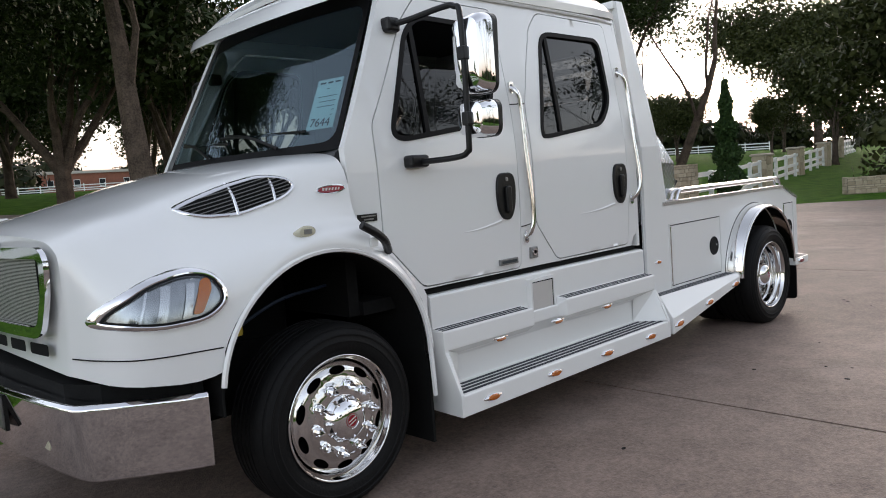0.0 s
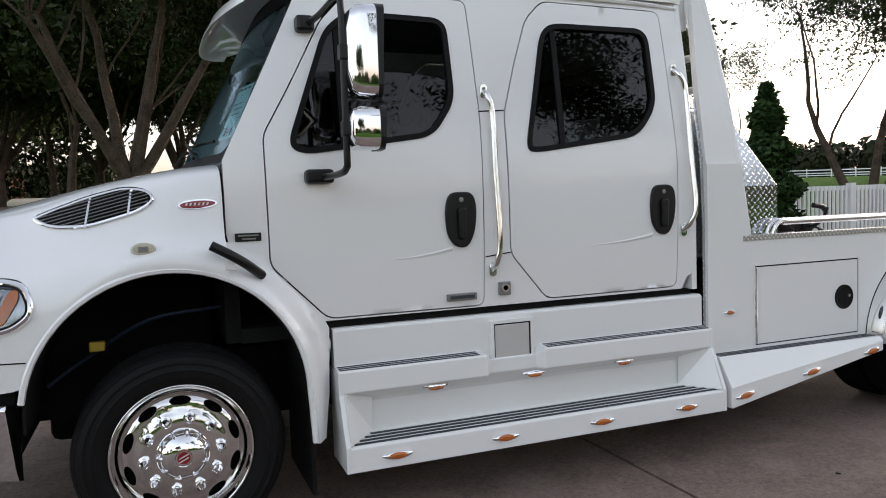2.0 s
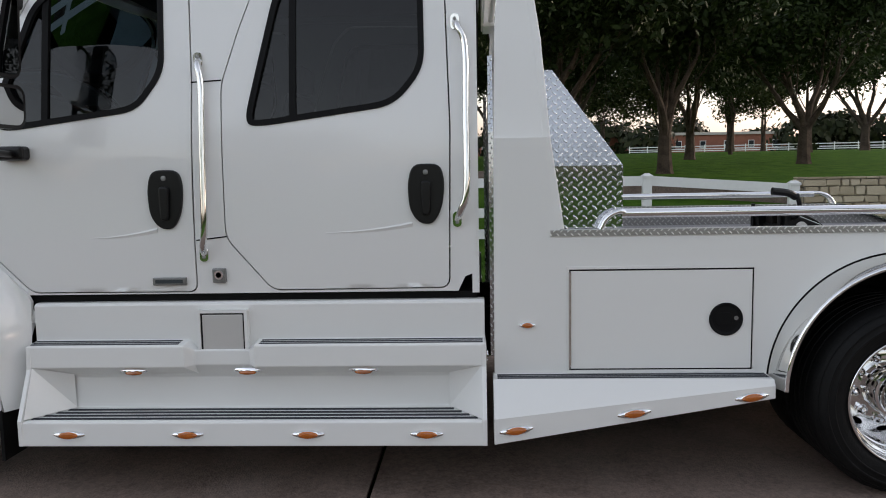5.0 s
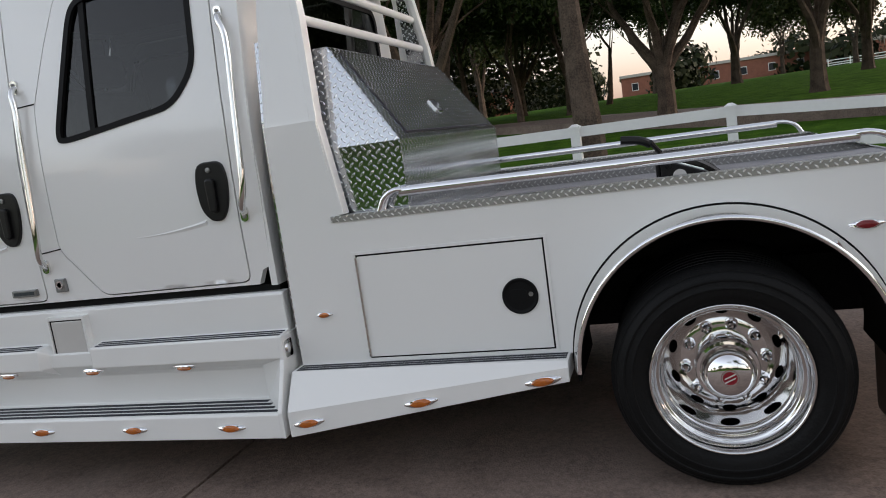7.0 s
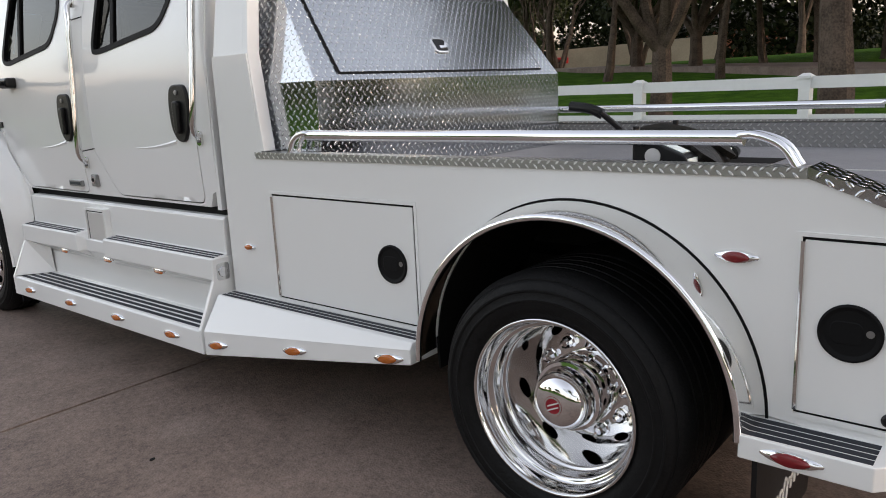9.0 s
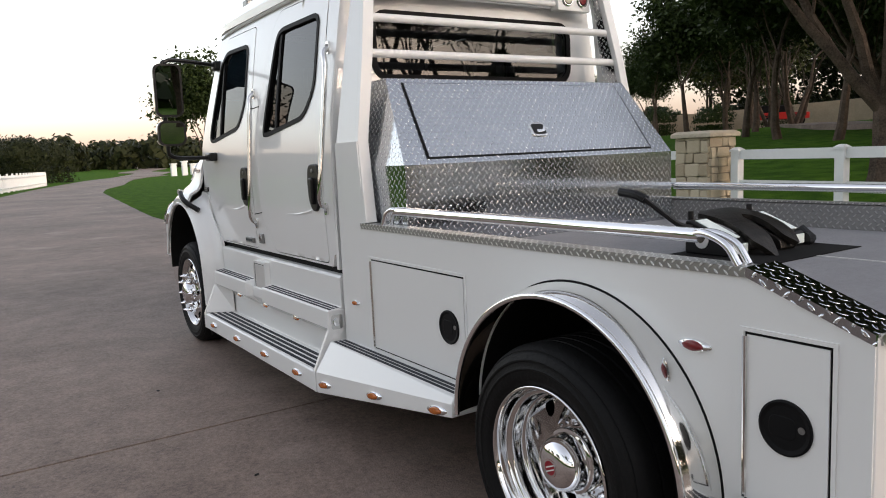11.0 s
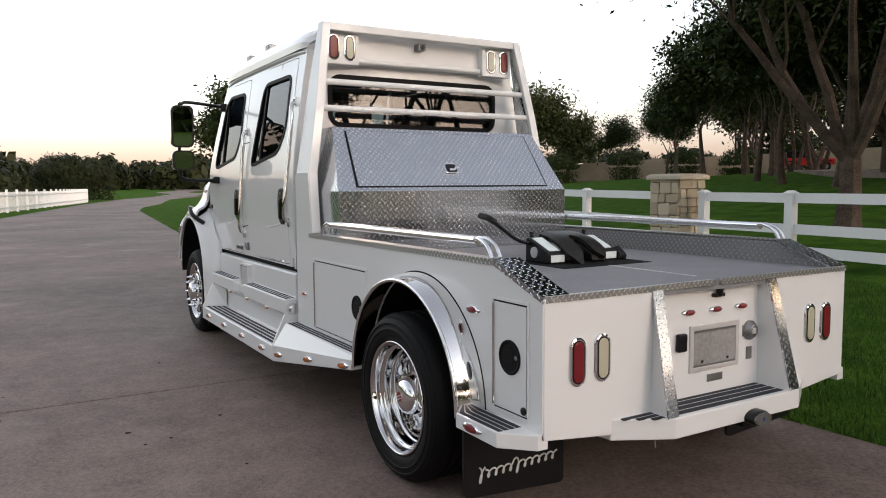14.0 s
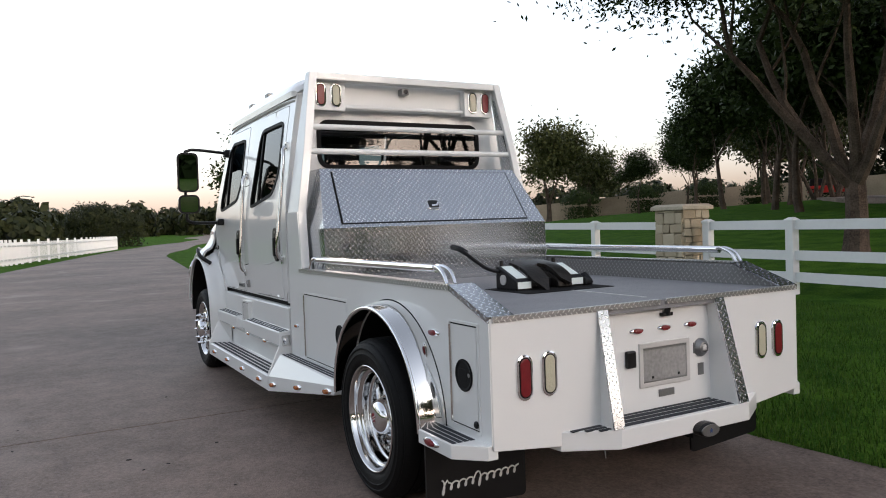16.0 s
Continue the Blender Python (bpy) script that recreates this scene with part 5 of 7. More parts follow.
# tread plate tool box across the bed: upright ends below, ends leaning inwards above
bm = bmesh.new()
ends = []
for s in (-1, 1):
    p = [bm.verts.new((x, s * y, z)) for x, z, y in ((2.70, 1.04, 0.925), (3.195, 1.04, 0.925), (3.195, 1.43, 0.925), (2.905, 1.845, 0.83), (2.70, 1.845, 0.83), (2.70, 1.43, 0.925))]
    bm.faces.new((p[0], p[1], p[2], p[5]))
    bm.faces.new((p[5], p[2], p[3], p[4]))
    ends.append(p)
for a, b in ((0, 1), (1, 2), (2, 3), (3, 4), (4, 5), (5, 0)):
    bm.faces.new((ends[0][a], ends[1][a], ends[1][b], ends[0][b]))
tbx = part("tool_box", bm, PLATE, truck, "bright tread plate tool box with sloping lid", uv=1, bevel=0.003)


def slope(t, y, o):
    """Places on the sloping face: t from 0 below to 1 above."""
    x, z = 3.195 - 0.29 * t, 1.43 + 0.415 * t
    return (x + 0.82 * o, y, z + 0.573 * o)


bm = bmesh.new()
for o0, o1, g in ((0.0, 0.006, 0.0),):
    pts = [(0.07, -0.775), (0.07, 0.755), (0.93, 0.735), (0.93, -0.745)]
    prism(bm, pts, lambda t, y: slope(t, y, o1), lambda t, y: slope(t, y, -0.004))
lid = part("lid", bm, PLATE, tbx, uv=1)
part("lid_seam", sheet([(0.055, -0.79), (0.94, -0.757), (0.94, 0.745), (0.055, 0.768)], [[(0.075, -0.772), (0.925, -0.742), (0.925, 0.732), (0.075, 0.752)]], lambda t, y: slope(t, y, 0.003), 0.3), TRIM, tbx)
bm = bmesh.new()
prism(bm, rounded(0.255, 0.425, -0.085, 0.025, 0.03), lambda t, y: slope(t, y + 0.0, 0.014), lambda t, y: slope(t, y, 0.0))
lt = part("lid_latch", bm, STAINLESS, lid, "chrome folding latch", bevel=0.004)
part("latch_recess", sheet(rounded(0.275, 0.405, -0.074, 0.014, 0.022), [], lambda t, y: slope(t, y, 0.0145), 0.1), BLACK, lt)
bm = bmesh.new()
prism(bm, [(0.29, -0.05), (0.325, -0.05), (0.325, -0.012), (0.365, 0.004), (0.355, 0.012), (0.30, 0.0)], lambda t, y: slope(t, y, 0.022), lambda t, y: slope(t, y, 0.012))
part("latch_handle", bm, CHROME, lt, bevel=0.002)

# gooseneck well, hitch, lever
part("deck_well", boxed(4.13, 4.56, -0.27, 0.36, 1.041, 1.0435), DARK, truck)
part("deck_seam", boxed(4.56, 5.12, 0.034, 0.05, 1.038, 1.0425), BRUSHED, truck)
WORN = plain("worn_black_steel", (0.02, 0.017, 0.014), 0.4, 0.4, var=0.6, vscale=14, bump=0.2, bscale=60)
hitch = part("hitch_head", boxed(4.19, 4.33, -0.10, 0.19, 1.044, 1.10), BLACK, truck, "black fifth-wheel hitch head with a worn skid plate", bevel=0.012)


def skid(y, t):
    """The dished skid plate: t runs from the forward edge to the drooping rear."""
    x = 4.135 + 0.27 * t
    return (x, y, 1.200 - 0.030 * t - 0.070 * t ** 3 - 0.30 * max(0.0, abs(y - 0.04) - 0.09) ** 1.2)


outline = soften([(0.0, -0.10), (0.0, 0.18), (0.92, 0.185), (1.12, 0.14), (0.98, 0.085), (0.52, 0.075), (0.40, 0.04), (0.52, 0.005), (0.98, 0.0), (1.25, -0.05), (0.95, -0.11)], 0.03, 4)
part("skid_plate", sheet(outline, [], lambda t, y: skid(y, t), 0.04), WORN, hitch, "worn dark steel skid plate with a jaw slot", smooth=True, solid=0.022)
bm = side_prism(soften([(4.20, 1.05), (4.40, 1.044), (4.39, 1.085), (4.30, 1.135), (4.20, 1.155)], 0.015), 0.075, 0.18)
part("jaw_block", bm, WORN, hitch, bevel=0.006)
for y0, y1 in ((-0.208, -0.100), (0.185, 0.288)):
    prof = soften([(4.160, 1.043), (4.368, 1.043), (4.368, 1.092), (4.356, 1.104), (4.180, 1.176), (4.160, 1.170)], 0.012)
    part("side_arm", side_prism(prof, y0, y1), BLACK, hitch, bevel=0.006)
    part("arm_label", side_prism([(4.195, 1.1705), (4.345, 1.1092), (4.3462, 1.1120), (4.1962, 1.1733)], y0 + 0.018, y1 - 0.018), PAPER, hitch, "white label")
    part("front_label", boxed(4.367, 4.3705, y0 + 0.010, y1 - 0.004, 1.052, 1.090), PAPER, hitch, "pale label")
    bm = bmesh.new()
    tube(bm, [(4.15, y0 + 0.05, 1.06), (4.15, y0 + 0.05, 1.205)], 0.012, 10)
    part("pivot", bm, BLACK, hitch)
bm = bmesh.new()
tube(bm, [(4.36, 0.29, 1.06), (4.36, 0.325, 1.06), (4.32, 0.325, 1.09)], 0.035, 12)
part("end_stop", bm, BLACK, hitch, smooth=True)
bm = bmesh.new()
turned(bm, [(0.030, 0.01), (0.030, -0.004), (0.0, -0.006)], (4.24, -0.209, 1.098), 24)
part("pivot_pin", bm, BRUSHED, hitch, "round grey pivot cover")
lev = part("release_lever", tubed([(4.19, -0.12, 1.145), (4.195, -0.205, 1.145), (4.19, -0.29, 1.168), (4.165, -0.36, 1.22), (4.13, -0.415, 1.272)], 0.011, 8, 5), BLACK, hitch)
part("grip", tubed([(4.13, -0.395, 1.262), (4.085, -0.41, 1.284), (4.01, -0.412, 1.294)], 0.018, 10, 4), BLACK, lev, "black rubber grip")

# tail fittings
ptf = part("plate_frame", sheet([(-0.115, 0.63), (0.225, 0.63), (0.225, 0.84), (-0.115, 0.84)], [[(-0.09, 0.652), (0.20, 0.652), (0.20, 0.815), (-0.09, 0.815)]], lambda u, v: (5.226, u, v), 0.2), BRUSHED, truck, "stainless number plate recess", solid=0.02, bevel=0.003)
part("plate_backing", boxed(5.217, 5.2215, -0.10, 0.21, 0.64, 0.83), plain("scuffed_plate", (0.34, 0.335, 0.33), 0.5, 0.35, var=0.22, vscale=6), ptf)
for y in (-0.035, 0.14):
    part("plate_bolt", boxed(5.2215, 5.226, y, y + 0.012, 0.668, 0.680), BLACK, ptf, bevel=0.002)
for z0, z1 in ((0.652, 0.660), (0.805, 0.815)):
    part("recess_lip", boxed(5.2215, 5.2255, -0.09, 0.20, z0, z1), STEEL, ptf)
part("lock_block", boxed(5.218, 5.243, -0.205, -0.15, 0.735, 0.815), BLACK, truck, bevel=0.008)
bm = bmesh.new()
turned(bm, [(0.045, 0), (0.045, 0.012), (0.030, 0.03), (0.022, 0.032), (0.02, 0.02), (0.0, 0.02)], (5.218, 0.303, 0.782), 24, "x")
sk_ = part("trailer_socket", bm, STEEL, truck, "round grey trailer socket with a hinged cap")
part("socket_face", boxed(5.236, 5.2515, 0.288, 0.318, 0.767, 0.797), BRUSHED, sk_, bevel=0.005)
part("socket_flange", boxed(5.217, 5.224, 0.255, 0.351, 0.755, 0.809), STEEL, sk_, bevel=0.003)
part("small_emblem", boxed(5.218, 5.223, 0.285, 0.325, 0.645, 0.705), STEEL, truck, bevel=0.002)
part("small_badge", boxed(5.218, 5.223, 0.01, 0.115, 0.575, 0.61), STEEL, truck, bevel=0.002)
kb = part("lid_catch", boxed(5.218, 5.238, 0.028, 0.102, 0.958, 0.975), BLACK, truck, bevel=0.003)
bm = bmesh.new()
tube(bm, [(5.232, 0.067, 0.965), (5.240, 0.067, 1.008)], 0.014, 10)
part("knob", bm, BLACK, kb)
bm = bmesh.new()
loft(bm, [[(5.36 + x, 0.105 + f * 0.075 * math.cos(a), 0.450 + f * 0.040 * math.sin(a)) for a in [2 * math.pi * k / 24 for k in range(24)]] for f, x in ((0.7, 0.0), (0.85, 0.03), (0.85, 0.07), (0.72, 0.082), (0.1, 0.085))])
hcv = part("hitch_cover", bm, BLACK, truck, "black oval receiver cover with a pale face", bevel=0.004)
bm = bmesh.new()
prism(bm, oval(0.105, 0.450, 0.056, 0.027, 0, 24), lambda u, v: (5.4475, u, v), lambda u, v: (5.436, u, v))
part("cover_face", bm, STEEL, hcv, "pale grey oval face")
bm = bmesh.new()
prism(bm, [(0.105 + q * math.sin(a), 0.450 + q * math.cos(a)) for q, a in [((0.013, 0.0055)[k % 2], k * math.pi / 5) for k in range(10)]], lambda u, v: (5.449, u, v), lambda u, v: (5.447, u, v))
part("star_mark", bm, plain("blue_mark", (0.03, 0.07, 0.2), 0.5), hcv)
part("receiver_tube", boxed(5.0, 5.37, 0.07, 0.14, 0.40, 0.47), BLACK, truck)
part("hanging_wire", tubed([(5.30, -0.42, 0.44), (5.31, -0.42, 0.38)], 0.003, 5), STEEL, truck)

# cab interior
for x in (0.95, 1.95):
    for y in (-0.5, 0.5):
        st_ = part("seat", boxed(x - 0.08, x + 0.45, y - 0.27, y + 0.27, 1.10, 1.26), SEAT, truck, "grey cloth seat", bevel=0.04)
        bm = bmesh.new()
        prism(bm, [(x + 0.38, 1.2), (x + 0.50, 1.22), (x + 0.60, 1.86), (x + 0.52, 1.90)], lambda u, v: (u, y - 0.25, v), lambda u, v: (u, y + 0.25, v))
        part("backrest", bm, SEAT, st_, bevel=0.03)
        part("headrest", boxed(x + 0.53, x + 0.62, y - 0.14, y + 0.14, 1.90, 2.06), SEAT, st_, bevel=0.03)
bm = bmesh.new()
prism(bm, soften([(0.20, 1.10), (0.20, 1.60), (0.40, 1.63), (0.58, 1.55), (0.62, 1.30), (0.50, 1.10)], 0.06), lambda u, v: (u, -0.9, v), lambda u, v: (u, 0.9, v))
part("dashboard", bm, DASH, truck)
bm = bmesh.new()
tube(bm, [(0.72 + 0.09 * math.cos(a), -0.5 + 0.21 * math.sin(a), 1.58 + 0.17 * math.cos(a)) for a in [2 * math.pi * k / 24 for k in range(25)]], 0.016, 8)
part("steering_wheel", bm, BLACK, truck, smooth=True)
part("headliner", boxed(0.62, 2.55, -0.80, 0.80, 2.42, 2.45), SEAT, truck)

# print on the price sheet
for v0, v1, u0, u1 in ((0.41, 0.42, -0.885, -0.850), (0.41, 0.42, -0.835, -0.800), (0.41, 0.42, -0.785, -0.745), (0.375, 0.38, -0.820, -0.800), (0.33, 0.334, -0.880, -0.750), (0.30, 0.304, -0.880, -0.770), (0.27, 0.274, -0.880, -0.760), (0.245, 0.249, -0.885, -0.865), (0.215, 0.219, -0.885, -0.865)):
    part("print_line", sheet([(u0, v0), (u1, v0), (u1, v1), (u0, v1)], [], lambda u, v: screen(u - 0.025, v, -0.003), 0.2), INK, st)
cu = bpy.data.curves.new("number", "FONT")
cu.body, cu.size, cu.align_x, cu.align_y, cu.extrude = "7644", 0.062, "CENTER", "CENTER", 0.0005
num = new("number", cu)
p0, pu, pv = Vector(screen(-0.835, 0.175, -0.003)), Vector(screen(-0.785, 0.175, -0.003)), Vector(screen(-0.835, 0.22, -0.003))
ex = (p0 - pu).normalized()
ey = (pv - p0).normalized()
ex = (ex - ey * ex.dot(ey)).normalized()
ez = ex.cross(ey)
dg = bpy.context.evaluated_depsgraph_get()
me = bpy.data.meshes.new_from_object(num.evaluated_get(dg))
bpy.data.objects.remove(num)
me.transform(Matrix(((ex.x, ey.x, ez.x, p0.x), (ex.y, ey.y, ez.y, p0.y), (ex.z, ey.z, ez.z, p0.z), (0, 0, 0, 1))))
me.materials.clear()
me.materials.append(INK)
num = new("number", me)
num.parent = st

# the body measures 1.92 m across: bring the far side in towards the near one
NARROW = Matrix(((1, 0, 0, 0), (0, 0.965, 0, -0.035), (0, 0, 1, 0), (0, 0, 0, 1)))
for me in {o.data for o in truck.children_recursive if o.type == "MESH"}:
    me.transform(NARROW)

# ---- ground ----
def far_edge(x):
    return interp(x, (-116, -100, -87, -75, -62, -50, -42, -16.5, -5, -0.7, 4.5, 5.6, 6.5, 7.4, 8.3, 9.2, 9.9), (27, 19.5, 15.4, 12.6, 9.8, 6.4, 4.9, 2.1, 1.55, 1.36, 1.22, 1.28, 1.42, 1.8, 2.8, 4.6, 6.9))


def near_edge(x):
    return interp(x, (-116, -105, -95, -77.6, -62, -36, -15, 5, 24), (18.5, 14.5, 11.3, 6.9, 3.2, -2.1, -6.2, -10.5, -11.0))


def lawn_z(x, y):
    """The lawn climbs gently away from the driveway on the far side."""
    if x < -10:   # the drive bends away from the lawn
        rim_ = far_edge(x) + 0.4 + 0.065 * min(-x, 116)
        y = min(y, 1.25) if y < rim_ else y - (rim_ - 1.25)
    z = interp(y, (-400, -60, -8, 1.1, 1.5, 7.2, 10, 16, 22, 33, 60, 120, 400), (6.0, 0.6, 0.04, 0.04, 0.075, 0.24, 0.62, 1.12, 1.50, 2.05, 2.75, 4.0, 8.0))
    if x > 6.0 and y < 8.5:   # the drive's apron in front of the gate lies level
        w = min(1.0, (x - 6.0) / 1.5)
        z = z * (1 - w) + w * interp(y, (-8, 6.95, 8.5), (0.035, 0.035, z))
    f = 1.0
    if x < -25:
        f = max(0.12, 1 + (x + 25) / 70) if y < 40 else max(0.5, 1 + (x + 25) / 140)
    if x > 12 and y < 14:
        f = min(f, max(0.2, 1 - (x - 12) / 10) if y < 8 else max(0.2 + (y - 8) / 7.5, 1 - (x - 12) / 10))
    return z * f + max(0.0, -x - 110) * 0.012


def ground_mat():
    m, n, l, b = nodes_of("mown_grass")
    tc = n.new("ShaderNodeTexCoord")
    big, mid, fine = (n.new("ShaderNodeTexNoise") for _ in range(3))
    for t, sc in ((big, 0.15), (mid, 2.2), (fine, 45.0)):
        t.inputs["Scale"].default_value, t.inputs["Detail"].default_value = sc, 5
        l.new(tc.outputs["Object"], t.inputs[0])
    add = n.new("ShaderNodeMath")
    add.operation = "ADD"
    l.new(mid.outputs[0], add.inputs[0])
    l.new(fine.outputs[0], add.inputs[1])
    half = n.new("ShaderNodeMath")
    half.operation = "MULTIPLY"
    half.inputs[1].default_value = 0.5
    l.new(add.outputs[0], half.inputs[0])
    cr = n.new("ShaderNodeValToRGB")
    cr.color_ramp.elements[0].position, cr.color_ramp.elements[0].color = 0.40, (0.022, 0.066, 0.008, 1)
    cr.color_ramp.elements[1].position, cr.color_ramp.elements[1].color = 0.60, (0.068, 0.142, 0.016, 1)
    l.new(half.outputs[0], cr.inputs[0])
    l.new(cr.outputs[0], b.inputs["Base Color"])
    b.inputs["Roughness"].default_value = 1.0
    b.inputs["Specular IOR Level"].default_value = 0.03
    bp = n.new("ShaderNodeBump")
    bp.inputs["Strength"].default_value, bp.inputs["Distance"].default_value = 0.7, 0.04
    l.new(fine.outputs[0], bp.inputs["Height"])
    l.new(bp.outputs[0], b.inputs["Normal"])
    return m


def concrete_mat():
    m, n, l, b = nodes_of("brown_grey_concrete")
    tc = n.new("ShaderNodeTexCoord")
    noises = []
    for sc, de in ((0.35, 4), (5.0, 6), (42.0, 8)):
        t = n.new("ShaderNodeTexNoise")
        t.inputs["Scale"].default_value, t.inputs["Detail"].default_value = sc, de
        t.inputs["Roughness"].default_value = 0.5 if sc < 10 else 0.8
        l.new(tc.outputs["Object"], t.inputs[0])
        noises.append(t)
    vo = n.new("ShaderNodeTexVoronoi")
    vo.inputs["Scale"].default_value = 110
    l.new(tc.outputs["Object"], vo.inputs[0])
    cr = n.new("ShaderNodeValToRGB")
    cr.color_ramp.elements[0].position, cr.color_ramp.elements[0].color = 0.33, (0.074, 0.053, 0.043, 1)
    cr.color_ramp.elements[1].position, cr.color_ramp.elements[1].color = 0.50, (0.252, 0.188, 0.157, 1)
    a = n.new("ShaderNodeMath")
    a.operation = "MULTIPLY_ADD"
    a.inputs[1].default_value = 0.13
    l.new(noises[1].outputs[0], a.inputs[0])
    c = n.new("ShaderNodeMath")
    c.operation = "MULTIPLY_ADD"
    c.inputs[1].default_value = 0.24
    l.new(noises[0].outputs[0], c.inputs[0])
    d = n.new("ShaderNodeMath")
    d.operation = "MULTIPLY"
    d.inputs[1].default_value = 0.46
    l.new(noises[2].outputs[0], d.inputs[0])
    l.new(d.outputs[0], c.inputs[2])
    l.new(c.outputs[0], a.inputs[2])
    l.new(a.outputs[0], cr.inputs[0])
    # pale round stains
    st = n.new("ShaderNodeTexNoise")
    st.inputs["Scale"].default_value, st.inputs["Detail"].default_value = 0.9, 2
    l.new(tc.outputs["Object"], st.inputs[0])
    sr = n.new("ShaderNodeMapRange")
    sr.inputs[1].default_value, sr.inputs[2].default_value = 0.60, 0.75
    sr.inputs[3].default_value, sr.inputs[4].default_value = 0.0, 0.35
    l.new(st.outputs[0], sr.inputs[0])
    mx = n.new("ShaderNodeMixRGB")
    mx.inputs[2].default_value = (0.36, 0.30, 0.265, 1)
    l.new(sr.outputs[0], mx.inputs[0])
    l.new(cr.outputs[0], mx.inputs[1])
    l.new(mx.outputs[0], b.inputs["Base Color"])
    b.inputs["Roughness"].default_value = 0.66
    b.inputs["Specular IOR Level"].default_value = 0.27
    bp = n.new("ShaderNodeBump")
    bp.inputs["Strength"].default_value, bp.inputs["Distance"].default_value = 0.6, 0.003
    l.new(vo.outputs[0], bp.inputs["Height"])
    l.new(bp.outputs[0], b.inputs["Normal"])
    return m


GRASS, CONCRETE = ground_mat(), concrete_mat()
gxs = sorted({*(-3000, -1500, -800, -400, -250, -180, -140, -110), *range(-100, 61, 4), *(6, 6.75, 7.5, 10, 14), *(80, 110, 150, 250, 500, 1200, 3000)})
gys = sorted({*(-3000, -1200, -500, -250, -120, -60, -40, -25, -16, -10, -8, -6, -4, -2, 0, 0.8, 1.1, 1.5, 2.5, 4, 5.5, 7.2, 8.5, 10, 12, 14, 16, 19, 22, 27, 33, 40, 50, 60, 80, 120, 200, 400, 1200, 3000)})
bm = bmesh.new()
grid = [[bm.verts.new((x, y, lawn_z(x, max(-400, min(400, y))))) for y in gys] for x in gxs]
for i in range(len(gxs) - 1):
    for j in range(len(gys) - 1):
        bm.faces.new((grid[i][j], grid[i + 1][j], grid[i + 1][j + 1], grid[i][j + 1]))
tagged(part("ground", bm, GRASS, smooth=True), "mown green lawn rising gently from the driveway", "lawn", kind="structure")

# concrete driveway in slabs with sawn joints
drive = tagged(new("driveway"), "brown-grey concrete driveway with sawn joints", "driveway", kind="structure")
joints = [-116, -105, -94, -83.4, -72.7, -62, -51.4, -40.7, -30, -19.3, -8.6, 2.10, 7.35, 12.8, 18.0, 23.4]
for a, b in zip(joints, joints[1:]):
    n = 10
    xs = [a + 0.010 + (b - a - 0.020) * i / n for i in range(n + 1)]
    lo = [(x, near_edge(x)) for x in xs]
    hi = []
    for x in xs:
        if x <= 9.9:
            hi.append((x, far_edge(x)))
        elif x < 15.4:
            hi.append((x, 6.9))
        else:
            hi.append((x, interp(x, (15.4, 18.6, 19.0, 19.6, 20.0, 20.6, 22.0, 23.4), (6.6, 6.4, 4.8, 3.9, 3.0, 1.5, -3.0, -8.0))))
    bm = bmesh.new()
    rings = []
    for p, q in zip(lo, hi):
        r = math.sin(p[0] * 1.7) * 0.01
        rings.append([(p[0], p[1] + r, DRIVE_Z), (q[0], q[1] + r, DRIVE_Z), (q[0], q[1] + r, DRIVE_Z - 0.12), (p[0], p[1] + r, DRIVE_Z - 0.12)])
    loft(bm, rings)
    part("slab", bm, CONCRETE, drive)
JOINT = plain("joint_dirt", (0.007, 0.006, 0.005), 0.95, spec=0.1)
for x in joints[1:-1]:
    part("joint_filler", boxed(x - 0.02, x + 0.02, near_edge(x) + 0.02, far_edge(x) - 0.02 if x < 9.9 else 4.8, DRIVE_Z - 0.10, DRIVE_Z - 0.022), JOINT, drive)
# cracks and small spots of dirt
random.seed(11)
for i in range(14):
    x, y, r = random.uniform(0.8, 5.5), random.uniform(-3.2, -1.3), random.uniform(0.005, 0.012)
    bm = bmesh.new()
    prism(bm, oval(x, y, r * 1.5, r, random.random() * 3, 9), lambda u, v: (u, v, DRIVE_Z + 0.0005), lambda u, v: (u, v, DRIVE_Z + 0.003))
    part("dirt_spot", bm, DARK, drive)

# road going on into the distance, house drive behind the fence
def strip(name, pts, w, mat, label, cat, lift=0.03):
    c = smooth_path([(x, y, 0) for x, y in pts], 8)
    rings = []
    for i, p in enumerate(c):
        d = (c[min(i + 1, len(c) - 1)] - c[max(0, i - 1)]).normalized()
        nrm = Vector((-d.y, d.x, 0))
        a, b = p + nrm * w / 2, p - nrm * w / 2
        za = lawn_z(a.x, a.y) + lift
        zb = lawn_z(b.x, b.y) + lift
        z = max(za, zb)
        rings.append([(a.x, a.y, z), (b.x, b.y, z), (b.x, b.y, z - 0.3), (a.x, a.y, z - 0.3)])
    bm = bmesh.new()
    loft(bm, rings)
    return tagged(part(name, bm, mat), label, cat, kind="structure")


strip("road", [(-112.0, 20.5), (-122, 24), (-135, 28), (-150, 28), (-180, 38), (-230, 42)], 6.0, CONCRETE, "pale road winding away between lawns", "road", 0.06)
strip("house_drive", [(12.6, 6.9), (12, 9.5), (9.5, 12.2), (6, 14.5), (1, 19.5), (-4, 24), (-9, 28), (-16, 36), (-26, 50), (-32.5, 59)], 3.2, CONCRETE, "curving concrete drive behind the fence", "driveway", 0.07)

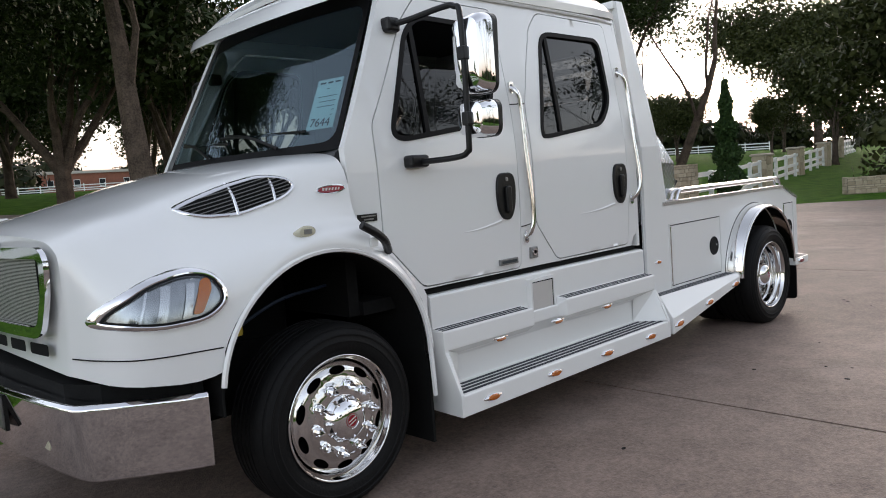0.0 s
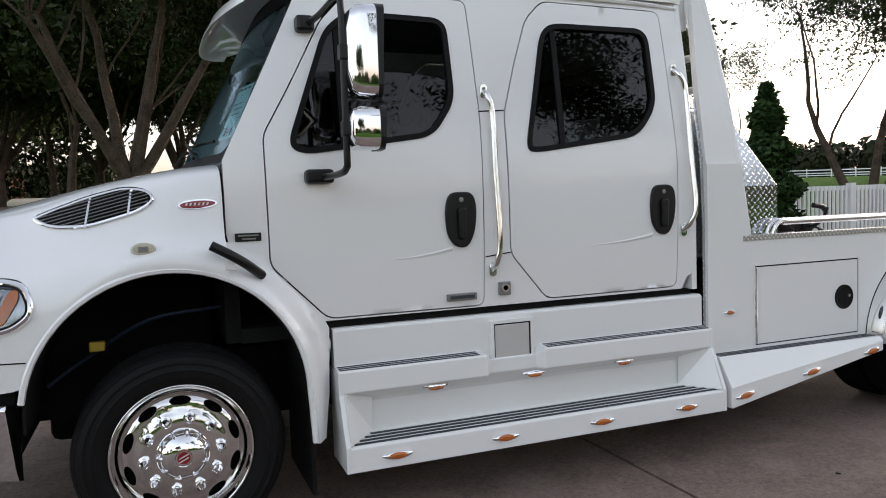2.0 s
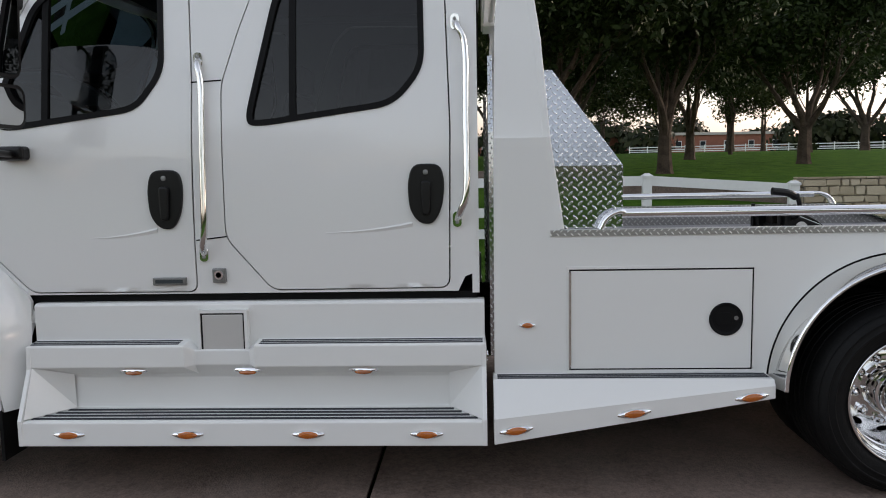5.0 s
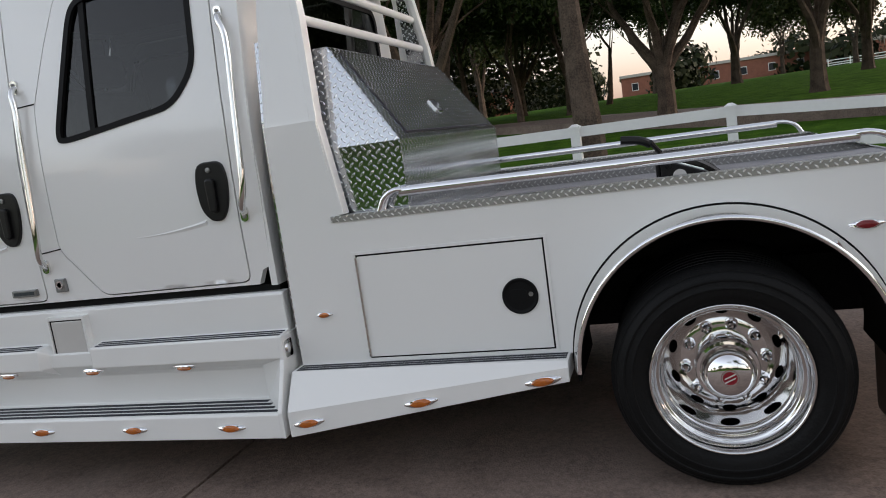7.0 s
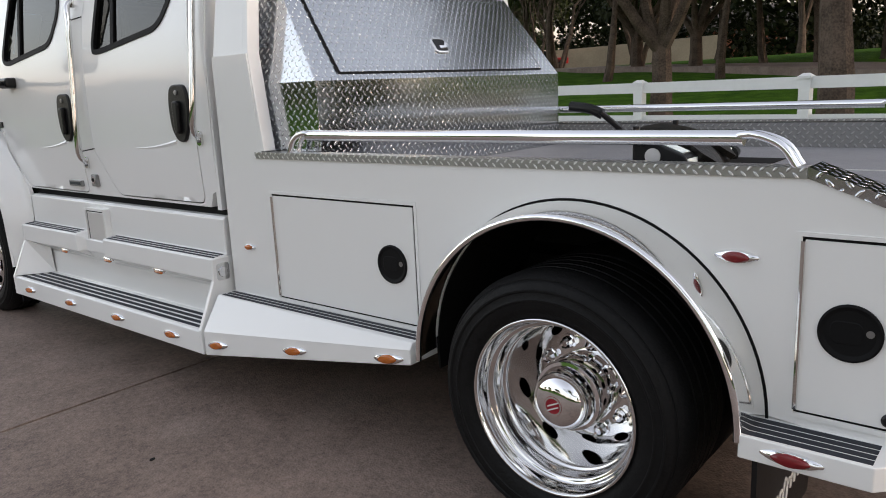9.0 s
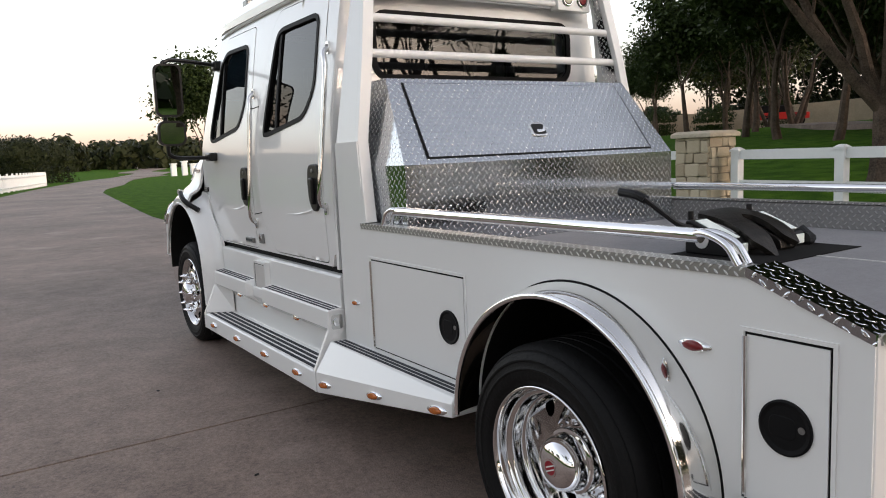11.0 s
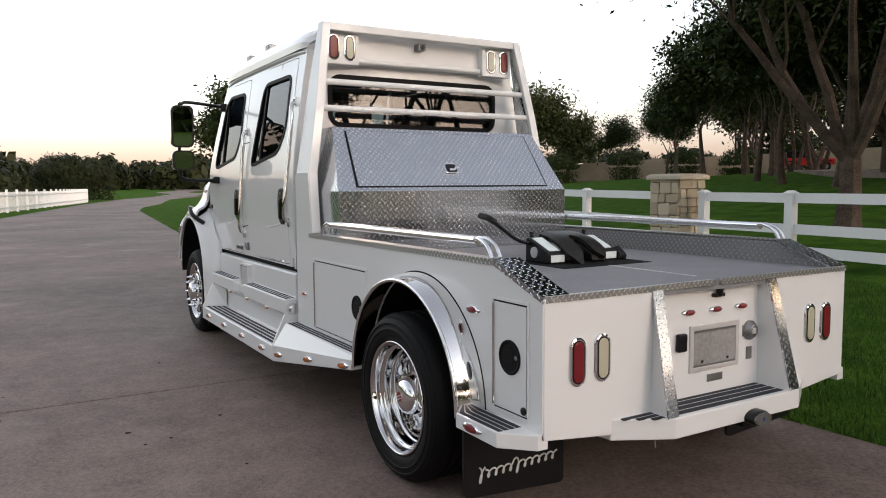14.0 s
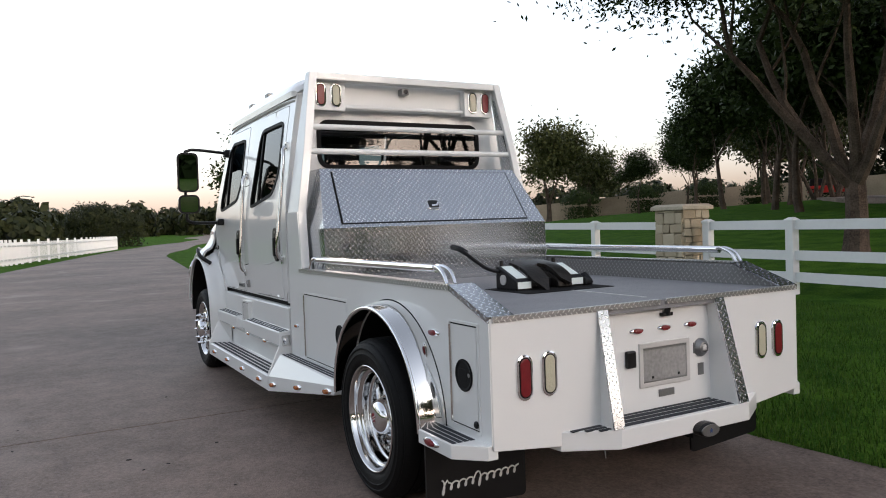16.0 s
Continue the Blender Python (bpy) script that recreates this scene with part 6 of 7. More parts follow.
# grass blades along the drive edge, where the lawn is close
def blades(name, x0, x1, y0, y1, count, h, seed):
    rng = np.random.default_rng(seed)
    xs, ys = rng.uniform(x0, x1, count), rng.uniform(0, 1, count) ** 1.3 * (y1 - y0)
    v, fcs = [], []
    for i in range(count):
        x = xs[i]
        y = (far_edge(x) if x < 7 else 1.5) + y0 + ys[i]
        z = lawn_z(x, y)
        a, hh, w = rng.uniform(0, 6.28), h * rng.uniform(0.5, 1.2), 0.0035 + 0.003 * rng.random()
        dx, dy = math.cos(a) * w, math.sin(a) * w
        lx, ly = rng.normal(0, 0.3) * hh, rng.normal(0, 0.3) * hh
        o = len(v)
        v += [(x - dx, y - dy, z - 0.01), (x + dx, y + dy, z - 0.01), (x + lx, y + ly, z + hh)]
        fcs.append((o, o + 1, o + 2))
    me = bpy.data.meshes.new(name)
    me.from_pydata(v, [], fcs)
    me.materials.append(BLADE)
    return tagged(new(name, me), "short green grass blades along the driveway", "grass", kind="stuff")


def leaf_mat(name, c0, c1, rough=0.55):
    m, n, l, b = nodes_of(name)
    g = n.new("ShaderNodeNewGeometry")
    cr = n.new("ShaderNodeValToRGB")
    cr.color_ramp.elements[0].color, cr.color_ramp.elements[1].color = (*c0, 1), (*c1, 1)
    l.new(g.outputs["Random Per Island"], cr.inputs[0])
    l.new(cr.outputs[0], b.inputs["Base Color"])
    b.inputs["Roughness"].default_value = rough
    b.inputs["Specular IOR Level"].default_value = 0.10
    return m


BLADE = leaf_mat("grass_blade", (0.022, 0.058, 0.008), (0.075, 0.14, 0.02))
LEAF = leaf_mat("oak_leaf", (0.016, 0.027, 0.008), (0.042, 0.062, 0.018))
LEAF2 = leaf_mat("olive_leaf", (0.026, 0.034, 0.011), (0.064, 0.070, 0.024))
WOODLEAF = leaf_mat("far_oak_leaf", (0.010, 0.015, 0.006), (0.028, 0.032, 0.012))
CEDAR = leaf_mat("cedar_leaf", (0.015, 0.035, 0.012), (0.04, 0.075, 0.022))
BARK = plain("oak_bark", (0.085, 0.064, 0.050), 0.95, spec=0.1, var=0.55, vscale=4, bump=1.0, bscale=14)
VINYL = plain("white_vinyl", (0.78, 0.78, 0.77), 0.45, var=0.03, vscale=2)
blades("grass_blades", -2.5, 7.0, 0.0, 5.2, 60000, 0.055, 3)


# ---- trees ----
def grow(rng, p, d, length, r, depth, limbs, tips, spread, wob=1.0):
    """One limb and those that spring from it."""
    n = 5
    pts, rad = [p], [r]
    for i in range(n):
        d = (d + Vector((rng.normal(0, 0.13), rng.normal(0, 0.13), rng.normal(0.03, 0.06))) * wob).normalized()
        p = p + d * (length / n)
        pts.append(p)
        rad.append(r * (1 - 0.55 * (i + 1) / n))
    limbs.append((pts, rad))
    if depth == 0:
        tips.extend(pts[2:])
        return
    k = 3 if depth > 1 else 4
    for i in range(k):
        t = pts[-1] if i == 0 else pts[int(rng.integers(2, n + 1))]
        a = rng.uniform(0, 6.28)
        nd = (d + Vector((math.cos(a), math.sin(a), 0.1)) * spread * rng.uniform(0.6, 1.2)).normalized()
        grow(rng, t, nd, length * rng.uniform(0.6, 0.85), rad[-1] * (0.92 if i == 0 else 0.6), depth - 1, limbs, tips, spread)
    if depth <= 1:
        tips.extend(pts[3:])


def tree(name, seed, height, dirs, spread, leaf, per, size, label, leafmat, trunk_h=0.28, r0=0.2, base=0.3, steady=1.0, fade=0.02, fork=0.0):
    rng = np.random.default_rng(seed)
    root = tagged(new(name), label, "tree", "trees on the lawn")
    limbs, tips = [], []
    if fork:   # one short bole that divides into the stems
        limbs.append(([Vector((0, 0, -0.1)), Vector((0, 0, 0.15)), Vector((0.02, 0.01, fork * 0.5)), Vector((0, 0, fork + 0.15))], [r0 * 1.9, r0 * 1.45, r0 * 1.25, r0 * 1.1]))
    for dx, dy in dirs:
        k = 0.0 if len(dirs) == 1 or fork else 0.09
        d = Vector((dx, dy, 1)).normalized()
        grow(rng, Vector((dx * k * 2, dy * k * 2, fork - 0.1)), d, height * trunk_h, r0 * (1.0 if len(dirs) == 1 else 0.75), 3, limbs, tips, spread, steady)
    top = max(t.z for t in tips)
    sc = height * 0.93 / top
    bm = bmesh.new()
    for pts, rad in limbs:
        tube(bm, [(p.x * sc, p.y * sc, p.z * sc if p.z > 0 else p.z) for p in pts], 0, 8 if rad[0] > 0.1 else 6 if rad[0] > 0.05 else 4, taper=[max(0.008, q) for q in rad])
    part("trunk", bm, BARK, root, smooth=True)
    T = np.array([(t.x * sc, t.y * sc, t.z * sc) for t in tips])
    keep = rng.random(len(T)) < np.clip((T[:, 2] / height - base) / fade, 0, 1)   # sparser towards the skirt of the crown
    T = T[keep]
    n = len(T) * per
    c = np.repeat(T, per, 0) + rng.normal(0, leaf, (n, 3)) * (1, 1, 0.75)
    c = c[c[:, 2] > height * base * 0.92]
    n = len(c)
    u = rng.normal(0, 1, (n, 3))
    u /= np.linalg.norm(u, axis=1)[:, None]
    w = np.cross(u, rng.normal(0, 1, (n, 3)))
    w /= np.linalg.norm(w, axis=1)[:, None]
    s = size * rng.uniform(0.6, 1.3, (n, 1))
    v = np.stack([c - u * s, c + w * s * 0.42, c + u * s, c - w * s * 0.42], 1).reshape(-1, 3)
    me = bpy.data.meshes.new("crown")
    me.from_pydata(v.tolist(), [], [(4 * i, 4 * i + 1, 4 * i + 2, 4 * i + 3) for i in range(n)])
    me.materials.append(leafmat)
    cr = new("crown", me)
    cr.parent = root
    return root


oak = "dark green spreading live oak with forked trunks on the lawn"
T1 = tree("oak_tree", 21, 10.5, ((-0.30, -0.46), (0.02, 0.08), (0.34, 0.30), (-0.42, -0.78), (0.30, -0.25), (-0.95, -0.80), (0.75, -0.35)), 0.72, 0.66, 185, 0.062, oak, LEAF, 0.32, 0.155, 0.31, 0.8, 0.09, 1.3)
T2 = tree("oak_tree", 22, 9.0, ((-0.36, 0.1), (0.12, -0.32), (0.38, 0.18), (0.0, 0.36), (-0.12, -0.1)), 0.62, 0.48, 37, 0.12, oak, LEAF, 0.30, 0.17, 0.30, 0.9, 0.20, 1.2)
T3 = tree("oak_tree", 23, 11.5, ((-0.02, 0.02),), 0.80, 0.46, 110, 0.085, "tall dark green oak with a single leaning trunk", LEAF, 0.46, 0.25, 0.40, 0.25)
T4 = tree("broad_tree", 24, 9.5, ((-0.3, 0), (0.25, 0.2), (0.1, -0.35)), 0.85, 0.80, 20, 0.20, "broad olive-green tree in the distance", LEAF2, 0.19, 0.18, 0.12, 1.0, 0.05, 0.9)
T5 = tree("oak_tree", 26, 8.6, ((0.06, 0.03),), 0.75, 0.48, 60, 0.145, "dark green oak with one slender trunk on the lawn", LEAF, 0.36, 0.17, 0.31, 0.6)
T6 = tree("oak_tree", 21, 11.0, ((-0.45, -0.12), (0.08, 0.25), (0.50, -0.2)), 0.70, 0.36, 46, 0.095, oak, LEAF, 0.36, 0.20, 0.60, 0.8, 0.2)
T7 = tree("broad_tree", 27, 10.0, ((-0.45, 0.1), (0.3, 0.4), (0.15, -0.5), (0.5, -0.1)), 0.85, 0.75, 70, 0.12, "round dense dark green tree beyond the far fence", LEAF2, 0.19, 0.2, 0.20, 1.0, 0.1, 1.0)
T8 = tree("oak_tree", 31, 13.5, ((0.0, 0.05), (0.05, -0.42), (0.0, 0.36)), 0.66, 0.36, 95, 0.08, oak, LEAF, 0.32, 0.26, 0.37, 0.5, 0.12)


def put(t, x, y, turn, k=1.0, first=False):
    m = pose(x, y, lawn_z(x, y) - 0.02, 0, 0, turn) @ Matrix.Diagonal((k, k, k, 1))
    if first:
        t.matrix_world = m
        return t
    c = copy_thing(t, pose(x, y, lawn_z(x, y) - 0.02, 0, 0, turn))
    c.scale = (k, k, k)
    return c


put(T1, -0.35, 10.5, 0, 1.0, True)
put(T2, 4.3, 15.8, 0, 1.0, True)
put(T3, 3.1, 8.0, 0, 1.0, True)
put(T4, 47, 12.2, 0, 0.8, True)
put(T7, 69, 20.7, 0, 1.6, True)
put(T5, -9.3, 21.6, 0, 1.0, True)
for x, y, a, k in ((8.2, 18.4, 70, 0.95), (13.8, 22, 140, 0.95), (1.0, 25, 110, 1.05), (-2, 31, 33, 1.0), (-8.0, 26, 200, 1.1), (4, 46, 10, 1.2), (-4.5, 23, 30, 1.0), (-10, 30, 80, 1.0), (7.5, 33, 80, 1.0), (11.5, 27.5, 260, 0.9), (20, 36, 45, 1.0), (-16, 46, 60, 1.1), (27, 44, 150, 1.2)):
    put(T2, x, y, a, k)
for x, y, a, k in ((-2.1, 18.6, 40, 0.9), (-6.0, 19.4, 130, 0.95), (-0.7, 23.3, 220, 0.9), (-3.1, 26, 300, 1.0), (-13.4, 25.7, 75, 1.0), (-16.5, 31, 200, 1.05), (-21, 35, 20, 1.05), (-8, 35, 160, 1.1), (15, 33, 0, 0.7), (-26, 42, 280, 1.0), (2.0, 30, 95, 0.85), (-35.4, 39, 10, 0.6), (-32.5, 8.4, 60, 0.84), (-33, 41.5, 150, 0.7), (-29, 38, 80, 0.75), (-25.7, 34.5, 230, 0.8), (-19.3, 29.5, 310, 0.95)):
    put(T5, x, y, a, k)
put(T8, 21, 9.2, 0, 1.0, True)
put(T8, 18.6, 10.9, 200, 0.8)
put(T6, -13, 37, 10, 1.1, True)
for x, y, a, k in ((-20, 40, 100, 1.1), (-24, 47, 190, 1.1), (-28, 50, 250, 1.1), (36, 34, 75, 0.9)):
    put(T6, x, y, a, k)
for x, y, a, k in ((-33, 55, 40, 1.2), (-42, 64, 130, 1.3), (-43, 36, 0, 0.9), (-52, 48, 90, 0.8), (-50, 72, 70, 1.3), (46, 22, 200, 0.5), (58, 30, 30, 0.62), (75, 26, 10, 0.65), (62, 16.5, 50, 0.5), (67, 24, 80, 0.55), (13, 58, 60, 0.75), (18, 58.5, 120, 0.85), (26, 58, 200, 0.8), (40, 48, 170, 1.4), (24, 60, 260, 1.4), (5, 62, 310, 1.4), (-12, 66, 20, 1.4), (60, 8, 100, 1.2), (50, 2, 60, 1.1), (38, -5, 100, 1.0), (43, -1, 20, 1.15), (44, -14, 10, 1.1), (34, -17, 200, 1.0)):
    put(T4, x, y, a, k)
# trees across the road, seen in the paint, the glass and the chrome
for x, y, a, k in ((-22, -34, 0, 1.0), (-8, -38, 60, 1.1), (33, 3.2, 150, 1.0), (-38, -36, 80, 1.1)):
    put(T4, x, y, a, k)


for x, y, a, k in ((12, -25, 20, 1.5), (20, -23, 140, 1.6), (31, -23, 250, 1.5)):
    put(T6, x, y, a, k)


# ---- distant woods ----
def woods(name, pts, r0, r1, h0, h1, seed, mat, label, dense=500):
    """A far canopy: many lumpy crowns in one mesh, each of small leaf clumps."""
    rng = np.random.default_rng(seed)
    vs, fs = [], []
    for cx, cy in pts:
        r, h = rng.uniform(r0, r1), rng.uniform(h0, h1)
        z = lawn_z(cx, cy)
        n = dense
        u = rng.normal(0, 1, (n, 3))
        u /= np.linalg.norm(u, axis=1)[:, None]
        ph = rng.uniform(0, 6.28, 3)
        az, el = np.arctan2(u[:, 1], u[:, 0]), np.arcsin(u[:, 2])
        lump = 1 + 0.16 * np.sin(3 * az + ph[0]) * np.cos(4 * el + ph[1]) + 0.12 * np.sin(7 * az + ph[2]) * np.sin(6 * el + ph[0])
        rad = r * (0.70 + 0.30 * rng.random((n, 1))) * lump[:, None]
        c = np.array((cx, cy, z + h - r * 0.75)) + u * rad * (1, 1, 0.75)
        c[:, 2] = np.where(u[:, 2] < -0.2, z + rng.random(n) * (h - r), c[:, 2])
        a = np.cross(u, rng.normal(0, 1, (n, 3)))
        a /= np.linalg.norm(a, axis=1)[:, None]
        b = np.cross(u + rng.normal(0, 0.5, (n, 3)), a)
        s = r * rng.uniform(0.06, 0.14, (n, 1)) * (500 / dense) ** 0.5
        q = np.stack([c - a * s, c - b * s, c + a * s, c + b * s], 1).reshape(-1, 3)
        o = len(vs)
        vs.extend(q.tolist())
        fs.extend((o + 4 * i, o + 4 * i + 1, o + 4 * i + 2, o + 4 * i + 3) for i in range(n))
    me = bpy.data.meshes.new(name)
    me.from_pydata(vs, [], fs)
    me.materials.append(mat)
    return tagged(new(name, me), label, "woods", kind="stuff")


rng = np.random.default_rng(8)
pts = []
for i in range(300):
    a = radians(rng.uniform(-128, -58))
    d = rng.uniform(190, 330) if a > radians(-88) else rng.uniform(130, 300)
    pts.append((7 + d * math.sin(a), -3 + d * math.cos(a)))
woods("far_woods", pts, 4.0, 7, 5.0, 9.0, 4, WOODLEAF, "dark rolling woods along the horizon", 420)
pts = [(7 + d * math.sin(a), d * math.cos(a)) for a, d in zip([radians(v) for v in rng.uniform(-58, 84, 240)], rng.uniform(120, 200, 240))]
pts = [q for i, q in enumerate(pts) if not -0.07 < math.atan2(q[0] - 7, q[1]) < 0.36 or i % 4 == 0]   # a gap before the brick building
woods("far_trees", pts, 3.5, 6, 4.5, 7.5, 5, WOODLEAF, "dark trees closing the lawn in the distance", 700)
pts = [(d * math.sin(a), d * math.cos(a)) for a, d in zip([radians(v) for v in rng.uniform(84, 232, 160)], rng.uniform(90, 170, 160))]
woods("far_trees_across", pts, 4, 7, 5, 8, 6, LEAF, "dark trees beyond the road", 130)
woods("garden_shrubs", [(-52, 47), (-47, 51), (-43, 55), (-39, 58), (-34, 60)], 1.6, 2.3, 2.6, 3.6, 7, LEAF, "dark shrubs before the garden wall", 3500)
woods("roadside_hedge", [(-96, 4 + i * 0.5) for i in range(2)] + [(-86.5, 4.5), (-97, 8)], 2.6, 3.4, 5.0, 7.5, 9, WOODLEAF, "dark cedars at the end of the white fence", 4000)
woods("low_shrubs", [(-132 - i * 12, 40 + i * 4) for i in range(5)] + [(-80 - i * 10, -8 - i) for i in range(5)], 1.2, 2.4, 1.6, 3.2, 10, LEAF, "low shrubs along the road", 1500)


woods("grove_edge", [(-46 + i * 3.1, 74 + (i * 7 % 5) * 1.6) for i in range(14)], 3.5, 5.0, 8.5, 11.5, 14, WOODLEAF, "dark trees behind the garden wall", 2600)


# clipped spiral evergreens beside the gate
def topiary(x, y):
    root = tagged(new("topiary"), "dark evergreen clipped into a spiral cone", "topiary", "evergreens beside the gate")
    rng = np.random.default_rng(31)
    bm = bmesh.new()
    tube(bm, [(0, 0, -0.1), (0, 0, 3.0)], 0.06, 8)
    part("trunk", bm, BARK, root)
    n = 9000
    h = rng.random(n) ** 0.8 * 3.3 + 0.25
    t = h / 3.6
    lobe = 0.75 + 0.25 * np.sin(h * 9.0)
    r = (1 - t) ** 0.75 * 0.80 * lobe
    a = rng.uniform(0, 6.28, n)
    k = np.sqrt(rng.uniform(0.45, 1, n))
    c = np.stack([r * k * np.cos(a), r * k * np.sin(a), h], 1) + rng.normal(0, 0.03, (n, 3))
    u = rng.normal(0, 1, (n, 3))
    u /= np.linalg.norm(u, axis=1)[:, None]
    w = np.cross(u, rng.normal(0, 1, (n, 3)))
    w /= np.linalg.norm(w, axis=1)[:, None]
    s = 0.07
    v = np.stack([c - u * s, c + w * s * 0.5, c + u * s, c - w * s * 0.5], 1).reshape(-1, 3)
    me = bpy.data.meshes.new("crown")
    me.from_pydata(v.tolist(), [], [(4 * i, 4 * i + 1, 4 * i + 2, 4 * i + 3) for i in range(n)])
    me.materials.append(CEDAR)
    cr = new("crown", me)
    cr.parent = root
    root.matrix_world = pose(x, y, lawn_z(x, y))
    return root


tp = topiary(10.05, 6.0)
tp.scale = (1.2, 1.2, 0.9)
small = copy_thing(tp, pose(18.4, 5.7, lawn_z(18.4, 5.7), 0, 0, 80))
small.scale = (0.78, 0.78, 1.0)


# ---- fences, pillars, walls ----
def stone_mat():
    m, n, l, b = nodes_of("buff_limestone")
    oi = n.new("ShaderNodeObjectInfo")
    g = n.new("ShaderNodeTexNoise")
    g.inputs["Scale"].default_value, g.inputs["Detail"].default_value = 9, 6
    tc = n.new("ShaderNodeTexCoord")
    l.new(tc.outputs["Object"], g.inputs[0])
    ad = n.new("ShaderNodeMath")
    ad.operation = "MULTIPLY_ADD"
    ad.inputs[1].default_value = 0.6
    l.new(oi.outputs["Random"], ad.inputs[0])
    hf = n.new("ShaderNodeMath")
    hf.operation = "MULTIPLY"
    hf.inputs[1].default_value = 0.4
    l.new(g.outputs[0], hf.inputs[0])
    l.new(hf.outputs[0], ad.inputs[2])
    cr = n.new("ShaderNodeValToRGB")
    cr.color_ramp.elements[0].color, cr.color_ramp.elements[1].color = (0.32, 0.25, 0.165, 1), (0.64, 0.55, 0.41, 1)
    l.new(ad.outputs[0], cr.inputs[0])
    l.new(cr.outputs[0], b.inputs["Base Color"])
    b.inputs["Roughness"].default_value = 0.9
    bp = n.new("ShaderNodeBump")
    bp.inputs["Strength"].default_value, bp.inputs["Distance"].default_value = 0.8, 0.02
    l.new(g.outputs[0], bp.inputs["Height"])
    l.new(bp.outputs[0], b.inputs["Normal"])
    return m


STONE = stone_mat()
MORTAR = plain("mortar", (0.24, 0.21, 0.17), 0.95, var=0.2, bump=0.5)


def stone_shape(seed):
    """A rough block of unit size with knocked-off corners."""
    r = random.Random(seed)
    bm = bmesh.new()
    box(bm, -0.5, 0.5, -0.5, 0.5, -0.5, 0.5)
    bmesh.ops.bevel(bm, geom=bm.edges[:], offset=0.09, segments=1, affect="EDGES")
    for v in bm.verts:
        v.co += Vector((r.uniform(-.07, .07) for _ in range(3)))
    me = bpy.data.meshes.new("stone")
    bm.to_mesh(me)
    bm.free()
    me.materials.append(STONE)
    return me


SHAPES = [stone_shape(i) for i in range(6)]


def face_stones(parent, rnd, a, b, z0, z1, depth, course=(0.07, 0.17), length=(0.10, 0.34)):
    """Courses of rough stones along the face from a to b."""
    a, b = Vector((*a, 0)), Vector((*b, 0))
    d = (b - a)
    L = d.length
    d.normalize()
    ang = math.atan2(d.y, d.x)
    z = z0
    while z < z1 - 0.03:
        h = min(rnd.uniform(*course), z1 - z)
        x = 0.0
        while x < L - 0.02:
            w = min(rnd.uniform(*length), L - x)
            if L - x - w < 0.08:
                w = L - x
            ob = new("stone", rnd.choice(SHAPES))
            ob.parent = parent
            p = a + d * (x + w / 2)
            ob.matrix_basis = Matrix.Translation((p.x, p.y, z + h / 2)) @ Matrix.Rotation(ang, 4, "Z") @ Matrix.Diagonal((w - 0.012, depth * rnd.uniform(0.85, 1.15), h - 0.012, 1))
            x += w
        z += h


def pillar(x, y, h, w, rnd, fine=True):
    z = lawn_z(x, y)
    p = tagged(new("stone_pillar"), "square buff limestone fence pillar with a flat cap", "pillar", "pillars of the white fence")
    part("core", boxed(x - w / 2 + 0.03, x + w / 2 - 0.03, y - w / 2 + 0.03, y + w / 2 - 0.03, z - 0.2, z + h - 0.02), MORTAR, p)
    for q0, q1 in (((-1, -1), (1, -1)), ((1, -1), (1, 1)), ((1, 1), (-1, 1)), ((-1, 1), (-1, -1))):
        if not fine and q0 in ((1, 1),):
            continue
        k = w / 2 - 0.02
        face_stones(p, rnd, (x + q0[0] * k, y + q0[1] * k), (x + q1[0] * k, y + q1[1] * k), z - 0.05, z + h - 0.07, 0.07, (0.09, 0.2) if fine else (0.2, 0.35), (0.14, 0.32) if fine else (0.3, 0.5))
    bm = bmesh.new()
    k = w / 2 + 0.05
    loft(bm, [[(x + sx * q, y + sy * q, zz) for sx, sy in ((-1, -1), (1, -1), (1, 1), (-1, 1))] for q, zz in ((k, z + h - 0.07), (k, z + h - 0.01), (k * 0.86, z + h + 0.025), (k * 0.8, z + h + 0.03))])
    part("cap", bm, plain("cast_cap", (0.46, 0.40, 0.31), 0.9, var=0.15, bump=0.4) if "cast_cap" not in bpy.data.materials else bpy.data.materials["cast_cap"], p, bevel=0.01)
    return p


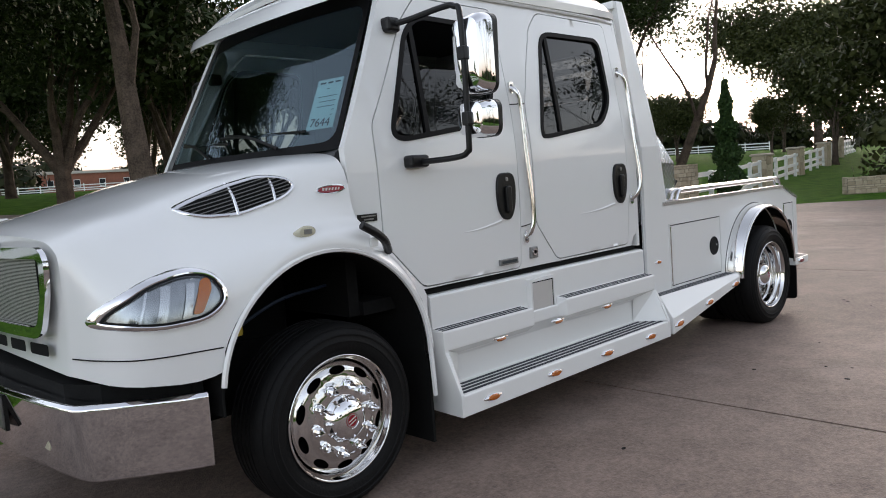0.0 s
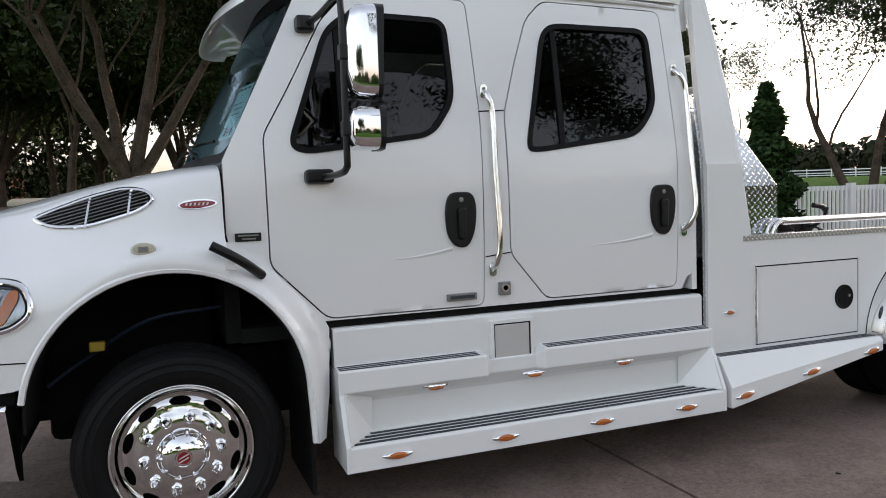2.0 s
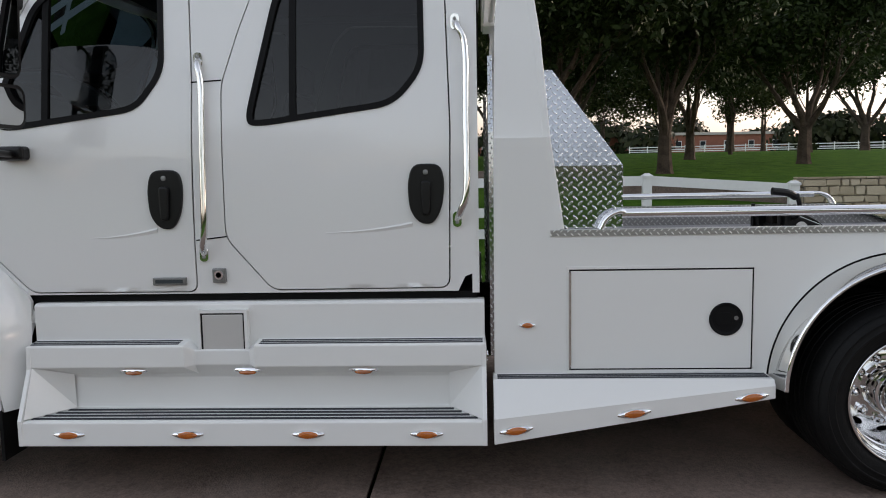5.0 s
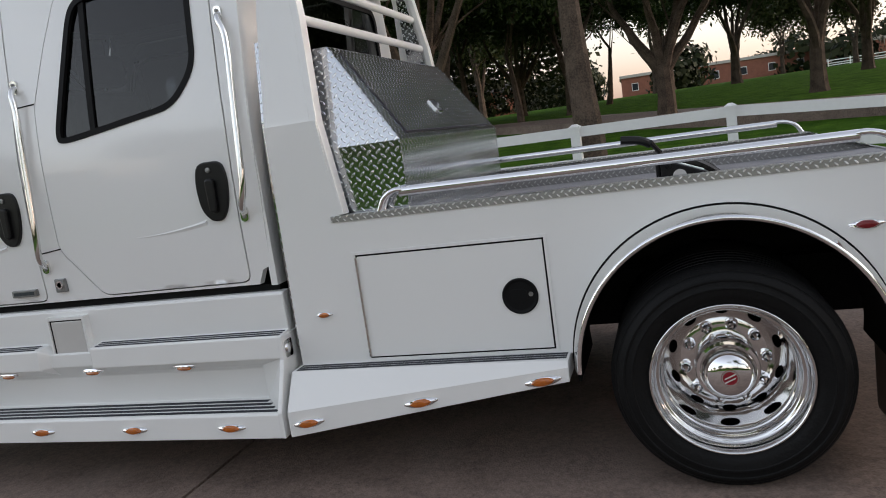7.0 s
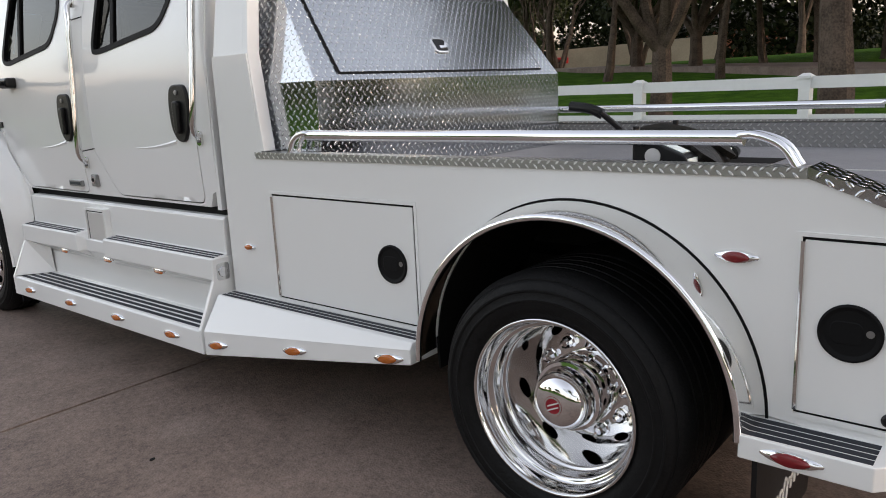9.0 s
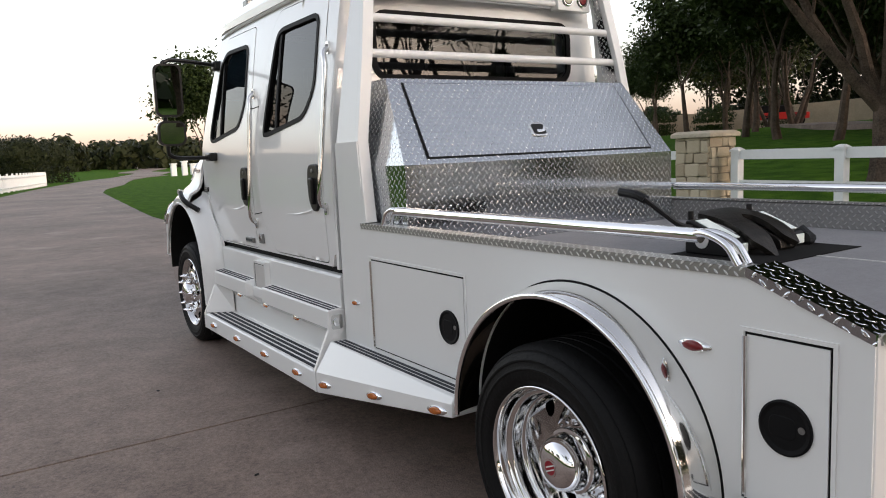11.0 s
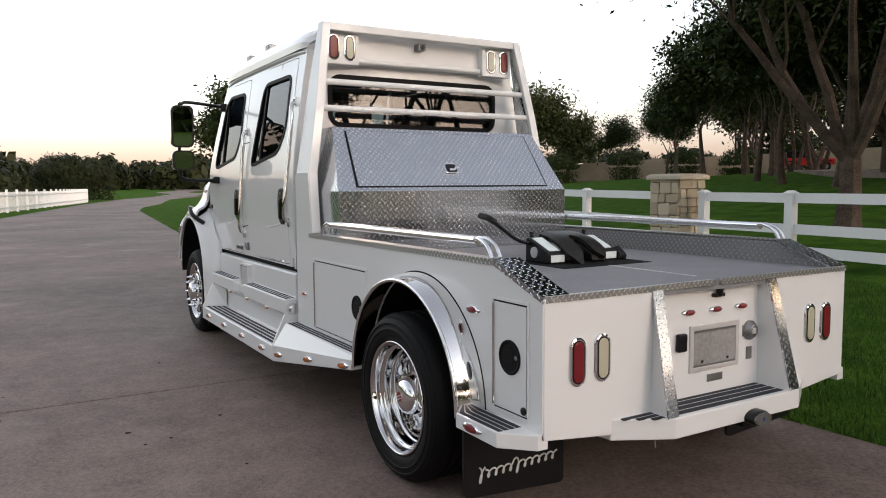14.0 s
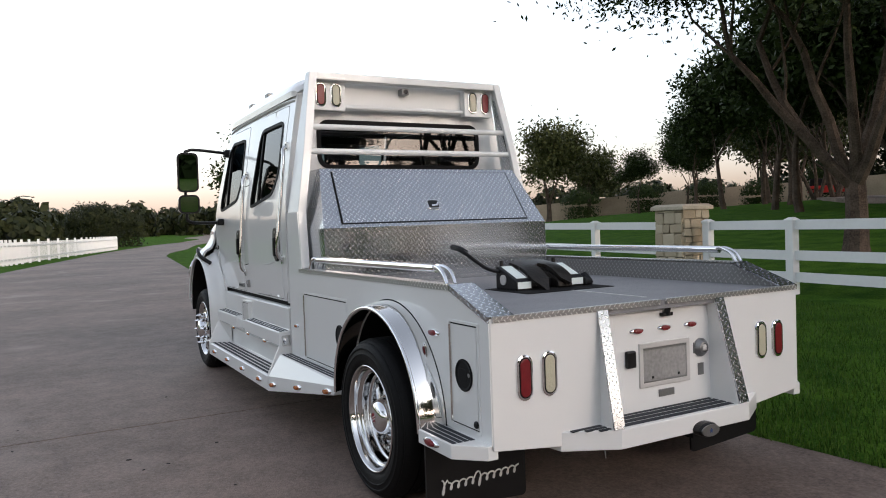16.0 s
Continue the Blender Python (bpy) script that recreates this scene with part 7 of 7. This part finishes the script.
def rail_fence(pts, posts, h=1.06, rails=(1.015, 0.57, 0.255), label="white vinyl three-rail fence between lawn and driveway"):
    """A post-and-rail fence along a line; posts lists distances along it."""
    root = tagged(new("rail_fence"), label, "fence", "white fences")
    P = [Vector((*p, 0)) for p in pts]
    seg = [(b - a).length for a, b in zip(P, P[1:])]

    def at(s):
        for a, b, L in zip(P, P[1:], seg):
            if s <= L + 1e-6:
                return a + (b - a) * (s / L), math.atan2((b - a).y, (b - a).x)
            s -= L
        return P[-1], math.atan2((P[-1] - P[-2]).y, (P[-1] - P[-2]).x)
    prev = None
    for s in posts:
        p, ang = at(s)
        z = lawn_z(p.x, p.y)
        bm = bmesh.new()
        R = Matrix.Translation((p.x, p.y, z)) @ Matrix.Rotation(ang, 4, "Z")
        box(bm, -0.064, 0.064, -0.064, 0.064, -0.2, h)
        loft(bm, [[(sx * q, sy * q, zz) for sx, sy in ((-1, -1), (1, -1), (1, 1), (-1, 1))] for q, zz in ((0.078, h), (0.078, h + 0.03), (0.03, h + 0.065))])
        bm.transform(R)
        part("post", bm, VINYL, root)
        if prev:
            q, zq = prev
            for r in rails:
                d = (p - q).normalized()
                nrm = Vector((-d.y, d.x, 0)) * 0.02
                bm = bmesh.new()
                A, B = q + d * 0.06, p - d * 0.06
                loft(bm, [[(c.x + nrm.x * sg, c.y + nrm.y * sg, zz + r + dz) for sg, dz in ((-1, -0.07), (1, -0.07), (1, 0.07), (-1, 0.07))] for c, zz in ((A, zq), (B, z))])
                part("rail", bm, VINYL, root)
        prev = (p, z)
    return root


rnd = random.Random(4)
fy = lambda x: 7.25 - 0.08 * (x + 1.17)
rail_fence([(7.05, fy(7.05)), (-0.88, fy(-0.88))], [0, 2.02, 4.06, 6.26, 7.91])
rail_fence([(-1.80, fy(-1.8)), (-30, 9.5), (-46, 14)], [0, 2.13, 4.55, 6.97, 9.4, 11.8, 14.2, 16.6, 19, 21.4, 23.8, 26.2, 28.6, 31, 33.4, 35.8])
pillar(-1.42, 7.25, 1.36, 0.64, rnd)


def stone_wall(name, a, b, h, t, label):
    z = min(lawn_z(*a), lawn_z(*b))
    w = tagged(new(name), label, "wall", "stone walls beside the gate", kind="structure")
    A, B = Vector((*a, 0)), Vector((*b, 0))
    d = (B - A).normalized()
    nrm = Vector((-d.y, d.x, 0))
    bm = bmesh.new()
    k = t / 2 - 0.03
    prism(bm, [tuple((A + nrm * k).xy), tuple((B + nrm * k).xy), tuple((B - nrm * k).xy), tuple((A - nrm * k).xy)], lambda u, v: (u, v, z - 0.2), lambda u, v: (u, v, z + h - 0.03))
    part("core", bm, MORTAR, w)
    o = nrm * (t / 2 - 0.03)
    e = d * 0.02
    face_stones(w, rnd, (A - o).xy, (B - o).xy, z - 0.05, z + h, 0.08, (0.06, 0.14), (0.11, 0.30))
    face_stones(w, rnd, (A - o + e).xy, (A + o + e).xy, z - 0.05, z + h, 0.07)
    return w


stone_wall("wall_west", (7.17, 6.72), (9.50, 6.70), 1.23, 0.40, "buff rough stone wall beside the drive gate")
stone_wall("wall_east", (15.65, 6.68), (18.05, 6.60), 1.35, 0.40, "buff rough stone wall beside the drive gate")

# white picket gate between the walls
gate = tagged(new("picket_gate"), "closed white picket double gate across the drive", "gate")
for i in range(52):
    x = 9.74 + i * 0.110
    part("picket", boxed(x, x + 0.052, 6.66, 6.69, 0.12, 1.44), VINYL, gate)
for z in (0.25, 1.36):
    part("gate_rail", boxed(9.70, 15.46, 6.69, 6.73, z, z + 0.09), VINYL, gate)
for x in (9.66, 12.90, 15.52):
    part("gate_post", boxed(x - 0.07, x + 0.07, 6.64, 6.76, 0.0, 1.50), VINYL, gate)
# globe lamps that flank the gate
GLOBE = plain("lit_globe", (1.0, 0.72, 0.45), 0.3, emit=2.5)
for x, y in ((9.58, 6.86), (15.48, 6.86)):
    lp = tagged(new("post_lamp"), "lit globe lamp on a slim white post beside the gate", "lamp", "lamps beside the gate")
    bm = bmesh.new()
    turned(bm, [(0.05, 0.0), (0.05, 1.70), (0.07, 1.72), (0.07, 1.76), (0.03, 1.78)], (x, y, 0.02), 12, "z")
    part("post", bm, VINYL, lp)
    bm = bmesh.new()
    bmesh.ops.create_icosphere(bm, subdivisions=3, radius=0.125, matrix=Matrix.Translation((x, y, 1.89)))
    part("globe", bm, GLOBE, lp, "lit milky globe", smooth=True)

# fence with pillars beyond the gate
rail_fence([(18.15, 6.6), (28.4, 9.0)], [0, 2.1, 4.2, 6.3, 8.4, 10.5])
rail_fence([(29.1, 9.1), (45, 12.2)], [0, 2.3, 4.6, 6.9, 9.2, 11.5, 13.8, 16.1])
rail_fence([(45.5, 12.3), (70, 18)], [0, 2.4, 4.8, 7.2, 9.6, 12, 14.4, 16.8, 19.2, 21.6, 24])
for x, y in ((28.75, 9.05), (37, 10.8), (45.2, 12.25), (54, 14.3)):
    pillar(x, y, 1.35, 0.62, rnd, False)
rail_fence([(106, 40), (92, 75), (66, 108), (24, 132)], [i * 3.2 for i in range(39)], 1.2, label="white rail fence far across the lawn")
# planter of stone with a shrub
stone_wall("planter", (24.4, 4.6), (26.6, 1.6), 0.55, 0.5, "low stone planter edge")
woods("planter_shrub", [(26.3, 3.9), (27.2, 2.6)], 0.9, 1.2, 1.9, 2.4, 12, LEAF2, "reddish brown shrub in the planter")

# white picket fence along the near side of the road
pf = tagged(new("picket_fence"), "long white picket fence beside the road", "fence", "white fences")
bm = bmesh.new()
line = smooth_path([(-37, -4.3, 0), (-42, -2.7, 0), (-60, 1.4, 0), (-70, 3.7, 0), (-79, 5.6, 0)], 110)
for p in line:
    z = lawn_z(p.x, p.y)
    box(bm, p.x - 0.045, p.x + 0.045, p.y - 0.012, p.y + 0.012, z + 0.06, z + 1.25)
tagged(part("picket_infill", bm, VINYL, pf), kind="stuff")
line = line[::16]
for p in line:
    z = lawn_z(p.x, p.y)
    part("post", boxed(p.x - 0.07, p.x + 0.07, p.y - 0.07, p.y + 0.07, z - 0.1, z + 1.4), VINYL, pf)
for q, p in zip(line, line[1:]):
    for r in (0.3, 1.05):
        zq, zp = lawn_z(q.x, q.y), lawn_z(p.x, p.y)
        bm = bmesh.new()
        loft(bm, [[(k.x, k.y + 0.014, zz + r - 0.05), (k.x, k.y + 0.05, zz + r - 0.05), (k.x, k.y + 0.05, zz + r + 0.05), (k.x, k.y + 0.014, zz + r + 0.05)] for k, zz in ((q, zq), (p, zp))])
        part("fence_rail", bm, VINYL, pf)

for x, y, h in ((-101, 23.5, 1.6), (-103, 25.5, 1.9), (-106, 27.5, 1.5)):
    gp = tagged(new("gate_post"), "white masonry gate post beside the bend of the drive", "post", "white posts at the bend")
    z = lawn_z(x, y)
    part("shaft", boxed(x - 0.35, x + 0.35, y - 0.35, y + 0.35, z - 0.2, z + h), VINYL, gp, bevel=0.02)
    part("cap", boxed(x - 0.45, x + 0.45, y - 0.45, y + 0.45, z + h, z + h + 0.15), VINYL, gp, bevel=0.02)

# garden wall and house behind the trees
bm = bmesh.new()
c = [(-60, 44), (-50, 53), (-40, 62), (-30, 66), (-18, 64)]
for a, b in zip(c, c[1:]):
    za = lawn_z(*a)
    prism(bm, [(a[0], a[1]), (b[0], b[1]), (b[0] + 0.2, b[1] + 0.3), (a[0] + 0.2, a[1] + 0.3)], lambda u, v: (u, v, lawn_z(u, v) - 0.3), lambda u, v: (u, v, lawn_z(u, v) + 2.0))
tagged(part("garden_wall", bm, plain("tan_masonry", (0.40, 0.31, 0.22), 0.9, var=0.12, vscale=0.8)), "tan masonry garden wall beyond the lawn", "wall", kind="structure")
BRICK = plain("red_brick", (0.26, 0.10, 0.065), 0.9, var=0.15, vscale=1.5)
ROOFM = plain("dark_shingle", (0.07, 0.065, 0.06), 0.9, var=0.2, vscale=3)


def building(name, x, y, L, W, H, ang, wallm, roofm, flat, label, nwin):
    root = tagged(new(name), label, "building")
    part("wall", boxed(-L / 2, L / 2, -W / 2, W / 2, -1.0, H), wallm, root)
    bm = bmesh.new()
    if flat:
        box(bm, -L / 2 - 0.3, L / 2 + 0.3, -W / 2 - 0.3, W / 2 + 0.3, H, H + 0.5)
    else:
        a = [bm.verts.new(p) for p in ((-L / 2 - .5, -W / 2 - .5, H), (L / 2 + .5, -W / 2 - .5, H), (L / 2 + .5, W / 2 + .5, H), (-L / 2 - .5, W / 2 + .5, H), (-L / 2 + W * .4, 0, H + W * .32), (L / 2 - W * .4, 0, H + W * .32))]
        for q in ((0, 1, 5, 4), (1, 2, 5), (2, 3, 4, 5), (3, 0, 4), (3, 2, 1, 0)):
            bm.faces.new([a[i] for i in q])
    part("roof", bm, roofm, root)
    for i in range(nwin):
        x0 = -L / 2 + (i + 0.5) * L / nwin
        w = part("window", boxed(x0 - 0.6, x0 + 0.6, -W / 2 - 0.04, -W / 2 + 0.02, 0.9, 2.3), VINYL, root)
        part("pane", boxed(x0 - 0.5, x0 + 0.5, -W / 2 - 0.06, -W / 2 - 0.03, 1.0, 2.2), plain("far_pane", (0.03, 0.035, 0.04), 0.1) if "far_pane" not in bpy.data.materials else bpy.data.materials["far_pane"], w)
    root.matrix_world = pose(x, y, lawn_z(x, y), 0, 0, ang)
    return root


building("brick_building", 30, 150, 66, 14, 3.4, 3, BRICK, plain("pale_coping", (0.45, 0.42, 0.38), 0.8), True, "long low red brick building in the distance", 14)
building("house", -24, 90, 20, 9, 3.0, 25, BRICK, ROOFM, False, "brick house with a dark hipped roof behind trees", 5)


# red off-road car on the house drive
def car(x, y, ang):
    root = tagged(new("car"), "red boxy off-road car parked on the house drive", "car")
    RP = plain("red_car_paint", (0.50, 0.025, 0.02), 0.3, 0, 0.6)
    bm = side_prism(soften([(-2.0, 0.55), (2.0, 0.55), (2.02, 1.08), (0.85, 1.12), (0.75, 1.16), (-1.95, 1.16), (-2.02, 1.0)], 0.06), -0.8, 0.8)
    part("body", bm, RP, root, bevel=0.04)
    bm = side_prism([(-1.9, 1.15), (0.72, 1.15), (0.35, 1.75), (-1.85, 1.78)], -0.74, 0.74)
    part("cabin", bm, BLACK, root, bevel=0.05)
    for sx in (-1.2, 1.25):
        for sy in (-1, 1):
            bm = bmesh.new()
            turned(bm, [(0.02, 0), (0.36, 0), (0.40, 0.03), (0.40, 0.2), (0.36, 0.22), (0.02, 0.22)], (sx, sy * 0.8 - 0.11, 0.40), 24)
            w = part("wheel", bm, RUBBER, root)
            bm = bmesh.new()
            turned(bm, [(0.22, 0), (0.2, sy * 0.02), (0.02, sy * 0.03)], (sx, sy * 0.915, 0.40), 18)
            part("rim", bm, STEEL, w)
            bm = bmesh.new()
            box(bm, sx - 0.5, sx + 0.5, sy * 0.80, sy * 0.95, 0.82, 0.90)
            part("mudguard", bm, BLACK, root)
    root.matrix_world = pose(x, y, lawn_z(x, y) + 0.08, 0, 0, ang)


car(-32.5, 59.0, 35)
